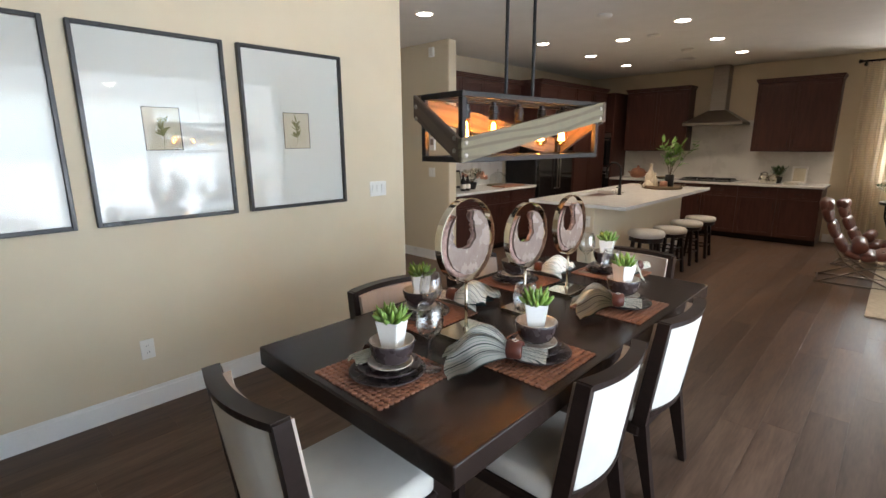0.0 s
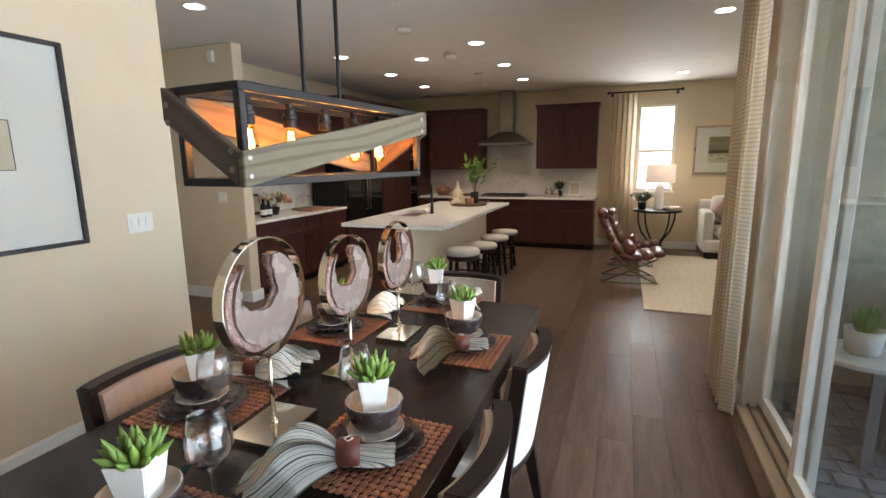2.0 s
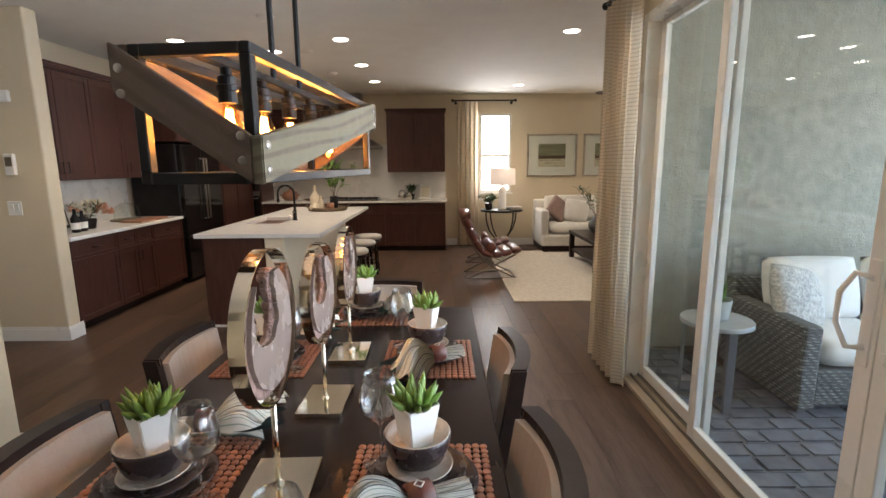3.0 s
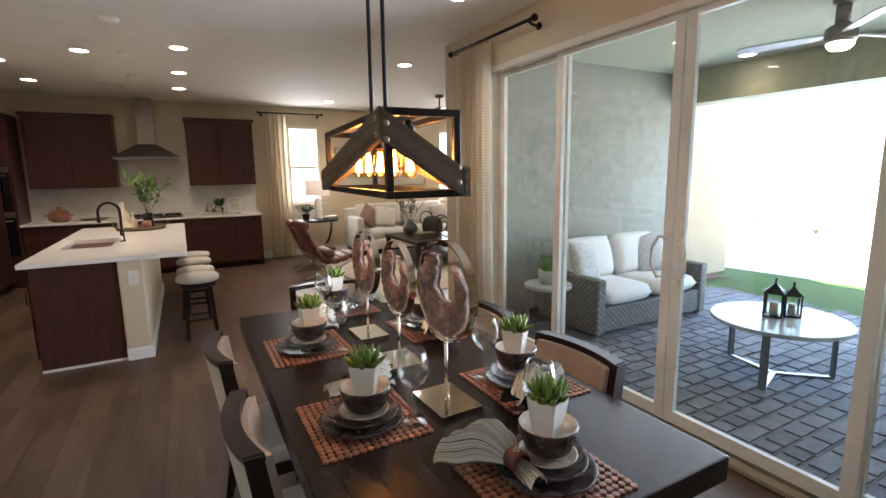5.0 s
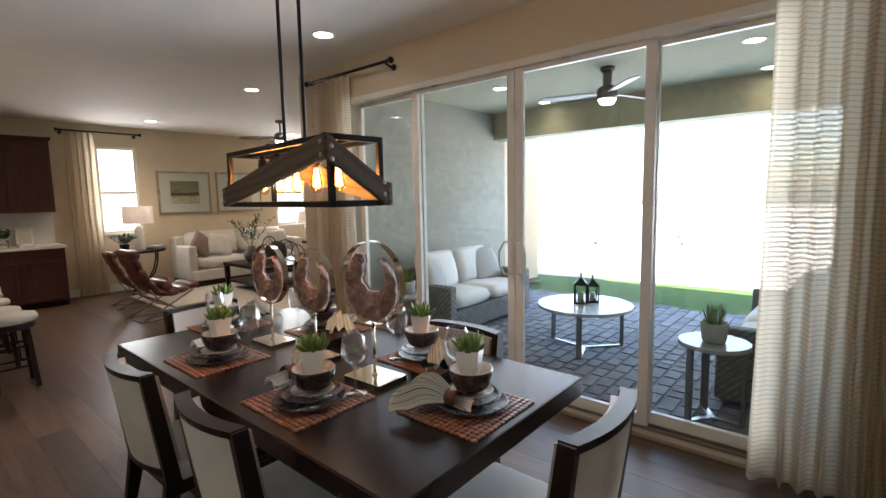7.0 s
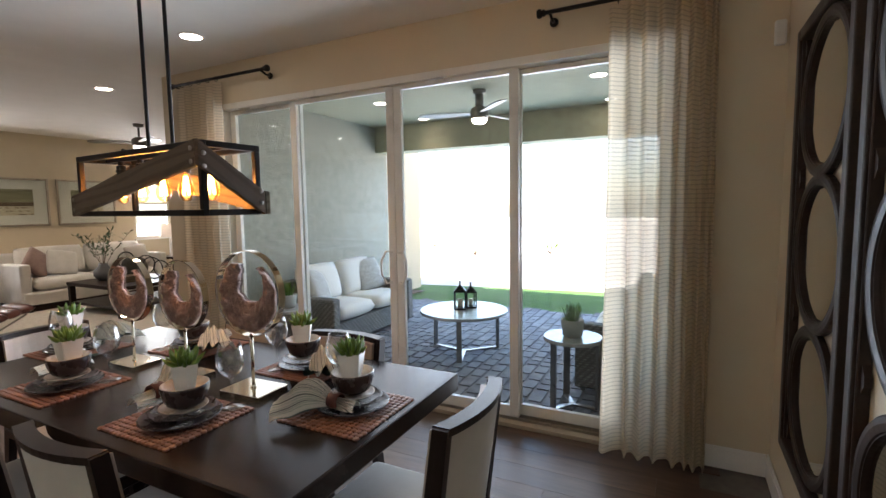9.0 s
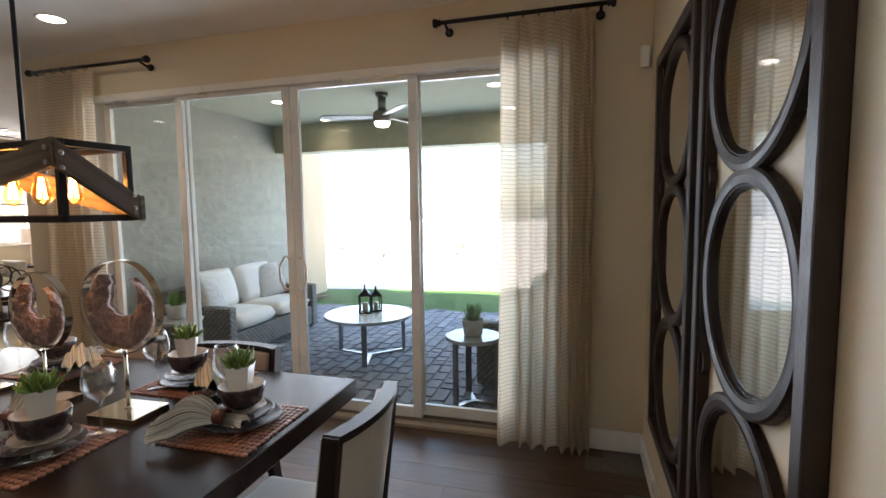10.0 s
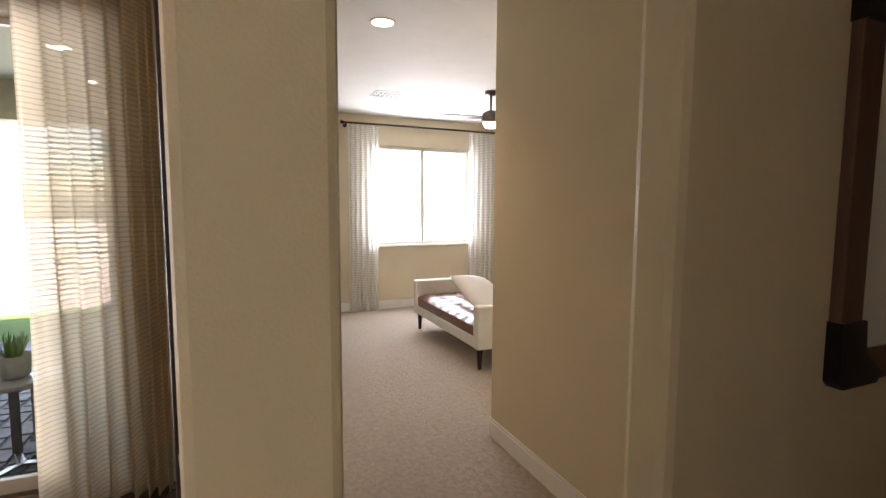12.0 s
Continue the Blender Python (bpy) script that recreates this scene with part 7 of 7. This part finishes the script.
# lawn with a curved near edge
bm = bmesh.new()
near = [(5.1 + 0.12 * math.sin(y * 0.5), y) for y in np.linspace(-14, 18, 40)]
far = [(6.75 + 0.3 * math.sin(y * 0.5 + 1), y) for y in np.linspace(18, -14, 40)]
prism(bm, [(float(a), float(b)) for a, b in near + far], -0.139, -0.035)
tagged(mesh("lawn", bm, M_GRASS), "green lawn strip beyond the patio", "lawn", kind="structure")
# a few desert shrubs far out on the gravel
for k, (x, y) in enumerate(((13.0, 6.8), (15.5, 9.6), (14.2, 4.6))):
    sh = thing("desert_shrub", "small dry green shrub on the pale gravel", "shrub", pose(x, y, -0.14), group="desert shrubs")
    rng = random.Random(k)
    for q in range(7):
        a = q * 0.9
        bm = bmesh.new()
        tip = Vector((math.cos(a) * 0.25, math.sin(a) * 0.25, rng.uniform(0.25, 0.5)))
        tube(bm, [(0, 0, 0), tip * 0.5, tip], 0.01, 5, radii=[0.014, 0.009, 0.004])
        st = part("branch", bm, M_TWIG, sh)
        bm = bmesh.new()
        for w in range(26):
            d = Vector((rng.uniform(-1, 1), rng.uniform(-1, 1), rng.uniform(-0.4, 1))).normalized()
            leaf(bm, tip * rng.uniform(0.5, 1.1), d, d.cross(Vector((0, 0, 1))), rng.uniform(0.05, 0.1), 0.03, 0.1, 0.1, 3)
        tagged(part("foliage", bm, M_LEAF, st), kind="stuff")

# ---- bedroom ----
M_WHITE = mat("white_linen", (0.80, 0.79, 0.77), 0.95, dark=(0.74, 0.73, 0.71), scale=6, fine=260, bump=0.3, sheen=0.2)
M_RUST = mat("rust_brown_leather", (0.20, 0.085, 0.05), 0.35, dark=(0.13, 0.05, 0.03), scale=8, fine=140, bump=0.1)


def daybed():
    d = thing("daybed_bench", "white framed bench with tufted brown leather cushion", "bench", pose(3.20, -2.05, 0, 0, 0, 0))
    L, W = 0.80, 0.34
    boxes("rail", [(-L, -W, 0.2, L, W, 0.30)], M_IVORY, d, 0.012, seg=2)
    for s in (-1, 1):
        boxes("arm", [(s * L - 0.05, -W - 0.01, 0.2, s * L + 0.05, W + 0.01, 0.60)], M_IVORY, d, 0.02, seg=3)
        for y in (-W + 0.05, W - 0.05):
            bm = bmesh.new()
            lathe(bm, [(0.018, 0.0), (0.03, 0.2), (0, 0.2)], 12, pose(s * (L - 0.02), y, 0))
            part("leg", bm, M_ESPRESSO, d, "tapered dark leg", smooth=True)
    bm = bmesh.new()
    nx, ny = 48, 20
    grid = {}
    for i in range(nx + 1):
        for j in range(ny + 1):
            x, y = -L + 0.055 + (2 * L - 0.11) * i / nx, -W + 0.01 + (2 * W - 0.02) * j / ny
            u, v = i / nx * 8, j / ny * 3
            dip = min(math.hypot((u - round(u)) / 1.0, (v - round(v)) / 1.0), 0.5) * 2
            edge = min(1, min(i, nx - i) / 2, min(j, ny - j) / 2)
            grid[i, j] = bm.verts.new((x, y, 0.40 + 0.045 * (dip ** 0.6) * edge ** 0.5))
    for i in range(nx):
        for j in range(ny):
            bm.faces.new((grid[i, j], grid[i + 1, j], grid[i + 1, j + 1], grid[i, j + 1]))
    box(bm, -L + 0.055, -W + 0.01, 0.301, L - 0.055, W - 0.01, 0.40, 0.01, 2)
    part("tufted_cushion", bm, M_RUST, d, "button-tufted brown leather cushion", smooth=True)


daybed()
pillow("large white bed pillow lying on the bench", pose(2.80, -1.98, 0.625, 10, -28, 10), 0.58, M_WHITE, d=0.5)


# ---- wooden sign in the hall ----
M_OLDWOOD = mat("old_reddish_wood", (0.15, 0.078, 0.055), 0.6, dark=(0.075, 0.036, 0.025), scale=5, fine=70, bump=0.2, stretch=(6, 6, 0.8), contrast=0.9)


def wall_sign():
    x = -0.50
    s = thing("wall_sign", "weathered wooden wall panel with black corner irons", "wall decor")
    y0, y1, z0, z1 = -2.12, -1.385, 0.955, 2.20
    x2 = x - 0.035
    for nm, r in (("plank", (x2, y1 - 0.11, z0 + 0.1, x, y1, z1 - 0.1)), ("plank", (x2, y0, z0 + 0.1, x, y0 + 0.11, z1 - 0.1)), ("plank", (x2, y0 + 0.1, z1 - 0.1, x, y1 - 0.1, z1)), ("plank", (x2, y0 + 0.1, z0, x, y1 - 0.1, z0 + 0.1))):
        boxes(nm, [r], M_OLDWOOD, s, 0.005, seg=2)
    boxes("backing", [(x - 0.02, y0 + 0.11, z0 + 0.1, x, y1 - 0.11, z1 - 0.1)], M_IVORY, s)
    for yy, sy in ((y1, -1), (y0, 1)):
        for zz, sz in ((z0, 1), (z1, -1)):
            bm = bmesh.new()
            pts = [(0, 0.02), (0.02, 0), (0.2, 0), (0.22, 0.03), (0.13, 0.1), (0.12, 0.2), (0, 0.2)]
            prism(bm, pts, -0.044, 0.0, Matrix(((0, 0, 1, x), (sy, 0, 0, yy - sy * 0.004), (0, sz, 0, zz - sz * 0.004), (0, 0, 0, 1))))
            part("corner_iron", bm, M_BLACK, s, "black metal corner")
    bm = bmesh.new()
    for a, b in (((y1 - 0.33, 1.62), (y1 - 0.44, 1.57)), ((y1 - 0.33, 1.55), (y1 - 0.44, 1.60))):
        tube(bm, [(x - 0.04, a[0], a[1]), (x - 0.04, b[0], b[1])], 0.004, 6)
    box(bm, x - 0.05, y1 - 0.33, 1.51, x - 0.0205, y1 - 0.31, 1.66)
    part("wire_hook", bm, M_BLACK, s, "black wire hook")


wall_sign()

# ---- floor planks: those round the table as pieces, the rest joined ----
def plank_mesh(w, l, h):
    bm = bmesh.new()
    box(bm, -w / 2, -l / 2, -h, w / 2, l / 2, 0.0)
    top = [e for e in bm.edges if all(v.co.z > -0.001 for v in e.verts)]
    bmesh.ops.bevel(bm, geom=top, offset=0.0006, segments=1, affect="EDGES")
    data = bpy.data.meshes.new("plank")
    bm.to_mesh(data)
    bm.free()
    data.materials.append(M_PLANK)
    return data


floor_ob = bpy.data.objects["floor"]
PW, PL = 0.178, 1.22
shared = plank_mesh(PW - 0.0004, PL - 0.0004, 0.008)
rest_v, rest_f = [], []
rng = random.Random(11)


def inside(x, y):
    if x > 1.6 and y < YP + 0.2:
        return False
    if y < YM - 0.1 and x > -0.85:
        return False
    if x < XW - 0.1 and y + PL / 2 < 3.3:
        return False
    return y > -3 and x < 6.1 and y < YB + 0.02 and x > -5


singles = 0
cols = int(11.2 / PW)
for c in range(cols):
    x = -5.0 + PW * (c + 0.5)
    off = rng.uniform(0, PL)
    for r in range(-1, 13):
        y = -3.0 + off + r * PL
        if not inside(x, y):
            continue
        if -1.9 < x < 1.6 and 0.2 < y < 7.2 and singles < 300:
            ob = new("plank", shared)
            ob.parent = floor_ob
            ob.location = (x, y, 0)
            if rng.random() < 0.5:
                ob.rotation_euler = (0, 0, math.pi)
            singles += 1
        else:
            b, g = len(rest_v), 0.0003
            y0, y1 = max(y - PL / 2, 3.3 if x < XW - 0.1 else -2.95), min(y + PL / 2, YB)
            rest_v += [(x - PW / 2 + g, y0 + g, 0), (x + PW / 2 - g, y0 + g, 0), (x + PW / 2 - g, y1 - g, 0), (x - PW / 2 + g, y1 - g, 0)]
            rest_f.append((b, b + 1, b + 2, b + 3))


def joined(name, verts, faces, thick, material, parent):
    data = bpy.data.meshes.new(name)
    n = len(verts)
    low = [(x, y, z - thick) for x, y, z in verts]
    sides = []
    for f in faces:
        for k in range(len(f)):
            a, b = f[k], f[(k + 1) % len(f)]
            sides.append((a, a + n, b + n, b))
    data.from_pydata(verts + low, [], faces + sides)
    data.materials.append(material)
    ob = new(name, data)
    ob.parent = parent
    return tagged(ob, kind="stuff")


def by_island(base, name, vary):
    """The same surface for joined pieces: tone by island in place of by object."""
    m = base.copy()
    m.name = name
    n, l = m.node_tree.nodes, m.node_tree.links
    geo = n.new("ShaderNodeNewGeometry")
    for node in list(n):
        if node.bl_idname == "ShaderNodeObjectInfo":
            for link in list(node.outputs["Random"].links):
                l.new(geo.outputs["Random Per Island"], link.to_socket)
            n.remove(node)
    return m


joined("more_planks", rest_v, rest_f, 0.008, by_island(M_PLANK, "wood_plank_far", 0.2), floor_ob)

# ---- patio pavers in courses of mixed lengths ----
patio = setting("pavement_patio", [(XD + 0.13, YM - 0.1, -0.139, 5.4, YP, PZ - 0.012)], M_SAND, "grey-brown concrete paver patio", "patio")
rng = random.Random(23)
sizes = {}
for k, (w, l) in enumerate(((0.125, 0.125), (0.125, 0.19), (0.125, 0.25))):
    bm = bmesh.new()
    box(bm, -l / 2 + 0.003, -w / 2 + 0.003, -0.03, l / 2 - 0.003, w / 2 - 0.003, 0.0)
    bmesh.ops.bevel(bm, geom=[e for e in bm.edges if all(v.co.z > -0.01 for v in e.verts)], offset=0.010, segments=2, affect="EDGES")
    data = bpy.data.meshes.new("paver")
    bm.to_mesh(data)
    bm.free()
    data.materials.append(M_PAVER)
    sizes[l] = data
count, far_v, far_f = 0, [], []
y = YM + 0.0625
while y < YP:
    x = XD + 0.14 + rng.uniform(-0.0, 0.02)
    while x < 5.05 + 0.12 * math.sin(y * 0.5):
        l = rng.choice((0.125, 0.19, 0.19, 0.25))
        cx = x + l / 2
        near_ = cx < 3.4 and 1.2 < y < 4.0
        z = PZ + rng.uniform(-0.002, 0.002)
        if near_ and count < 300:
            ob = new("paver", sizes[l])
            ob.parent = patio
            ob.location = (cx, y, z)
            ob.rotation_euler = (rng.uniform(-0.006, 0.006), rng.uniform(-0.006, 0.006), rng.uniform(-0.01, 0.01))
            count += 1
        else:
            b, g = len(far_v), 0.006
            far_v += [(cx - l / 2 + g, y - 0.0625 + g, z), (cx + l / 2 - g, y - 0.0625 + g, z), (cx + l / 2 - g, y + 0.0625 - g, z), (cx - l / 2 + g, y + 0.0625 - g, z)]
            far_f.append((b, b + 1, b + 2, b + 3))
        x += l
    y += 0.125
joined("more_pavers", far_v, far_f, 0.02, by_island(M_PAVER, "paver_far", 0.2), patio)
